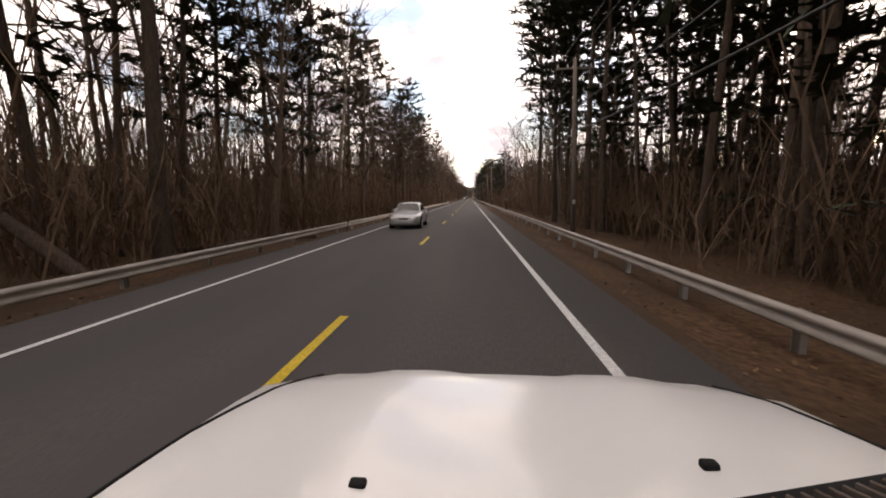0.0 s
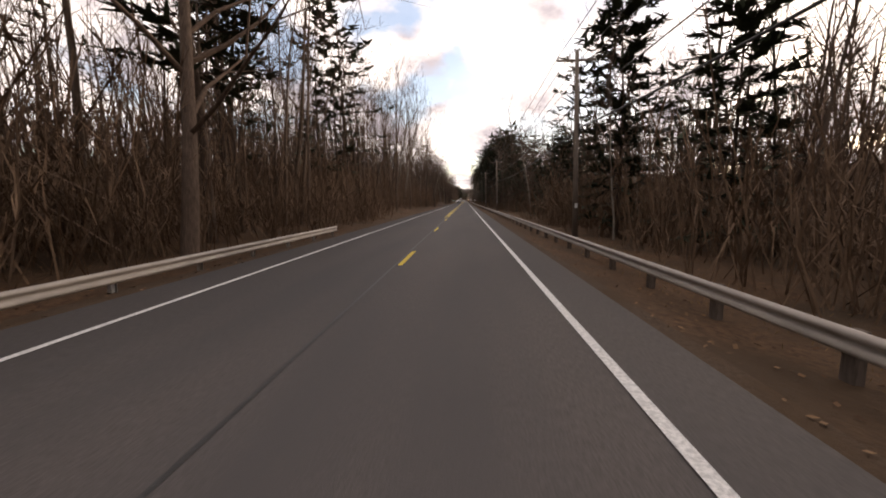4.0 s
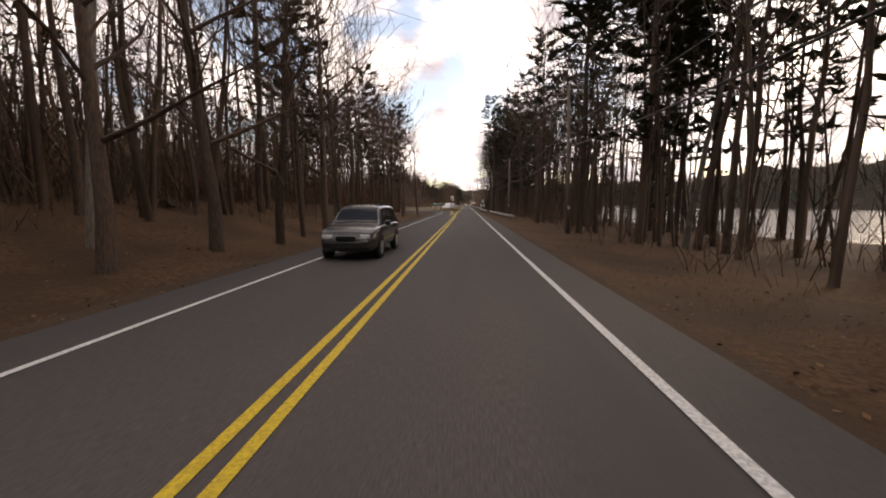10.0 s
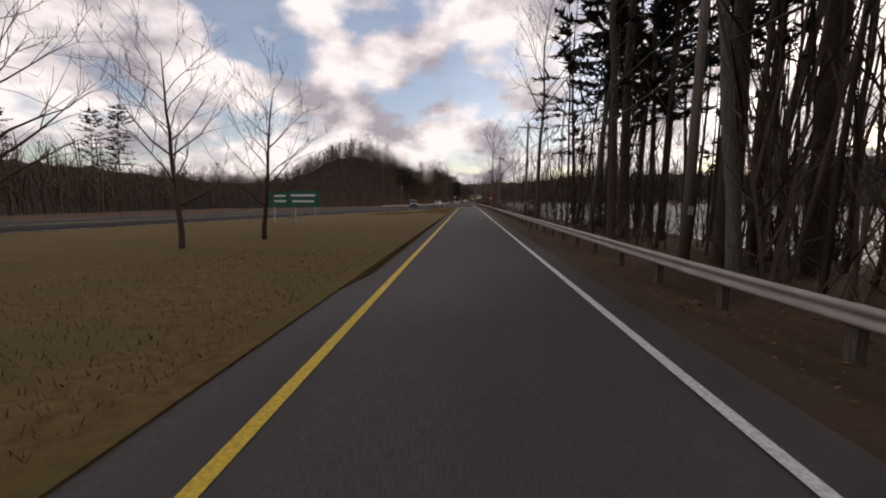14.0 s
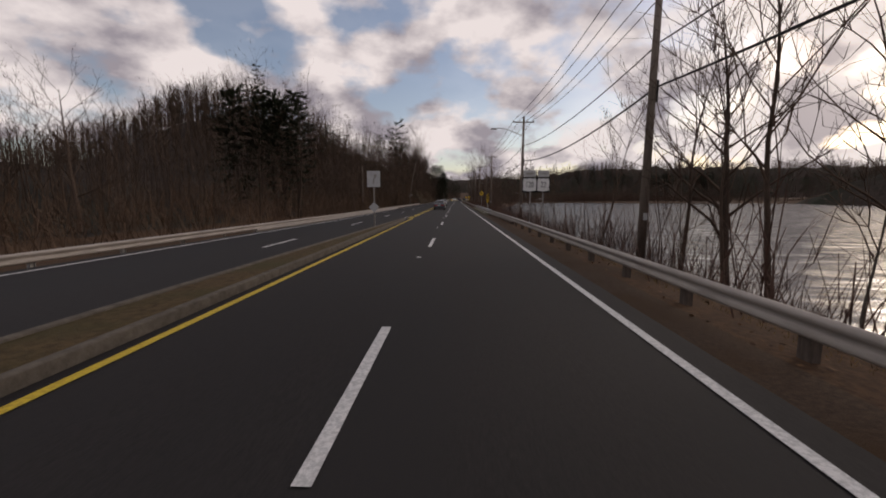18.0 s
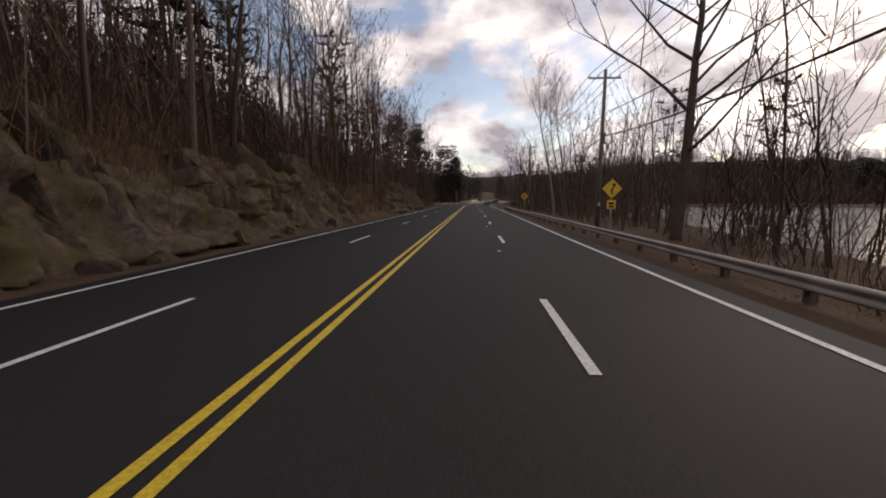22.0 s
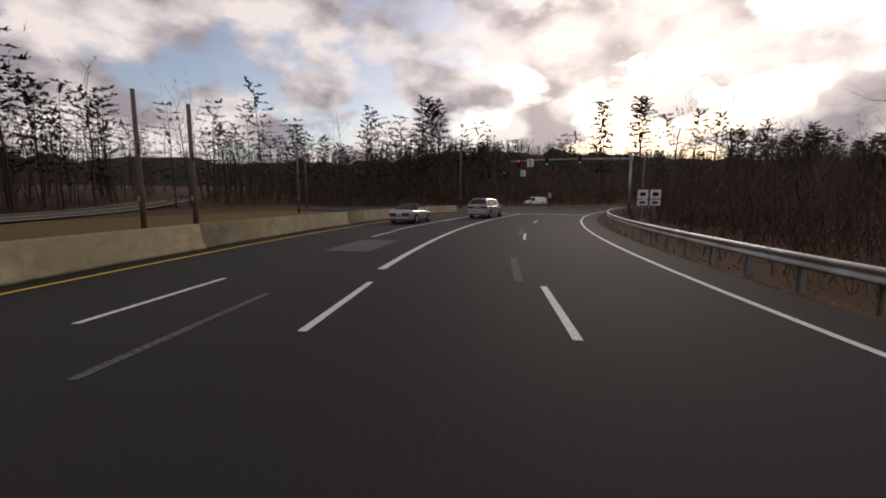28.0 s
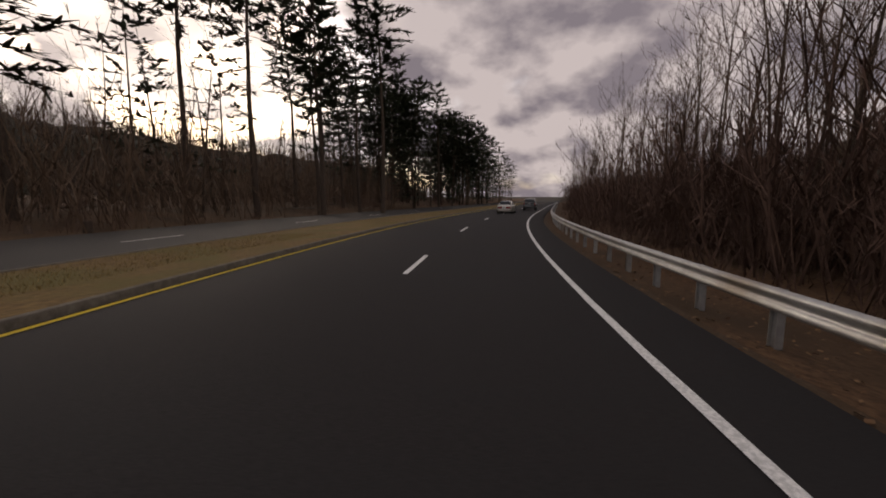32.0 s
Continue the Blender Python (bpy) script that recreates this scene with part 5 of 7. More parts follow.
brush("tall_thicket", [(1100, 1150, 8.5, 24, 220), (1130, 1250, 7.5, 26, 420)], M_REDBRUSH, "tall dense brown thicket on the inside of the bend", 96, 0.8, 1.3, HAZE)
FINE = [thicket(180 + i, 13, 1.5 + 0.5 * i, 1.1 + 0.2 * i) for i in range(4)]
FINE = [(np.concatenate([V]), F) for V, F in FINE]
brush("shore_brush", [(540, 800, 5.6, 9.5, 420), (600, 720, 5.8, 9.6, 330), (920, 1010, 5.6, 15, 320), (1005, 1250, 5.6, 28, 1100), (930, 1010, -26, -60, 160), (1075, 1250, -22, -70, 600)], M_REDBRUSH, "reddish bare shrubs along the lake shore", 92, 0.5, 1.0, FINE)
brush("bank_brush", [(776, 820, -14.6, -22, 520), (785, 820, -12.4, -14.2, 60), (818, 836, -13.0, -22, 260), (836, 874, -14.6, -24, 520), (836, 874, -12.4, -14.2, 60), (872, 890, -13.0, -22, 160)], M_BRUSH, "brown leafless shrubs hanging over the rocky bank", 95, 0.45, 0.9, FINE)
brush("understory", [(-25, 175, -16, -60, 560), (-25, 175, 14, 60, 480), (170, 300, -16, -60, 400), (170, 300, 12, 50, 350), (300, 436, -17, -70, 450), (300, 450, 11, 28, 120), (440, 560, 8, 20, 260), (202, 262, 9, 30, 260), (262, 335, 9, 30, 200), (745, 830, 9, 16, 45), (830, 930, 9, 18, 50), (728, 930, -15.5, -50, 860), (800, 930, 12, 36, 160), (420, 600, -64, -130, 500), (965, 1130, -46, -110, 750), (1090, 1300, -30, -90, 380), (925, 990, -24, -60, 220)], M_STUFFBARK, "dense leafless saplings under the trees", 93, 0.7, 1.15, UNDER)
# ---------------- guard rails
def guard_rail(s0, s1, u, top, mat, label, post_step=3.8, wood=True, w_beam=True, drop=0.75):
    """A beam on posts along the road; u may vary with the station."""
    root = empty("guard_rail", pose(0, 0, 0), label, "guard rail")
    n = max(2, int((s1 - s0) / 2.0) + 1)
    s = np.linspace(s0, s1, n)
    uu = interp(s, u) if isinstance(u, list) else np.full(n, float(u))
    side = -1 if np.mean(uu) > 0 else 1
    if w_beam:
        prof = [(0.0, 0.0), (0.05, -0.02), (0.08, -0.07), (0.03, -0.12), (0.0, -0.155), (0.03, -0.19), (0.08, -0.24), (0.05, -0.29), (0.0, -0.31), (-0.015, -0.31), (-0.02, -0.155), (-0.015, 0.0)]
    else:
        prof = [(0.07, 0.0), (0.08, -0.02), (0.08, -0.16), (0.07, -0.18), (-0.07, -0.18), (-0.08, -0.16), (-0.08, -0.02), (-0.07, 0.0)]
    m = len(prof)
    V = np.stack([np.stack([*W(s, uu + side * a), np.full(n, top + b)], -1) for a, b in prof], 1)
    ii = np.arange(n * m).reshape(n, m)
    jj = np.roll(ii, -1, axis=1)
    Fq = np.stack([ii[:-1], jj[:-1], jj[1:], ii[1:]], -1).reshape(-1, 4)
    if side < 0:
        Fq = Fq[:, ::-1]
    beam = link("beam", quads("beam", V.reshape(-1, 3), Fq), mat, root)
    bm = bmesh.new()
    if wood:
        box(bm, 0, 0, -(drop + 0.6) / 2 + 0.05, 0.15, 0.18, drop + 0.6, bevel=0.012)
    else:
        box(bm, 0, 0, -(drop + 0.6) / 2 + 0.05, 0.012, 0.14, drop + 0.6)
        box(bm, 0, 0.07, -(drop + 0.6) / 2 + 0.05, 0.1, 0.01, drop + 0.6)
        box(bm, 0, -0.07, -(drop + 0.6) / 2 + 0.05, 0.1, 0.01, drop + 0.6)
    first = None
    k = s0 + 0.6
    while k < s1 - 0.3:
        uk = float(np.interp(k, s, uu)) - side * 0.13
        p = at(k, uk, top - 0.08)
        if first is None:
            first = part("post", bm, M_POST if wood else M_GALV, root)
            first.matrix_world = p
        else:
            o = first.copy()
            scene.collection.objects.link(o)
            o.parent = root
            o.matrix_world = p
        k += post_step
    return root


OLD_RAIL = "weathered steel guard rail on short posts along the verge"
guard_rail(-40, 150, -7.5, 0.22, M_RAIL_RUST, OLD_RAIL, 3.0, False, True)
guard_rail(-40, 120, 4.75, 0.28, M_RAIL_RUST, OLD_RAIL, 3.0, False, True)
guard_rail(120, 354, [(120, 4.75), (354, 4.6)], 0.28, M_RAIL_RUST, OLD_RAIL, 2.6, True, True)
guard_rail(405, 444, [(405, 6.4), (414, 5.7), (444, 5.3)], 0.3, M_RAIL_RUST, OLD_RAIL, 2.6, True, True)
guard_rail(452, 488, [(452, 5.0), (460, 4.6), (488, 4.4)], 0.3, M_RAIL_RUST, OLD_RAIL, 2.6, True, True)
guard_rail(494, 684, [(494, 5.2), (505, 4.6), (590, 4.5), (640, 3.7), (684, 3.6)], 0.42, M_RAIL_RUST, OLD_RAIL, 2.6, True, True)
guard_rail(684, 714, 3.55, 0.5, M_GALV, "steel bridge rail on a concrete edge", 2.0, True, True)
guard_rail(668, 714, [(672, 3.75), (686, 3.42), (714, 3.42)], 0.16, M_RAIL_RUST, "low second beam in front of the bridge rail", 2.6, True, False)
guard_rail(712, 872, [(712, 3.7), (850, 3.9), (872, 4.6)], 0.35, M_RAIL_RUST, OLD_RAIL, 2.6, True, True)
guard_rail(600, 768, [(600, -22), (615, -16.5), (645, -12.2), (672, -11.5), (760, -11.5), (768, -12.6)], 0.3, M_RAIL_RUST, OLD_RAIL, 3.0, False, True)
guard_rail(660, 712, [(660, -11.6), (672, -11.15), (712, -11.15)], 0.05, M_RAIL_RUST, "low second rail beside the bridge edge", 3.0, False, True)
guard_rail(936, 1240, [(936, 5.4), (950, 4.0), (1240, 3.6)], 0.62, M_GALV, "galvanised corrugated guard rail round the bend", 1.9, False, True)


guard_rail(980.5, 1022.0, [(980.5, -28.7), (993.0, -33.2), (1004.0, -38.7), (1014.0, -45.5), (1022.0, -52.2)], 0.62, M_RAIL_RUST, "weathered guard rail beside the hill road", 2.6, True, True)
guard_rail(1041, 1054, [(1041, -15.3), (1045, -16.2), (1054, -24)], 0.72, M_RAIL_RUST, "weathered steel guard rail beyond the concrete barrier", 1.9, False, True)


# ---------------- utility poles and wires
def pole(s, u, h=11.0, lean=0.0, cross=True, label="weathered wooden utility pole", fore=0.0):
    z = float(height(s, u))
    root = empty("utility_pole", at(s, u, z) @ pose(0, 0, 0, fore, lean, 0), label, "utility pole", group="utility poles")
    bm = bmesh.new()
    rod(bm, (0, 0, -0.5), (0, 0, h), 0.17, 0.11, 12)
    part("shaft", bm, M_POLE, root, smooth=True)
    if cross:
        bm = bmesh.new()
        box(bm, 0, 0.14, h - 0.5, 2.2, 0.09, 0.11, bevel=0.01)
        part("crossarm", bm, M_POLE, root)
        for x in (-1.0, -0.4, 0.4, 1.0):
            bm = bmesh.new()
            rod(bm, (x, 0.14, h - 0.45), (x, 0.14, h - 0.25), 0.045, 0.03, 8)
            part("insulator", bm, M_SIGNBACK, root)
    bm = bmesh.new()
    rod(bm, (0.15, -0.05, h * 0.55), (0.15, -0.05, h * 0.62), 0.05, 0.05, 8)
    part("cable_bracket", bm, M_WIRE, root)
    bm = bmesh.new()
    box(bm, 0, -0.165, 1.9, 0.16, 0.02, 0.26)
    part("tag_plate", bm, M_SIGNBACK, root)
    return root.matrix_world.copy(), h


def sweep(pts, r, k=6):
    """One connected tube through points."""
    P_ = np.array([tuple(p) for p in pts], float)
    n = len(P_)
    d = np.gradient(P_, axis=0)
    d /= np.linalg.norm(d, axis=1, keepdims=True)
    ref = np.array([0, 0, 1.0]) if abs(d[0, 2]) < 0.8 else np.array([1.0, 0, 0])
    a = np.cross(d, ref)
    a /= np.linalg.norm(a, axis=1, keepdims=True)
    b = np.cross(d, a)
    ang = np.arange(k) * 2 * np.pi / k
    V = P_[:, None] + r * (a[:, None] * np.cos(ang)[None, :, None] + b[:, None] * np.sin(ang)[None, :, None])
    ii = np.arange(n * k).reshape(n, k)
    jj = np.roll(ii, -1, axis=1)
    return V.reshape(-1, 3), np.stack([ii[:-1], jj[:-1], jj[1:], ii[1:]], -1).reshape(-1, 4)


def wire(p, q, sag, r=0.014, name="overhead_wire"):
    p, q = Vector(p), Vector(q)
    pts = [p.lerp(q, i / 14) - Vector((0, 0, sag * 4 * (i / 14) * (1 - i / 14))) for i in range(15)]
    V, F = sweep(pts, r, 5)
    return tagged(link(name, quads(name, V, F), M_WIRE), "black overhead cable strung between poles", "cable", group="overhead wires")


POLES = [(-60, 6.8), (-18, 6.8), (26, 6.9), (70, 6.5), (108, 6.0), (150, 6.7), (211, 6.9), (246, 6.35), (290, 7.0), (335, 7.2), (380, 7.4), (425, 7.6), (470, 7.2), (510, 6.6), (545, 6.6), (580, 6.25), (618.2, 6.6), (653.4, 6.6), (680.8, 6.4), (717.5, 6.4), (749, 6.0), (779, 6.2), (812, 6.4), (849, 6.6), (893, 8.0)]
tops = [(pole(s, u, 11.0 if s > 500 else 10.5, lean=-1.5 if s < 400 else 0.6, label="weathered wooden utility pole beside the road")) for s, u in POLES]
for (a, h), (b, h2) in zip(tops, tops[1:]):
    for x in (-1.0, -0.4, 0.4, 1.0):
        wire(a @ Vector((x, 0.14, h - 0.25)), b @ Vector((x, 0.14, h2 - 0.25)), 0.55, 0.02)
    wire(a @ Vector((0.15, 0, h * 0.74)), b @ Vector((0.15, 0, h2 * 0.74)), 0.6, 0.028)
    wire(a @ Vector((0.15, 0, h * 0.6)), b @ Vector((0.15, 0, h2 * 0.6)), 0.7, 0.042)

# ---------------- concrete barrier
barrier = empty("concrete_barrier", pose(0, 0, 0), "stained tan concrete median barrier in long sections", "barrier")
BAR_U = [(928, -8.4), (948, -8.65), (979, -10.55), (992, -11.6), (1030, -14.0), (1042, -15.2)]
k = 928.0
while k < 1040:
    n = 5
    s = np.linspace(k, k + 11.985, n)
    uu = interp(s, BAR_U)
    prof = [(0.30, 0.0), (0.30, 0.08), (0.16, 0.26), (0.09, 0.84), (0.075, 0.86), (-0.075, 0.86), (-0.09, 0.84), (-0.16, 0.26), (-0.30, 0.08), (-0.30, 0.0)]
    m = len(prof)
    V = np.stack([np.stack([*W(s, uu + a), np.full(n, b)], -1) for a, b in prof], 1)
    ii = np.arange(n * m).reshape(n, m)
    jj = np.roll(ii, -1, axis=1)
    Fq = np.stack([ii[:-1], jj[:-1], jj[1:], ii[1:]], -1).reshape(-1, 4)[:, ::-1]
    me = quads("section", V.reshape(-1, 3), Fq)
    b2 = bmesh.new()
    b2.from_mesh(me)
    b2.verts.ensure_lookup_table()
    b2.faces.new([b2.verts[i] for i in range(m)])
    b2.faces.new([b2.verts[(n - 1) * m + i] for i in range(m)][::-1])
    part("section", b2, M_CONC, barrier)
    k += 12.0
# ---------------- vehicles: y forward, centre at the ground
def loft(rings, close=True):
    """Skin rings of equal length; caps at both ends."""
    bm = bmesh.new()
    R = [[bm.verts.new(p) for p in r] for r in rings]
    n = len(R[0])
    for a, b in zip(R, R[1:]):
        for i in range(n):
            bm.faces.new((a[i], a[(i + 1) % n], b[(i + 1) % n], b[i]))
    if close:
        bm.faces.new(R[0][::-1])
        bm.faces.new(R[-1])
    bmesh.ops.recalc_face_normals(bm, faces=bm.faces)
    return bm


def slab(bm, pts, off):
    """A thin plate over four points, pushed outwards by off."""
    p = [Vector(q) for q in pts]
    nrm = (p[1] - p[0]).cross(p[3] - p[0]).normalized()
    lo = [bm.verts.new(q - nrm * 0.004) for q in p]
    hi = [bm.verts.new(q + nrm * off) for q in p]
    bm.faces.new(hi)
    for i in range(4):
        bm.faces.new((lo[i], lo[(i + 1) % 4], hi[(i + 1) % 4], hi[i]))


CARS = {
    "sedan": dict(body=[(2.38, 0.56, 0.60), (2.31, 0.70, 0.76), (2.0, 0.76, 0.86), (1.2, 0.88, 0.90), (0.8, 0.93, 0.91), (-1.2, 0.96, 0.91), (-1.75, 0.99, 0.89), (-2.2, 0.97, 0.84), (-2.36, 0.82, 0.77), (-2.42, 0.60, 0.70)], cab=(0.95, 0.25, -0.85, -1.75, 0.93, 1.45, 0.80, 0.60), axles=(1.4, -1.35), wheel=0.32, floor=0.22, doors=2),
    "minivan": dict(body=[(2.5, 0.58, 0.66), (2.42, 0.78, 0.82), (2.0, 0.96, 0.92), (1.45, 1.05, 0.95), (0.5, 1.10, 0.96), (-2.1, 1.13, 0.95), (-2.42, 1.12, 0.92), (-2.52, 0.98, 0.89), (-2.58, 0.6, 0.86)], cab=(1.75, 0.72, -2.15, -2.5, 1.06, 1.74, 0.90, 0.68), axles=(1.5, -1.48), wheel=0.34, floor=0.26, doors=3),
    "suv": dict(body=[(2.3, 0.6, 0.66), (2.22, 0.84, 0.82), (1.9, 0.98, 0.9), (1.2, 1.06, 0.92), (-1.9, 1.08, 0.92), (-2.2, 1.05, 0.88), (-2.3, 0.66, 0.82)], cab=(1.15, 0.45, -1.85, -2.15, 1.05, 1.7, 0.84, 0.66), axles=(1.38, -1.35), wheel=0.36, floor=0.3, doors=2),
    "van": dict(body=[(2.75, 0.6, 0.75), (2.68, 0.9, 0.92), (2.2, 1.08, 0.98), (1.7, 1.14, 1.0), (-2.6, 1.15, 1.0), (-2.72, 1.1, 0.97), (-2.75, 0.6, 0.95)], cab=(1.85, 1.2, -2.62, -2.71, 1.12, 2.08, 0.97, 0.84), axles=(1.8, -1.6), wheel=0.36, floor=0.32, doors=1),
    "convertible": dict(body=[(2.25, 0.56, 0.60), (2.18, 0.70, 0.76), (1.9, 0.76, 0.86), (1.1, 0.87, 0.89), (0.7, 0.91, 0.9), (-1.2, 0.93, 0.9), (-1.7, 0.95, 0.88), (-2.1, 0.93, 0.83), (-2.26, 0.78, 0.76), (-2.3, 0.58, 0.70)], cab=(0.85, 0.2, -0.75, -1.35, 0.9, 1.38, 0.78, 0.58), axles=(1.35, -1.3), wheel=0.32, floor=0.2, doors=1),
    "host": dict(body=[(1.56, 0.55, 0.70), (1.54, 0.88, 0.82), (1.49, 1.03, 0.89), (1.38, 1.095, 0.96), (1.05, 1.13, 1.0), (0.75, 1.15, 1.01), (0.42, 1.16, 1.02), (-2.6, 1.16, 1.02), (-2.95, 1.1, 0.98), (-3.0, 0.6, 0.92)], cab=(0.36, -0.26, -2.4, -2.8, 1.14, 1.86, 0.94, 0.78), axles=(0.85, -1.9), wheel=0.37, floor=0.3, doors=2),
}


def car(kind, m, coat, label, category, roof=None, glass_sides=True, rails=False, tone=None, name=None):
    c = CARS[kind]
    root = empty(name or {"sedan": "car", "convertible": "convertible_car", "host": "white_car"}.get(kind, kind), m, label, category)
    fl = c["floor"]
    # lower body: rounded rings along its length
    by = np.array([b[0] for b in c["body"]])[::-1]
    bz, bw = np.array([b[1] for b in c["body"]])[::-1], np.array([b[2] for b in c["body"]])[::-1]
    ends = by[0] + (by[-1] - by[0]) * (0.5 - 0.5 * np.cos(np.linspace(0, math.pi, 27)))
    rings = []
    for y in ends:
        zt = float(np.mean([np.interp(y + d, by, bz) for d in (-0.08, -0.04, 0, 0.04, 0.08)]))
        w = float(np.mean([np.interp(y + d, by, bw) for d in (-0.14, -0.07, 0, 0.07, 0.14)]))
        half = [(w * 0.88, fl), (w * 0.975, fl + 0.08), (w * 0.995, fl + (zt - fl) * 0.3), (w, fl + (zt - fl) * 0.52), (w * 0.99, zt - 0.2 * (zt - fl)), (w * 0.965, zt - 0.06), (w * 0.9, zt - 0.012), (w * 0.75, zt + 0.006), (w * 0.4, zt + 0.02), (0, zt + 0.026)]
        rings.append([(x, float(y), z) for x, z in half] + [(-x, float(y), z) for x, z in half[-2::-1]])
    part("body", loft(rings), coat, root, smooth=True)
    # cabin: a rounded shell over the belt line
    yf, rf, rr, yr, zb, zr, hb, hr = c["cab"]

    def top(y):
        return float(np.mean([np.interp(y + d, [yr, rr, (rf + rr) / 2, rf, yf], [zb, zr - 0.02, zr + 0.02, zr - 0.02, zb]) for d in (-0.16, -0.08, 0, 0.08, 0.16)]))

    def half_top(y):
        return hb - (hb - hr) * (top(y) - zb) / (zr - zb)

    def side_x(y, z):
        k = (z - zb) / max(top(y) - zb, 0.02)
        return hb + (half_top(y) - hb) * k + 0.035 * k * (1 - k)

    rings = []
    for y in np.linspace(yr - 0.1, yf + 0.1, 30):
        z1, h1 = top(y), half_top(y)
        r_ = min(0.13, max(0.02, (z1 - zb) * 0.5))
        half = [(hb, zb - 0.06)] + [(side_x(y, zb + (z1 - r_ - zb) * k), zb + (z1 - r_ - zb) * k) for k in (0, 0.35, 0.7, 1.0)]
        x0 = half[-1][0]
        half += [(x0 - r_ * 0.32, z1 - r_ * 0.28), (x0 - r_ * 1.0, z1), (x0 * 0.5, z1 + 0.02), (0, z1 + 0.025)]
        rings.append([(x, float(y), z) for x, z in half] + [(-x, float(y), z) for x, z in half[-2::-1]])
    part("cabin", loft(rings), roof or coat, root, smooth=True)

    def skin(name, pts, mat):
        """A pane from a grid of points with a little thickness."""
        bm = bmesh.new()
        G = [[bm.verts.new(p) for p in r] for r in pts]
        for a, b in zip(G, G[1:]):
            for k in range(len(a) - 1):
                bm.faces.new((a[k], a[k + 1], b[k + 1], b[k]))
        bmesh.ops.recalc_face_normals(bm, faces=bm.faces)
        bmesh.ops.solidify(bm, geom=bm.faces[:], thickness=0.004)
        return part(name, bm, mat, root, smooth=False)

    def lid(name, ya, yb, share):
        rows_ = []
        for y in np.linspace(ya, yb, 8):
            x1 = (half_top(y) - 0.07) * share
            rows_.append([(x1 * k, float(y), top(y) + 0.034 - 0.02 * abs(k) ** 2) for k in (-1, -0.6, 0, 0.6, 1)])
        # lift along the slope so that the pane sits proud
        dz = (top(yb) - top(ya)) / (yb - ya)
        n_ = Vector((0, -dz, 1)).normalized() * 0.012
        return skin(name, [[tuple(Vector(p) + n_) for p in r] for r in rows_], M_GLASS)

    lid("windscreen", rf + 0.06, yf - 0.06, 0.98)
    if kind != "van" or glass_sides:
        back = c.get("back", 0.08)
        lid("rear_window", yr + 0.05, rr - 0.02, 1.0)
    n = c["doors"]
    spans = {1: [(0.02, 0.30)] if kind == "van" else [(0.05, 0.66)], 2: [(0.03, 0.47), (0.50, 0.92)], 3: [(0.02, 0.335), (0.345, 0.63), (0.64, 0.975)]}[n]
    for sx in (1, -1):
        for x0, x1 in spans:
            rows_ = []
            for y in np.linspace(yf - 0.12 + (yr - yf + 0.2) * x0, yf - 0.12 + (yr - yf + 0.2) * x1, 10):
                z1 = max(zb + 0.045, top(y) - 0.115)
                rows_.append([(sx * (side_x(y, z) + 0.008), float(y), z) for z in np.linspace(zb + 0.04, z1, 5)])
            skin("side_window", rows_, M_GLASS)
        bm = bmesh.new()
        box(bm, sx * (hb + 0.12), yf - 0.62, zb + 0.06, 0.2, 0.1, 0.15, bevel=0.03)
        part("mirror", bm, coat if kind != "van" else M_BLACK, root)
        w0 = c["body"][1][2]
        y0, z0 = c["body"][1][0], c["body"][1][1]
        bm = bmesh.new()
        box(bm, sx * w0 * 0.72, y0 + 0.0, z0 - 0.09, w0 * 0.38, 0.14, 0.13, bevel=0.03)
        part("headlight", bm, M_HEAD, root)
        yb, zbk, wb_ = c["body"][-2]
        bm = bmesh.new()
        if kind == "minivan":
            box(bm, sx * 0.6, -2.52, 0.985, 0.5, 0.14, 0.2, bevel=0.03)
            box(bm, sx * 0.855, -2.4, 0.99, 0.09, 0.26, 0.165, bevel=0.03)
        elif kind in ("van", "suv"):
            box(bm, sx * wb_ * 0.9, yb - 0.02, zbk - 0.13, 0.14, 0.12, 0.34, bevel=0.02)
        else:
            box(bm, sx * wb_ * 0.62, yb - 0.02, zbk - 0.12, wb_ * 0.68, 0.14, 0.20, bevel=0.04)
        part("tail_light", bm, M_TAIL, root)
        for ya in c["axles"]:
            wr, wm = c["wheel"], max(w for _, _, w in c["body"])
            # the body is uncut: a black disc gives the shaded wheel opening
            bm = bmesh.new()
            rod(bm, (sx * (wm - 0.10), ya, wr), (sx * (wm + 0.004), ya, wr), wr + 0.06, wr + 0.06, 28)
            part("wheel_arch", bm, M_BLACK, root)
            bm = bmesh.new()
            rod(bm, (sx * (wm - 0.2), ya, wr), (sx * (wm + 0.012), ya, wr), wr, wr, 28)
            bmesh.ops.bevel(bm, geom=[e for e in bm.edges if abs(e.verts[0].co.x - e.verts[1].co.x) < 1e-5], offset=0.025, segments=2, affect="EDGES")
            wheel = part("wheel", bm, M_RUBBER, root, smooth=False)
            bm = bmesh.new()
            rod(bm, (sx * (wm + 0.0), ya, wr), (sx * (wm + 0.014), ya, wr), wr * 0.64, wr * 0.60, 24)
            for i in range(5):
                a = i * 2 * math.pi / 5
                box(bm, sx * (wm + 0.016), ya + 0.32 * wr * math.cos(a), wr + 0.32 * wr * math.sin(a), 0.02, 0.6 * wr, 0.07, rot=Euler((a, 0, 0)))
            part("rim", bm, M_RIM, wheel)
    y1, w1 = c["body"][-1][0], c["body"][-1][2]
    bm = bmesh.new()
    box(bm, 0, y1 + 0.02, fl + 0.17, w1 * 1.96, 0.2, 0.22, bevel=0.07)
    part("rear_bumper", bm, coat if kind != "van" else M_SIGNBACK, root, smooth=True)
    bm = bmesh.new()
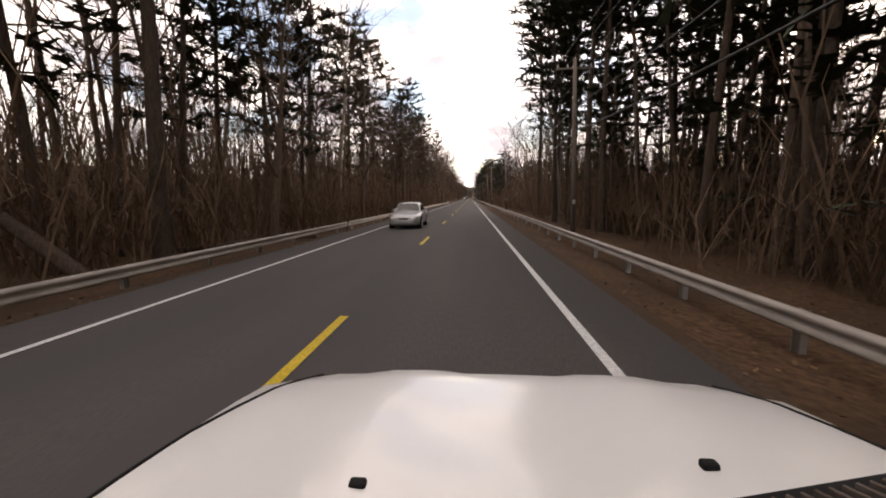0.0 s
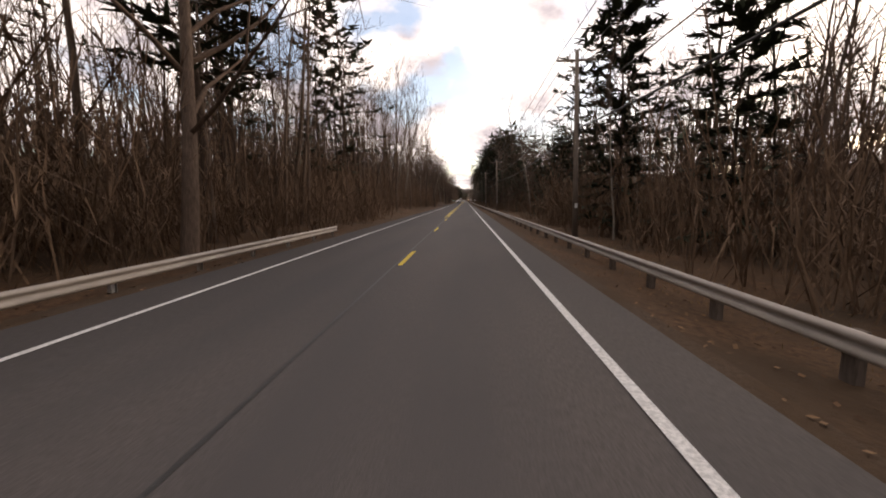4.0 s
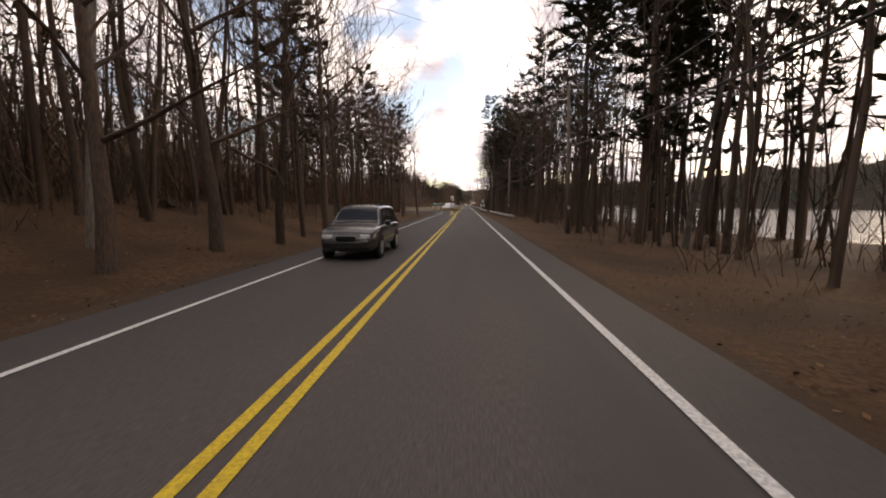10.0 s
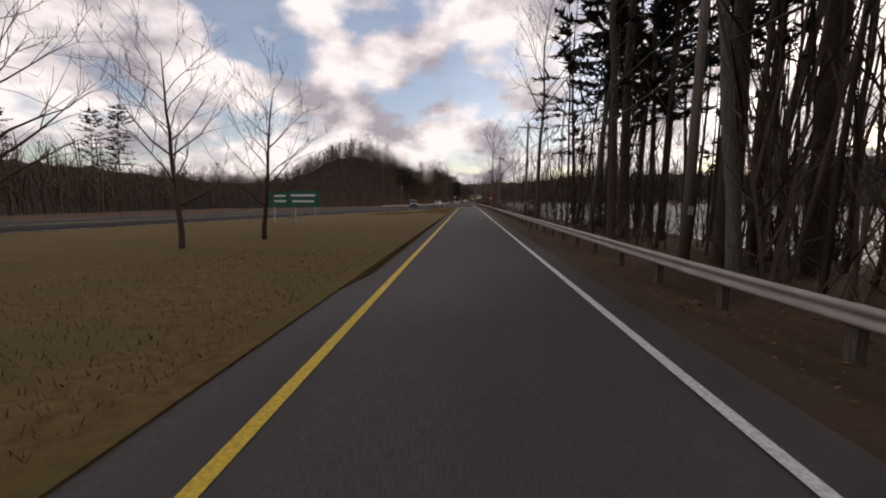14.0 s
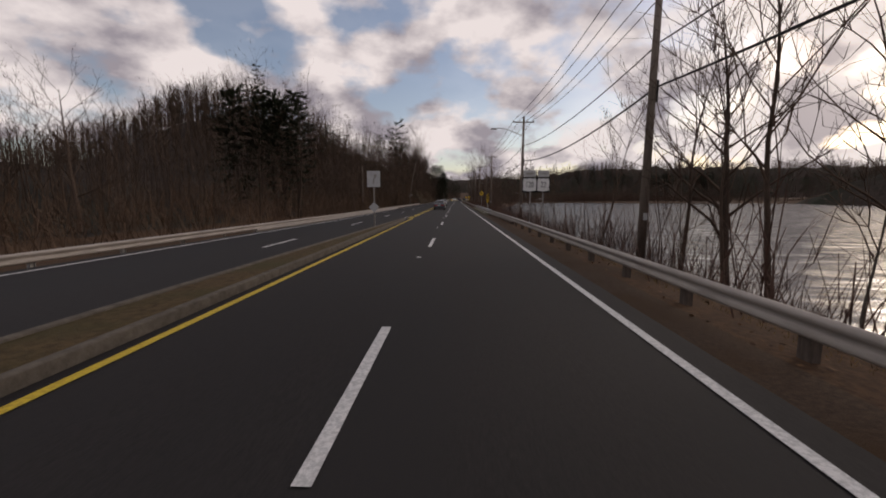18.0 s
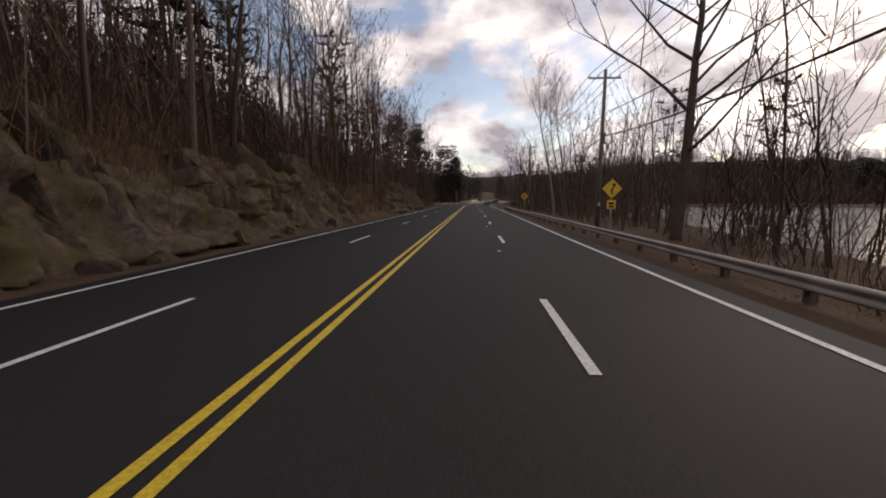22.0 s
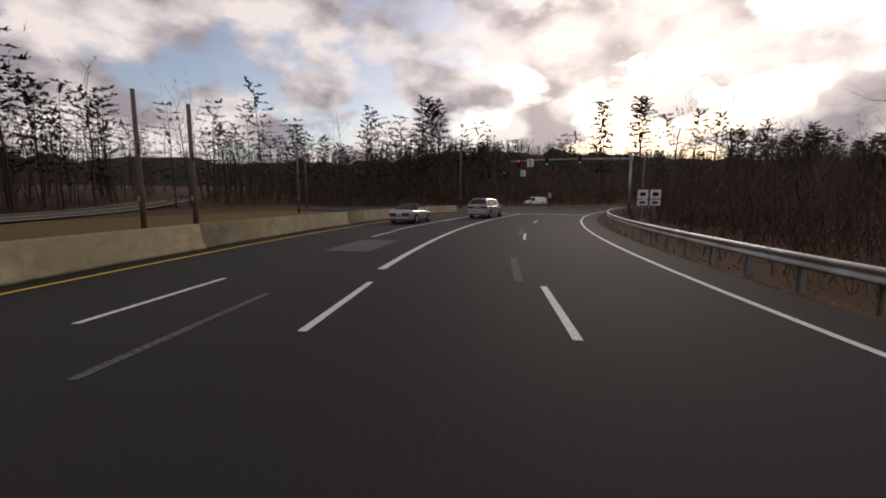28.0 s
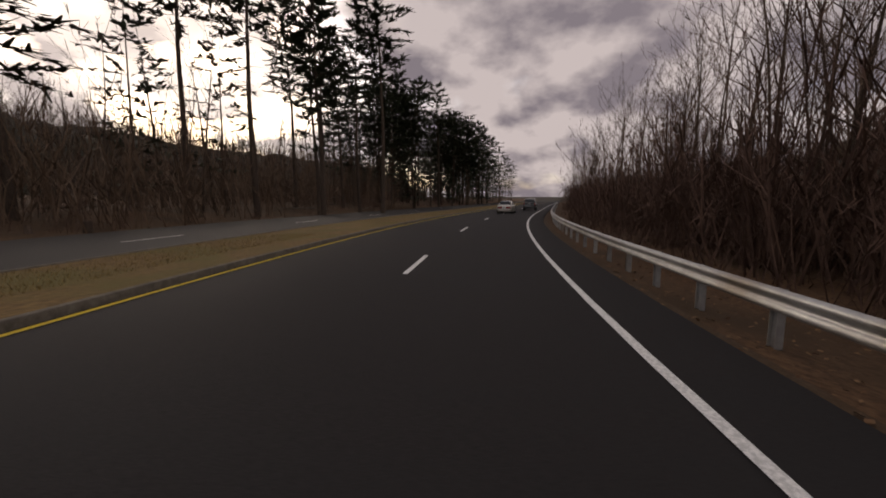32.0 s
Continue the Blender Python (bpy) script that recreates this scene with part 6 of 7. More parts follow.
    box(bm, 0, c["body"][0][0] + 0.0, fl + 0.2, c["body"][0][2] * 1.95, 0.18, 0.24, bevel=0.05)
    part("front_bumper", bm, coat if kind != "van" else M_SIGNBACK, root)
    bm = bmesh.new()
    box(bm, 0, c["body"][0][0] + 0.01, c["body"][1][1] - 0.14, c["body"][0][2] * 0.9, 0.06, 0.13, bevel=0.015)
    part("grille", bm, M_BLACK, root)
    zp = fl + {"minivan": 0.69, "suv": 0.62, "van": 0.62}.get(kind, 0.42)
    bm = bmesh.new()
    box(bm, 0, y1 - 0.03, zp + 0.06, 0.32, 0.03, 0.16, bevel=0.01)
    plate = part("number_plate", bm, M_PLATE, root)
    bm = bmesh.new()
    box(bm, 0, y1 - 0.048, zp + 0.05, 0.2, 0.006, 0.06)
    part("plate_bar", bm, P_DARK, plate)
    if kind == "minivan":
        for sx in (1, -1):
            for y_ in (1.05, 0.02, -1.1):
                bm = bmesh.new()
                box(bm, sx * 0.952, y_, 0.74, 0.012, 0.008, 0.5)
                part("door_seam", bm, M_BLACK, root)
            bm = bmesh.new()
            box(bm, sx * 0.944, -1.25, 1.0, 0.012, 1.9, 0.018)
            part("slide_rail", bm, M_BLACK, root)
            bm = bmesh.new()
            box(bm, sx * 0.957, 0.0, 0.6, 0.02, 2.1, 0.045, bevel=0.008)
            part("rub_strip", bm, coat, root)
            for y_ in (-0.12, 0.18):
                bm = bmesh.new()
                box(bm, sx * 0.95, y_, 0.97, 0.035, 0.16, 0.035, bevel=0.01)
                part("door_handle", bm, coat, root)
        bm = bmesh.new()
        box(bm, 0, -2.585, 0.86, 0.3, 0.05, 0.03, bevel=0.01)
        part("tailgate_handle", bm, M_BLACK, root)
        bm = bmesh.new()
        box(bm, 0, rr - 0.02, zr - 0.035, 1.1, 0.2, 0.04, bevel=0.018)
        part("spoiler", bm, coat, root)
    if rails:
        for sx in (1, -1):
            bm = bmesh.new()
            rod(bm, (sx * hr * 0.9, rf - 0.5, zr + 0.03), (sx * hr * 0.9, rr + 0.25, zr + 0.03), 0.025, 0.025, 8)
            part("roof_rail", bm, M_BLACK, root)
    return root


# the white car whose bonnet fills the foreground at the start
host = car("host", at(0.0, 0.52), P_WHITE, "white off-roader with a broad glossy bonnet", "car")
bm = bmesh.new()
nx, ny = 14, 10
grid = [[None] * (nx + 1) for _ in range(ny + 1)]
for j in range(ny + 1):
    f = j / ny
    y = 0.55 + (1.41 - 0.55) * f
    hw = np.interp(y, [0.55, 0.9, 1.25, 1.36, 1.41], [0.90, 0.87, 0.78, 0.68, 0.55])
    for i in range(nx + 1):
        x = (2 * i / nx - 1) * hw
        e = abs(2 * i / nx - 1)
        z = np.interp(y, [0.55, 0.75, 1.05, 1.38, 1.5], [1.18, 1.173, 1.153, 1.118, 1.04]) + 0.022 * (1 - e ** 2) - 0.012 * (e > 0.97) - 0.014 * (f > 0.97) + 0.012 * (0.30 < e < 0.62)
        grid[j][i] = bm.verts.new((x, y, z))
for j in range(ny):
    for i in range(nx):
        bm.faces.new((grid[j][i], grid[j][i + 1], grid[j + 1][i + 1], grid[j + 1][i]))
part("bonnet", bm, P_WHITE, host, "broad white bonnet panel", smooth=True)
bm = bmesh.new()
TURN = Euler((0, 0, 0.257))
box(bm, 0.57, 0.675, 1.2, 0.74, 0.17, 0.018, rot=TURN, bevel=0.006)
cowl = part("cowl_grille", bm, M_BLACK, host)
for i in range(22):
    bm = bmesh.new()
    c_ = TURN.to_matrix() @ Vector((-0.34 + i * 0.032, -0.005, 0))
    box(bm, 0.57 + c_.x, 0.675 + c_.y, 1.214, 0.009, 0.14, 0.012, rot=Euler((0, 0, 0.55)), bevel=0.002)
    part("louvre", bm, M_POST, cowl)
for x, y in ((-0.362, 0.694), (0.347, 0.799)):
    bm = bmesh.new()
    box(bm, x, y, 1.2, 0.034, 0.026, 0.022, bevel=0.007)
    part("washer_nozzle", bm, M_BLACK, host)

for sx in (1, -1):
    V, F = sweep([(sx * np.interp(y, [0.55, 0.9, 1.25, 1.36, 1.41], [0.902, 0.872, 0.782, 0.682, 0.55]), y, np.interp(y, [0.55, 0.75, 1.05, 1.38, 1.5], [1.168, 1.161, 1.141, 1.106, 1.03])) for y in np.linspace(0.55, 1.36, 12)], 0.006, 5)
    link("bonnet_seam", quads("bonnet_seam", V, F), M_BLACK, host)

car("sedan", at(24.5, -3.35, 0.0, 180), P_SILVER, "silver saloon car coming the other way", "car")
car("van", at(491, -6.6, 0, 34), P_WHITE, "white cargo van turning off at the junction", "van")
car("suv", at(364.3, -3.75, 0, 180), P_BLACK, "black off-roader in the oncoming lane", "car", rails=True)
car("suv", at(589.5, -12.6, 0, 190), P_DARK, "dark grey off-roader on the joining highway", "car")
car("sedan", at(597.2, -7.4, 0, -8), P_SILVER, "silver saloon car on the joining highway", "car")
car("sedan", at(630, -3.3, 0, -1), P_BEIGE, "pale saloon car ahead on the highway", "car")
car("sedan", at(702.5, -3.0, 0, 0), P_DARK, "dark blue-grey saloon car ahead by the lake", "car")
car("sedan", at(735, -3.42, 0, 0), P_SILVER, "silver saloon car further ahead by the lake", "car")
car("sedan", at(907, 1.1, 0, -2), P_DARK, "dark grey saloon car with red tail lights", "car")
car("sedan", at(919, -0.35, 0, -3), P_SILVER, "silver saloon car slowing before the bend", "car")
car("suv", at(936, 0.6, 0, -3), P_BLACK, "black off-roader entering the bend", "car")
car("minivan", at(1036.3, -6.75, 0, -3), P_SILVER, "silver people carrier waiting at the lights", "people carrier", rails=True)
car("convertible", at(1027.2, -10.2), P_SILVER, "silver convertible with a black soft top waiting at the lights", "car", roof=M_BLACK)
car("sedan", at(1075, -27, 0, 130), P_WHITE, "white saloon car turning across the junction", "car")
car("van", at(1094, -28.7, 0, 150), P_WHITE, "white cargo van facing the junction", "van")
car("sedan", at(1172, -1.6), P_BEIGE, "pale saloon car far round the bend", "car")
car("suv", at(1186, 0.2), P_BLACK, "black off-roader far round the bend", "car")
for x, y, kind, coat, lb in [(-2.6, 1005, "suv", P_WHITE, "white off-roader coming down the hill road"), (-0.6, 1021, "sedan", P_WHITE, "white saloon car coming down the hill road"), (2.2, 1045, "suv", P_BLACK, "black off-roader coming down the hill road")]:
    car(kind, pose(x, y, float(hill_z(y)) + 0.03, 0, 0, 173), coat, lb, "car")
# ---------------- road signs and traffic lights
def text(body, size, m, mat, parent, width=None):
    cu = bpy.data.curves.new("lettering", "FONT")
    cu.body, cu.size, cu.align_x, cu.align_y, cu.extrude = body, size, "CENTER", "CENTER", 0.002
    tmp = bpy.data.objects.new("tmp", cu)
    scene.collection.objects.link(tmp)
    me = bpy.data.meshes.new_from_object(tmp.evaluated_get(bpy.context.evaluated_depsgraph_get()))
    bpy.data.objects.remove(tmp)
    o = link("lettering", me, mat, parent)
    o.matrix_local = m
    if width:
        o.scale = (width, 1, 1)
    return o


FACE = pose(0, 0, 0, 90, 0, 0)


def plate(name, pts, mat, parent, y=0.0, t=0.004):
    """A flat plate with outline pts (x, z), facing -y."""
    bm = bmesh.new()
    a = [bm.verts.new((x, y - t, z)) for x, z in pts]
    b = [bm.verts.new((x, y + t, z)) for x, z in pts]
    bm.faces.new(a)
    bm.faces.new(b[::-1])
    for i in range(len(pts)):
        j = (i + 1) % len(pts)
        bm.faces.new((a[j], a[i], b[i], b[j]))
    bmesh.ops.recalc_face_normals(bm, faces=bm.faces)
    return part(name, bm, mat, parent)


def rect(cx, cz, w, h, r=0.03):
    out = []
    for qx, qz, a0 in ((1, 1, 0), (-1, 1, 90), (-1, -1, 180), (1, -1, 270)):
        for a in (0, 45, 90):
            out.append((cx + qx * (w / 2 - r) + r * math.cos(radians(a0 + a)), cz + qz * (h / 2 - r) + r * math.sin(radians(a0 + a))))
    return out


def diamond(cx, cz, d):
    return [(cx, cz - d), (cx + d, cz), (cx, cz + d), (cx - d, cz)]


def shield(cx, cz, w, h):
    return [(cx + w * a, cz + h * b) for a, b in ((-0.42, 0.5), (-0.2, 0.44), (0, 0.5), (0.2, 0.44), (0.42, 0.5), (0.5, 0.2), (0.47, -0.2), (0.5, -0.42), (0.2, -0.45), (0, -0.5), (-0.2, -0.45), (-0.5, -0.42), (-0.47, -0.2), (-0.5, 0.2))]


def sign(s, u, label, turn=0.0, h=2.4, posts=(0.0,), post=None, z=None, name="road_sign", category="road sign"):
    zg = float(height(s, u)) if z is None else z
    root = empty(name, at(s, u, zg, turn), label, category)
    for x in posts:
        bm = bmesh.new()
        box(bm, x, 0.03, h / 2 - 0.15, 0.06, 0.045, h + 0.3)
        part("post", bm, post or M_GALV, root)
    return root


def arrow(parent, cx, cz, sc, mat, y=-0.012, bend=0):
    """A keep-side arrow, bent by bend (-1 to the left, 1 to the right)."""
    pts = [(-0.06, -0.5), (0.06, -0.5), (0.06, -0.05), (0.06 + 0.16 * bend, 0.15), (0.06 + 0.16 * bend, 0.25), (0.17 + 0.16 * bend, 0.25), (0.16 * bend, 0.5), (-0.17 + 0.16 * bend, 0.25), (-0.06 + 0.16 * bend, 0.25), (-0.06 + 0.16 * bend, 0.15), (-0.06, -0.05)]
    return plate("arrow", [(cx + sc * x, cz + sc * q) for x, q in pts], mat, parent, y)


def bars(parent, cx, cz, w, rows_, mat, y=-0.012, gap=0.11, h=0.05):
    for i in range(rows_):
        plate("text_bar", rect(cx, cz - i * gap, w * (1 - 0.12 * (i % 2)), h, 0.005), mat, parent, y, 0.003)


# small white regulatory sign in the pines
r = sign(341, 5.3, "small white regulatory sign on a steel post", h=2.9)
p_ = plate("panel", rect(0, 2.5, 0.6, 0.75), M_SIGNWHITE, r)
bars(p_, 0, 2.7, 0.4, 3, M_BLACK, gap=0.15, h=0.08)
# keep right at the head of the junction island
r = sign(455, -3.9, "white median arrow sign with a black arrow on the island", h=3.0, z=0.0)
p_ = plate("panel", rect(0, 2.55, 0.75, 0.9), M_SIGNWHITE, r)
arrow(p_, 0.05, 2.55, 0.7, M_BLACK, bend=1)
plate("island_mark", rect(-0.2, 2.35, 0.12, 0.35), M_BLACK, p_, -0.012)
r.scale = (1, 1, 1.28)
# white route-sign cluster among the pines
r = sign(484, 5.1, "cluster of small white route signs on steel posts", h=3.3, posts=(-0.5, 0.5))
for cx, cz, w, hh in ((0.05, 3.35, 0.6, 0.55), (0.05, 2.85, 0.6, 0.4), (-0.42, 1.95, 0.62, 0.5), (0.4, 1.95, 0.62, 0.5), (-0.42, 1.5, 0.56, 0.36), (0.4, 1.5, 0.56, 0.36)):
    p_ = plate("panel", rect(cx, cz, w, hh), M_SIGNWHITE, r)
    bars(p_, cx, cz, w * 0.55, 1, M_BLACK, h=hh * 0.42)
# two dark green direction signs on the long island
for ds, du in ((0, 0), (2.5, 3.4)):
    r = sign(524 + ds, -11.5 - ds, "green direction sign with two posts on the grass island", h=2.2, posts=(-0.8, 0.8), z=0.05)
    p_ = plate("panel", rect(0, 1.75, 2.4, 1.1), M_SIGNGREEN, r)
    bars(p_, 0, 2.0, 1.7, 2, M_SIGNWHITE, gap=0.4, h=0.14)
# yield
r = sign(586.5, 5.0, "red and white yield sign beside the lake", h=2.6)
tri = lambda d, cz: [(0, cz - d), (d * 0.93, cz + d * 0.55), (-d * 0.93, cz + d * 0.55)]
plate("panel", tri(0.52, 2.45), M_SIGNRED, r)
plate("inner_triangle", tri(0.27, 2.46), M_SIGNWHITE, r, -0.01)
# keep right on the kerbed median
r = sign(661, -5.15, "weathered white median arrow sign on the median", h=3.2, z=0.1)
p_ = plate("panel", rect(0, 2.75, 0.75, 0.9), M_SIGNBACK, r)
arrow(p_, 0.0, 2.75, 0.6, M_GALV, bend=1)
plate("object_marker", diamond(0, 1.15, 0.3), M_SIGNBACK, r, -0.03)
# route 120 and 22
r = sign(665, 4.9, "white route shields with plain header plates on two posts", h=3.2, posts=(-0.42, 0.42))
for cx, num in ((-0.48, "120"), (0.42, "22")):
    w = 0.95 if num == "120" else 0.85
    b_ = plate("backing", rect(cx, 2.62, w + 0.02, 0.85), M_BLACK, r)
    q_ = plate("shield", shield(cx, 2.62, w * 0.94, 0.76), M_SIGNWHITE, r, -0.012)
    text(num, 0.44, Matrix.Translation((cx, -0.022, 2.62)) @ FACE, M_BLACK, q_, 0.85)
    h_ = plate("header", rect(cx, 3.25, w * 0.85, 0.36), M_SIGNBACK, r)
    bars(h_, cx, 3.25, w * 0.5, 1, M_GALV, h=0.12)
r.scale = (1, 1, 1.17)
# striped bridge marker
r = sign(686.5, 3.35, "black and yellow striped marker at the bridge rail", h=2.3, z=-0.3)
p_ = plate("panel", rect(0, 2.0, 0.32, 1.0, 0.02), M_BLACK, r)
for i in range(4):
    z0 = 1.55 + i * 0.25
    plate("stripe", [(-0.155, z0), (0.155, z0 + 0.16), (0.155, z0 + 0.28), (-0.155, z0 + 0.12)], M_SIGNYEL, p_, -0.01, 0.003)


def warning(s, u, label, mark, plaque=False, h=2.6, turn=0.0):
    q = sign(s, u, label, turn, h=h, post=M_GALV)
    plate("border", diamond(0, h - 0.35, 0.56), M_BLACK, q)
    f_ = plate("panel", diamond(0, h - 0.35, 0.53), M_SIGNYEL, q, -0.006)
    if mark == "signal":
        g_ = plate("signal_symbol", rect(0, h - 0.35, 0.2, 0.5), M_BLACK, f_, -0.016)
        for i, m_ in enumerate((M_SIGNRED, M_SIGNYEL, M_SIGNGREEN)):
            plate("lens_symbol", [(0.055 * math.cos(a * 0.524), h - 0.2 - 0.15 * i + 0.055 * math.sin(a * 0.524)) for a in range(12)], m_, g_, -0.024, 0.003)
    elif mark == "curve":
        arrow(f_, 0.0, h - 0.35, 0.62, M_BLACK, -0.016, 1)
    else:
        plate("truck_symbol", [(-0.26, h - 0.5), (0.26, h - 0.5), (0.26, h - 0.3), (0.14, h - 0.2), (0.08, h - 0.2), (0.08, h - 0.12), (-0.26, h - 0.12)], M_BLACK, f_, -0.016)
    if plaque:
        pl = plate("plaque", rect(0, h - 1.2, 0.46, 0.46), M_SIGNYEL, q)
        bars(pl, 0, h - 1.14, 0.3, 2, M_BLACK, gap=0.16, h=0.1)
    return q


warning(730, 5.4, "yellow diamond warning sign beside the lake", "merge", h=3.6)
warning(805, 5.0, "yellow curve warning sign with a square plaque", "curve", True, h=3.1)
warning(840, 4.8, "yellow signal ahead warning sign with a traffic light symbol", "signal", h=2.9)
# pale board seen from its back by the woods
r = sign(776, -16, "pale board on a thin post at the wood's edge", h=3.2)
plate("panel", rect(0, 3.0, 1.5, 0.32), M_SIGNBACK, r)
plate("panel", rect(-0.15, 2.55, 1.0, 0.3), M_SIGNBACK, r)
# traffic island sign before the bend
r = sign(922, -6.4, "dark median arrow sign on the traffic island", h=2.4, z=0.0)
p_ = plate("panel", rect(0, 2.1, 0.6, 0.75), M_BLACK, r)
arrow(p_, 0, 2.1, 0.5, M_SIGNWHITE, bend=1)
plate("marker_panel", rect(0, 0.9, 0.9, 0.7), M_SIGNYEL, r)
# green sign past the rail
r = sign(984.5, 6.3, "dark green town direction sign beyond the guard rail", h=3.4, posts=(-0.9, 0.9))
p_ = plate("panel", rect(0, 3.35, 2.7, 0.6), M_SIGNGREEN, r)
arrow(p_, -0.65, 3.35, 0.34, M_SIGNWHITE, -0.012, -1)
bars(p_, 0.25, 3.35, 1.0, 1, M_SIGNWHITE, h=0.2)
p_ = plate("panel", rect(0, 2.72, 2.7, 0.6), M_SIGNGREEN, r)
text("WHITE PLAINS", 0.34, Matrix.Translation((-0.12, -0.012, 2.72)) @ FACE, M_SIGNWHITE, p_, 0.85)
plate("border", rect(0, 3.03, 2.7, 0.025, 0.005), M_SIGNWHITE, r, -0.008)
r.scale = (0.82, 0.82, 0.9)

# backs of signs by the hill road
r = sign(982, -20.8, "grey back of a wide sign on two posts", h=2.2, posts=(-0.5, 0.5))
plate("panel", rect(0, 1.9, 1.5, 0.7), M_SIGNBACK, r)
# white route signs 
r = sign(1035, 6.8, "paired white route signs with arrows on two posts", h=2.9, posts=(-0.45, 0.45))
for cx in (-0.45, 0.45):
    for cz, hh in ((2.55, 0.7), (1.9, 0.45)):
        p_ = plate("panel", rect(cx, cz, 0.75, hh), M_SIGNWHITE, r)
        bars(p_, cx, cz, 0.42, 1, M_BLACK, h=hh * 0.4)
# keep right in the bend, and the south route sign
r = sign(1070.0, -10.4, "white median arrow sign on a dark post at the median's tip", h=2.6, z=0.05, post=M_BLACK)
p_ = plate("panel", rect(0, 2.25, 0.5, 0.8), M_SIGNWHITE, r)
arrow(p_, 0.02, 2.25, 0.65, M_BLACK, bend=1)
plate("island_mark", rect(-0.14, 2.1, 0.1, 0.35), M_BLACK, p_, -0.012)
r = sign(1073.0, 4.3, "white route sign with a header on a wooden post", h=2.2, z=-0.5, post=M_POST)
h_ = plate("header", rect(0, 2.55, 0.62, 0.27), M_SIGNWHITE, r)
text("SOUTH", 0.17, Matrix.Translation((0, -0.012, 2.55)) @ FACE, M_BLACK, h_, 0.9)
b_ = plate("backing", rect(0, 2.1, 0.62, 0.6), M_BLACK, r)
q_ = plate("shield", shield(0, 2.1, 0.58, 0.54), M_SIGNWHITE, r, -0.012)
text("22", 0.36, Matrix.Translation((0, -0.022, 2.1)) @ FACE, M_BLACK, q_, 0.85)

L_GREEN = lamp_material("green_signal_lamp", (0.05, 0.8, 0.5), 0.9)
L_RED = lamp_material("red_signal_lamp", (0.9, 0.04, 0.02), 2.0)


def signal(parent, x, z, lit, y=0.0):
    """A three-lamp head hanging at x, z of its carrier."""
    bm = bmesh.new()
    box(bm, x, y, z, 0.34, 0.24, 1.05, bevel=0.03)
    head = part("signal_head", bm, M_BLACK, parent)
    for i in range(3):
        bm = bmesh.new()
        rod(bm, (x, y - 0.13, z + 0.33 - 0.33 * i), (x, y - 0.15, z + 0.33 - 0.33 * i), 0.11, 0.11, 16)
        on = (lit == "green" and i == 2) or (lit == "red" and i == 0)
        part("lens", bm, (L_GREEN if lit == "green" else L_RED) if on else M_RUBBER, head)
        bm = bmesh.new()
        bmesh.ops.create_cone(bm, cap_ends=False, segments=16, radius1=0.135, radius2=0.135, depth=0.2, matrix=Matrix.Translation((x, y - 0.22, z + 0.33 - 0.33 * i)) @ pose(0, 0, 0, 90, 0, 0))
        bmesh.ops.delete(bm, geom=[f for f in bm.faces if f.calc_center_median().z < z + 0.33 - 0.33 * i - 0.07], context="FACES")
        part("visor", bm, M_BLACK, head)
    return head


mast = empty("signal_mast", at(1056.5, 4.9, -0.4, 0), "steel signal mast with a long arm over the road", "traffic light")
bm = bmesh.new()
rod(bm, (0, 0, -0.3), (0, 0, 7.9), 0.19, 0.13, 14)
part("mast_pole", bm, M_GALV, mast, smooth=True)
V, F = sweep([(0 - 16.0 * f, 0, 7.1 + 0.55 * math.sin(f * 1.5) - 0.15 * f) for f in np.linspace(0, 1, 14)], 0.085, 8)
link("mast_arm", quads("mast_arm", V, F), M_GALV, mast, smooth=True)
bm = bmesh.new()
box(bm, 0, 0, 7.1, 0.42, 0.42, 0.5, bevel=0.04)
part("arm_clamp", bm, M_GALV, mast)
signal(mast, -6.2, 7.2, "green", -0.2)
signal(mast, -10.6, 7.2, "green", -0.2)
signal(mast, -14.6, 7.1, "red", -0.2)
p_ = plate("lane_sign", rect(-13.0, 7.15, 0.95, 1.1), M_SIGNWHITE, mast, -0.15)
arrow(p_, -13.0, 7.2, 0.8, M_BLACK, -0.165, -1)
text("ONLY", 0.24, Matrix.Translation((-13.0, -0.165, 6.76)) @ FACE, M_BLACK, p_, 0.9)
span = empty("span_wire_signal", at(1066, -12, 0, 0), "signal heads hanging from a wire across the junction", "traffic light")
V, F = sweep([(9 - 34 * f, 0, 7.4 - 0.9 * math.sin(math.pi * f)) for f in np.linspace(0, 1, 16)], 0.02, 5)
link("span_wire", quads("span_wire", V, F), M_WIRE, span)
for x, lit in ((-9.5, "off"), (-8.0, "off"), (-5.0, "red")):
    signal(span, x, 5.9, lit)
    bm = bmesh.new()
    rod(bm, (x, 0, 6.4), (x, 0, 6.75), 0.02, 0.02, 6)
    part("hanger", bm, M_WIRE, span)
p_ = plate("lane_sign", rect(-1.5, 6.0, 0.9, 1.05), M_SIGNWHITE, span)
arrow(p_, -1.5, 6.0, 0.8, M_BLACK, -0.015, -1)
# poles at the bend
for s_, u_, h_, ln in ((1064.5, 5.4, 8.2, 0.4), (975, 6.4, 11.5, -2.0), (1063, -24, 10.5, 0.5)):
    pole(s_, u_, h_, ln, cross=False, label="plain weathered wooden pole at the bend")
for s_, u_, h_ in ((985, -34, 6.5), (990, -36.5, 6.0), (1000, -43.5, 7.0), (1019.5, -20.8, 7.3), (1018.5, -23.3, 8.0), (1004.5, -22, 14.0), (1040, -33, 8.0), (1052, -48, 9.5)):
    pole(s_, u_, h_, 0.3, cross=h_ > 9.2, label="thin weathered utility pole by the hill road")
for s_, u_, h_ in ((715.5, -18.4, 8.5), (655, -26, 8.5), (240, -12.5, 8.0)):
    pole(s_, u_, h_, 0.5, cross=False, label="pale weathered pole at the wood's edge")
a = at(893, 8.0, 10.0).translation
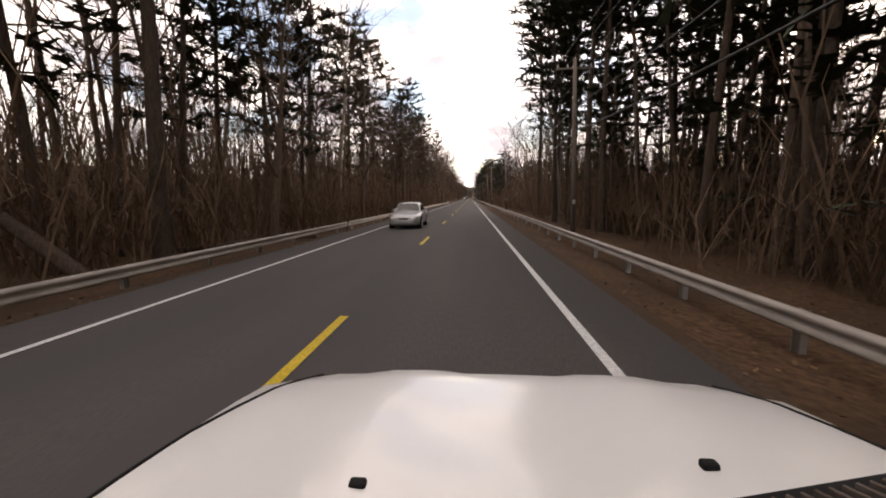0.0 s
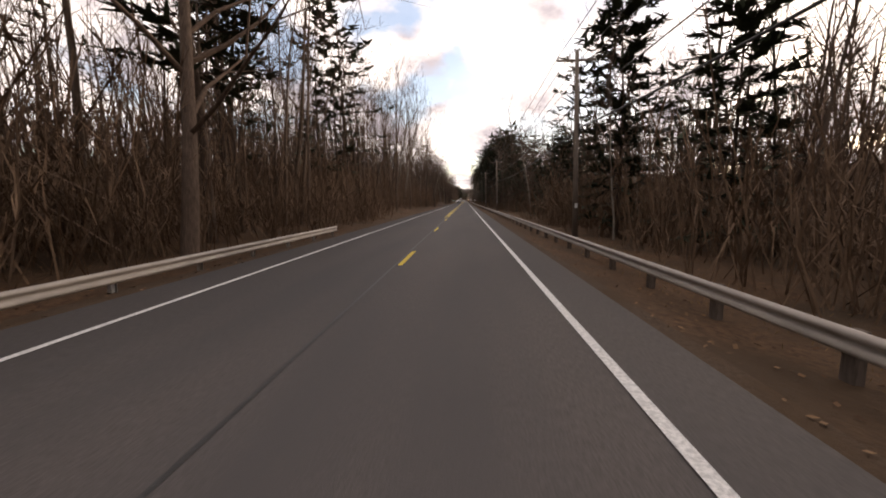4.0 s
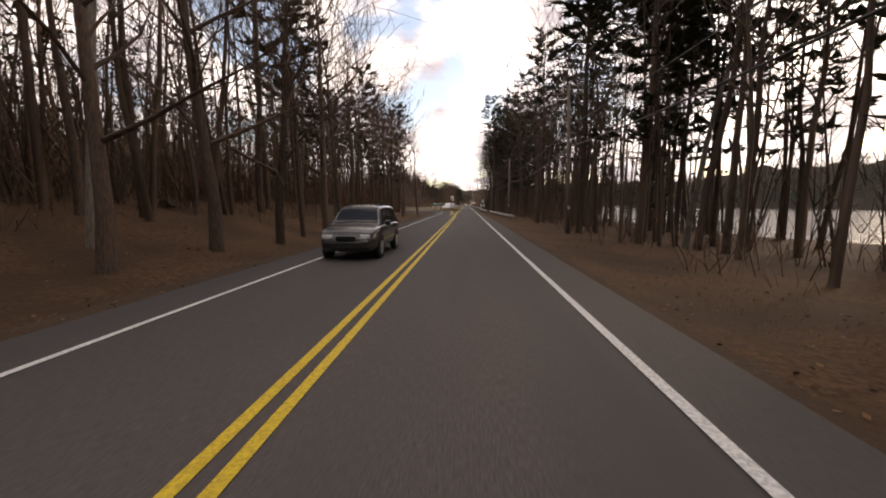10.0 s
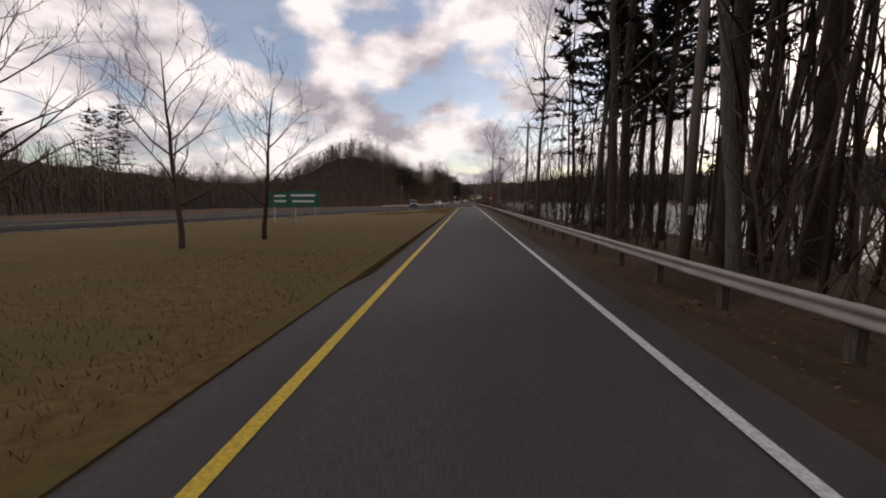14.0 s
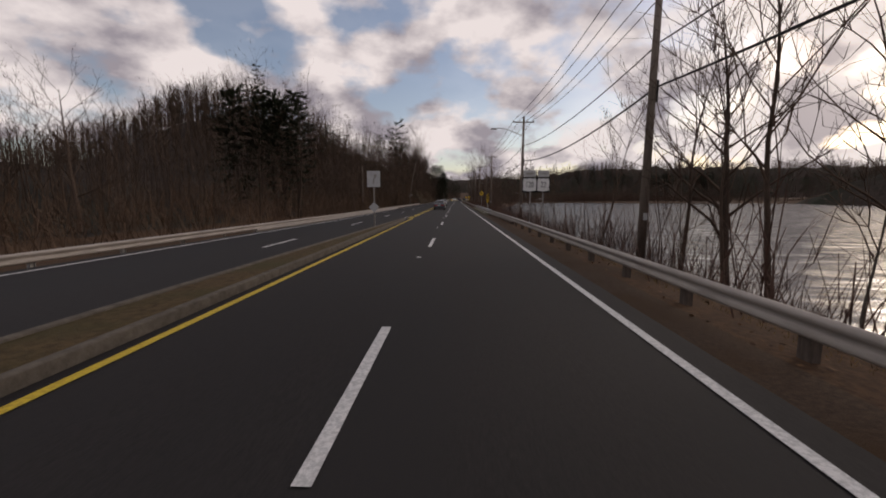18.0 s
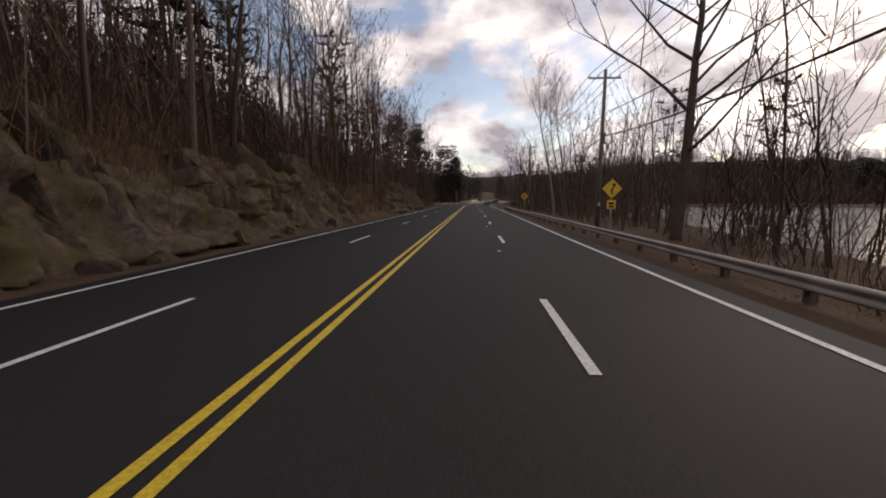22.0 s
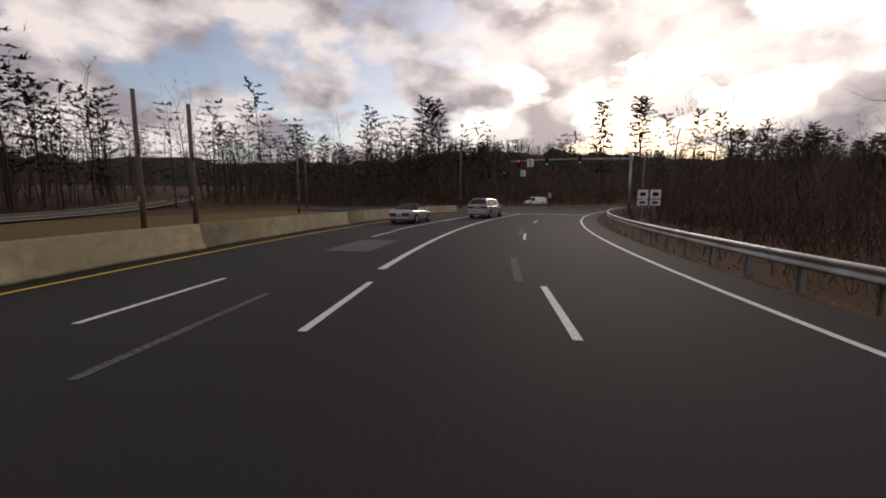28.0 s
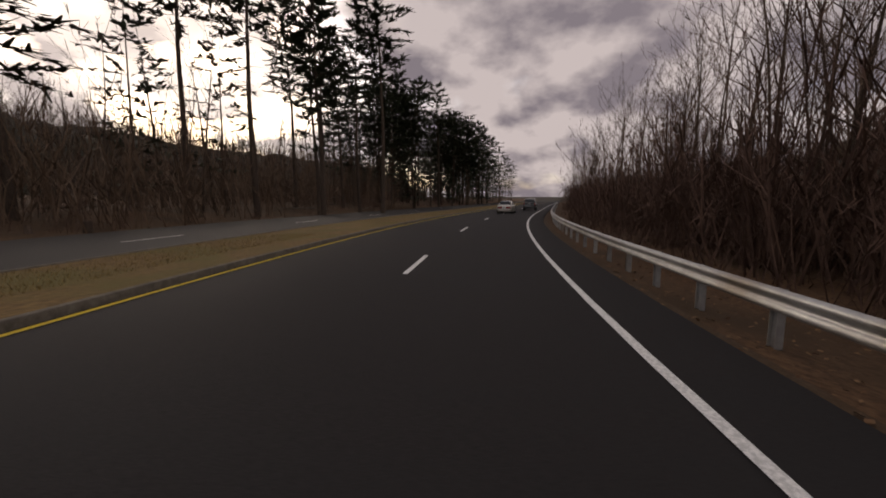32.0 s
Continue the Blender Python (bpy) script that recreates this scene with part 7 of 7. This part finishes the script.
for dz in (0.3, -0.9, -2.0):
    wire(a + Vector((0, 0, dz)), at(975, 6.4, 10.5 + dz * 0.8).translation, 1.0, 0.02)
    wire(at(975, 6.4, 10.5 + dz * 0.8).translation, at(1004.5, -22, 12.6 + dz * 0.5).translation, 1.0, 0.02)
# street lamp arm on a lakeside pole
for s_, u_ in ((680.8, 6.4), (618.2, 6.6)):
    lamp = empty("street_lamp", at(s_, u_, 8.2), "grey street lamp on a curved arm fixed to a pole", "street lamp")
    V, F = sweep([(-0.1 - 2.6 * f, 0, 0.75 * math.sin(f * 1.7)) for f in np.linspace(0, 1, 9)], 0.035, 6)
    link("arm", quads("arm", V, F), M_GALV, lamp)
    bm = bmesh.new()
    box(bm, -2.95, 0, 0.7, 0.62, 0.26, 0.15, bevel=0.05)
    part("lamp_head", bm, M_SIGNBACK, lamp)
# cables over the road near the third second
a = at(108, 6.0, 7.6).translation
wire(a, at(106, -12, 7.2).translation, 0.3, 0.035)
wire(a + Vector((0, 0, 0.7)), at(112, -14, 8.3).translation, 0.3, 0.014)
bm = bmesh.new()
rod(bm, (-0.35, 0, 0), (0.35, 0, 0.06), 0.11, 0.09, 10)
o = part("splice_case", bm, M_WIRE)
o.matrix_world = at(108.3, 6.9, 7.65)
tagged(o, "black cable splice case hanging by the pole", "cable box")
wire(at(213, 6.9, 6.3).translation, at(225, -13, 7.5).translation, 0.5, 0.02)

# bridge edge blocks
for i in range(15):
    bm = bmesh.new()
    box(bm, 0, 0, 0, 0.52, 1.72, 0.34, bevel=0.04)
    o = part("bridge_block", bm, M_LEDGE)
    o.matrix_world = at(685.2 + i * 1.95, 3.08, -0.1, crack_rng.normal(0, 0.5))
    tagged(o, "weathered concrete edge block under the bridge rail", "concrete block", group="bridge edge blocks")

# ---------------- rocks, logs and litter
def rock(s, u, size, seed, sink=0.25):
    g = np.random.RandomState(seed)
    bm = bmesh.new()
    bmesh.ops.create_icosphere(bm, subdivisions=3, radius=1.0)
    off = g.rand(3) * 50
    cuts = [(Vector(g.normal(0, 1, 3)).normalized(), g.uniform(0.5, 0.85)) for _ in range(11)]
    for v in bm.verts:
        for nv, dd in cuts:
            over = v.co.dot(nv) - dd
            if over > 0:
                v.co -= nv * over
        n_ = 0.55 * noise.noise(v.co * 1.1 + Vector(off)) * 0.45 + noise.noise(v.co * 2.7 + Vector(off)) * 0.18 + noise.noise(v.co * 6 + Vector(off)) * 0.05
        v.co *= 1 + n_
        v.co = Vector((v.co.x * size[0], v.co.y * size[1], v.co.z * size[2]))
    o = part("boulder", bm, M_ROCK)
    o.matrix_world = at(s, u, float(height(s, u)) + size[2] * (0.5 - sink), g.rand() * 360)
    tagged(o, "rough brown-grey angular boulder on the leafy bank", "rock", group="boulders")


for i, (s_, u_, sz) in enumerate([(252, -11.5, (0.8, 0.6, 0.7)), (258, -11.2, (0.5, 0.4, 0.3)), (360, -14, (0.5, 0.6, 0.4)), (372, -17, (0.6, 0.5, 0.4)), (870, -15.2, (0.8, 1.0, 0.6)), (876, -15.0, (0.9, 0.7, 0.5)), (881, -15.4, (0.6, 0.7, 0.4))]):
    rock(s_, u_, sz, 300 + i)
rock_rng = np.random.RandomState(9)


def outcrop(s0, s1, foot, rise, seed):
    """A broken ledge along the road: stepped blocks cut by joints, with a rough top that runs into the slope."""
    g = np.random.RandomState(seed)
    n, m = int((s1 - s0) / 0.22), 34
    s = np.linspace(s0, s1, n)
    v = np.linspace(0, 1, m)
    cuts = np.sort(g.uniform(s0, s1, int((s1 - s0) / 1.6)))
    col = np.searchsorted(cuts, s)
    steps = np.sort(g.uniform(0.05, 0.95, (len(cuts) + 1, 6)), axis=1)
    push = g.uniform(-0.75, 0.75, (len(cuts) + 1, 7))
    high = g.uniform(0.65, 1.15, len(cuts) + 1)
    ends = np.clip(np.minimum(s - s0, s1 - s) / 5.0, 0.02, 1) ** 0.6
    V = np.zeros((n, m, 3))
    for i in range(n):
        top = rise * high[col[i]] * ends[i]
        for j in range(m):
            k = min(v[j] / 0.72, 1.0)
            band = int(np.searchsorted(steps[col[i]], k))
            q = Vector((s[i] * 0.8, k * top * 1.1, seed * 3.1))
            rough = 0.55 * noise.noise(q) + 0.28 * noise.noise(q * 2.7) + 0.13 * noise.noise(q * 6.3)
            u = foot - 0.55 * k * top - 0.34 * int(k * 5) / 5 + push[col[i], band] * 0.7 * ends[i] + rough * 0.9
            z = -0.45 + top * k + 0.3 * rough * k
            if v[j] > 0.72:
                f = (v[j] - 0.72) / 0.28
                u -= 4.2 * f
                z += (0.35 - 1.7 * f) * ends[i] + 0.25 * noise.noise(q * 1.7)
            x, y = W(s[i], u)
            V[i, j] = (x, y, z)
    ii = np.arange(n * m).reshape(n, m)
    Fq = np.stack([ii[:-1, :-1], ii[:-1, 1:], ii[1:, 1:], ii[1:, :-1]], -1).reshape(-1, 4)
    tagged(link("rock_outcrop", quads("rock_outcrop", V.reshape(-1, 3), Fq), M_ROCK), "dark broken rock ledge with mossy patches on the bank", "rock")


outcrop(785, 820, -12.7, 4.6, 5)
outcrop(835, 876, -12.9, 4.3, 6)
for s0, s1, n in ((788, 817, 6), (836, 874, 8)):
    for i in range(n):
        s_ = rock_rng.uniform(s0, s1)
        rock(s_, -11.9 - 0.8 * rock_rng.rand(), tuple(rock_rng.uniform(0.25, 0.7, 3)), 400 + i + int(s0), 0.35)


def log(s, u, length, r, az, tilt, seed, mat=None, lift=0.1):
    out = []
    g = np.random.RandomState(seed)
    d = np.array([math.cos(radians(az)) * math.cos(radians(tilt)), math.sin(radians(az)) * math.cos(radians(tilt)), math.sin(radians(tilt))])
    polyline(g, (0, 0, 0), d, length, r, r * 0.5, 5, 0.03, 0, 8, out)
    for i in range(3):
        k = out[1 + i]
        polyline(g, k[3:6], d * 0.4 + g.normal(0, 0.6, 3), length * 0.15, r * 0.3, r * 0.1, 2, 0.2, 0, 4, out)
    V, F = tubes(out)
    o = link("fallen_log", quads("fallen_log", V, F), mat or M_BARK, smooth=True)
    o.matrix_world = at(s, u, float(height(s, u)) + lift)
    tagged(o, "fallen dead trunk lying in the woods", "log", group="fallen logs")


log(9.0, -8.9, 10.0, 0.2, 175, 33, 1)
for i, (s_, u_, l_, a_, t_) in enumerate([(886, -17, 6, 60, 5), (890, -19, 7, 130, 8), (896, -18, 6, 100, 3), (883, -16.5, 5, 20, 30), (892, -15.5, 4, 80, 2), (848, -15, 4.5, 100, 12), (760, -16, 6, 95, 4), (772, -17, 7, 80, 6), (16, -12, 6, 40, 3), (325, -13, 5, 30, 3), (342, -15, 6, 150, 4), (355, -12.5, 3.5, 70, 2), (1093, -24, 6, 100, 3), (1100, -27, 5, 60, 4)]):
    log(s_, u_, l_, 0.09 + 0.02 * (i % 3), a_, t_, 20 + i, M_BARK_PALE if i % 2 else M_BARK)

def stump(s, u, h, r, seed):
    g = np.random.RandomState(seed)
    bm = bmesh.new()
    rod(bm, (0, 0, -0.3), (0.05 * g.normal(), 0.05 * g.normal(), h), r * 1.35, r, 10)
    for v in bm.verts:
        v.co.x *= 1 + 0.12 * g.normal()
        v.co.y *= 1 + 0.12 * g.normal()
        v.co.z += 0.08 * g.rand() if v.co.z > 0.1 else 0
    o = part("tree_stump", bm, M_BARK)
    o.matrix_world = at(s, u, float(height(s, u)), g.rand() * 360)
    tagged(o, "sawn brown tree stump on cleared ground", "stump", group="stumps")


clear_rng = np.random.RandomState(31)
for i in range(26):
    stump(clear_rng.uniform(1092, 1185), clear_rng.uniform(-23, -46), clear_rng.uniform(0.3, 1.1), clear_rng.uniform(0.14, 0.3), 500 + i)
for i in range(22):
    log(clear_rng.uniform(1092, 1185), clear_rng.uniform(-23, -44), clear_rng.uniform(2.5, 6), clear_rng.uniform(0.07, 0.16), clear_rng.uniform(0, 180), clear_rng.uniform(-2, 10), 540 + i, M_BARK_PALE if i % 3 else M_BARK)

# fallen leaves and grass blades, joined
def scatter_quads(name, spans, size, mat, label, category, seed, upright=False):
    g = np.random.RandomState(seed)
    Vs = []
    for s0, s1, u0, u1, n, zz in spans:
        s = g.uniform(s0, s1, n)
        u = g.uniform(0, 1, n) ** 1.3 * (u1 - u0) + u0
        x, y = W(s, u)
        z = height(s, u) if zz is None else np.full(n, zz)
        c = np.stack([x, y, z], -1)
        a = g.rand(n) * 6.28
        d1 = np.stack([np.cos(a), np.sin(a), g.normal(0, 0.25, n)], -1)
        if upright:
            d2 = np.stack([g.normal(0, 0.35, n), g.normal(0, 0.35, n), np.ones(n)], -1)
            w, h = size * 0.09, size * g.uniform(0.5, 1.2, n)[:, None]
            c = c - np.array([0, 0, 0.015])
            Vs.append(np.stack([c - d1 * w, c + d1 * w, c + d1 * w * 0.3 + d2 * h, c - d1 * w * 0.3 + d2 * h], 1))
        else:
            d2 = np.stack([-np.sin(a), np.cos(a), g.normal(0, 0.35, n)], -1)
            r_ = size * g.uniform(0.5, 1.1, n)[:, None]
            c = c + np.array([0, 0, 0.025])
            Vs.append(np.stack([c - d1 * r_, c - d2 * r_ * 0.6, c + d1 * r_, c + d2 * r_ * 0.6], 1))
    V = np.concatenate(Vs).reshape(-1, 3)
    tagged(link(name, quads(name, V, np.arange(len(V)).reshape(-1, 4)), mat), label, category, kind="stuff")


def island_mat(name, cols, rough=0.9):
    m = bpy.data.materials.new(name)
    m.use_nodes = True
    nt = m.node_tree
    b = nt.nodes["Principled BSDF"]
    b.inputs["Roughness"].default_value = rough
    b.inputs["Specular IOR Level"].default_value = 0.15
    ge = nt.nodes.new("ShaderNodeNewGeometry")
    rp = nt.nodes.new("ShaderNodeValToRGB")
    rp.color_ramp.elements[0].color, rp.color_ramp.elements[1].color = (*cols[0], 1), (*cols[-1], 1)
    for i, c in enumerate(cols[1:-1]):
        e = rp.color_ramp.elements.new((i + 1) / (len(cols) - 1))
        e.color = (*c, 1)
    nt.links.new(ge.outputs["Random Per Island"], rp.inputs[0])
    nt.links.new(rp.outputs[0], b.inputs["Base Color"])
    return m


M_LEAF = island_mat("fallen_leaf_mix", [(0.04, 0.022, 0.013), (0.11, 0.06, 0.033), (0.2, 0.12, 0.065), (0.08, 0.05, 0.03)])
M_BLADE = island_mat("dry_blade_mix", [(0.08, 0.055, 0.022), (0.17, 0.115, 0.045), (0.26, 0.18, 0.075), (0.11, 0.09, 0.032)])
scatter_quads("fallen_leaves", [(-5, 440, -6.6, -20, 18000, None), (-5, 590, 3.3, 9, 16000, None), (690, 920, -12.6, -22, 12000, None), (600, 930, 3.3, 7, 7000, None), (930, 1140, 3.2, 8, 9000, None)], 0.055, M_LEAF, "fallen brown leaves strewn along the verges", "leaves", 7)
scatter_quads("grass_blades", [(452, 476, -2.3, -4.0, 14000, 0.05), (478, 487, -7.0, -9.0, 2500, 0.05), (466, 476, -4.0, -6.4, 7000, 0.05), (548, 572, -2.9, -7.3, 14000, 0.03), (541, 556, -7.5, -12, 9000, 0.03), (492, 510, -3.2, -9.0, 5000, 0.03), (455, 466, -4, -9, 6000, 0.05), (572, 582, -2.9, -4.2, 3000, 0.03), (1074, 1140, -7.8, -10.3, 18000, 0.12), (640, 690, 4.4, 6.5, 5000, None), (712, 850, 4.3, 6.5, 9000, None), (100, 420, 4.9, 7.5, 12000, None), (560, 610, 4.8, 6.5, 4000, None)], 0.085, M_BLADE, "short dry winter grass blades", "grass", 8, upright=True)
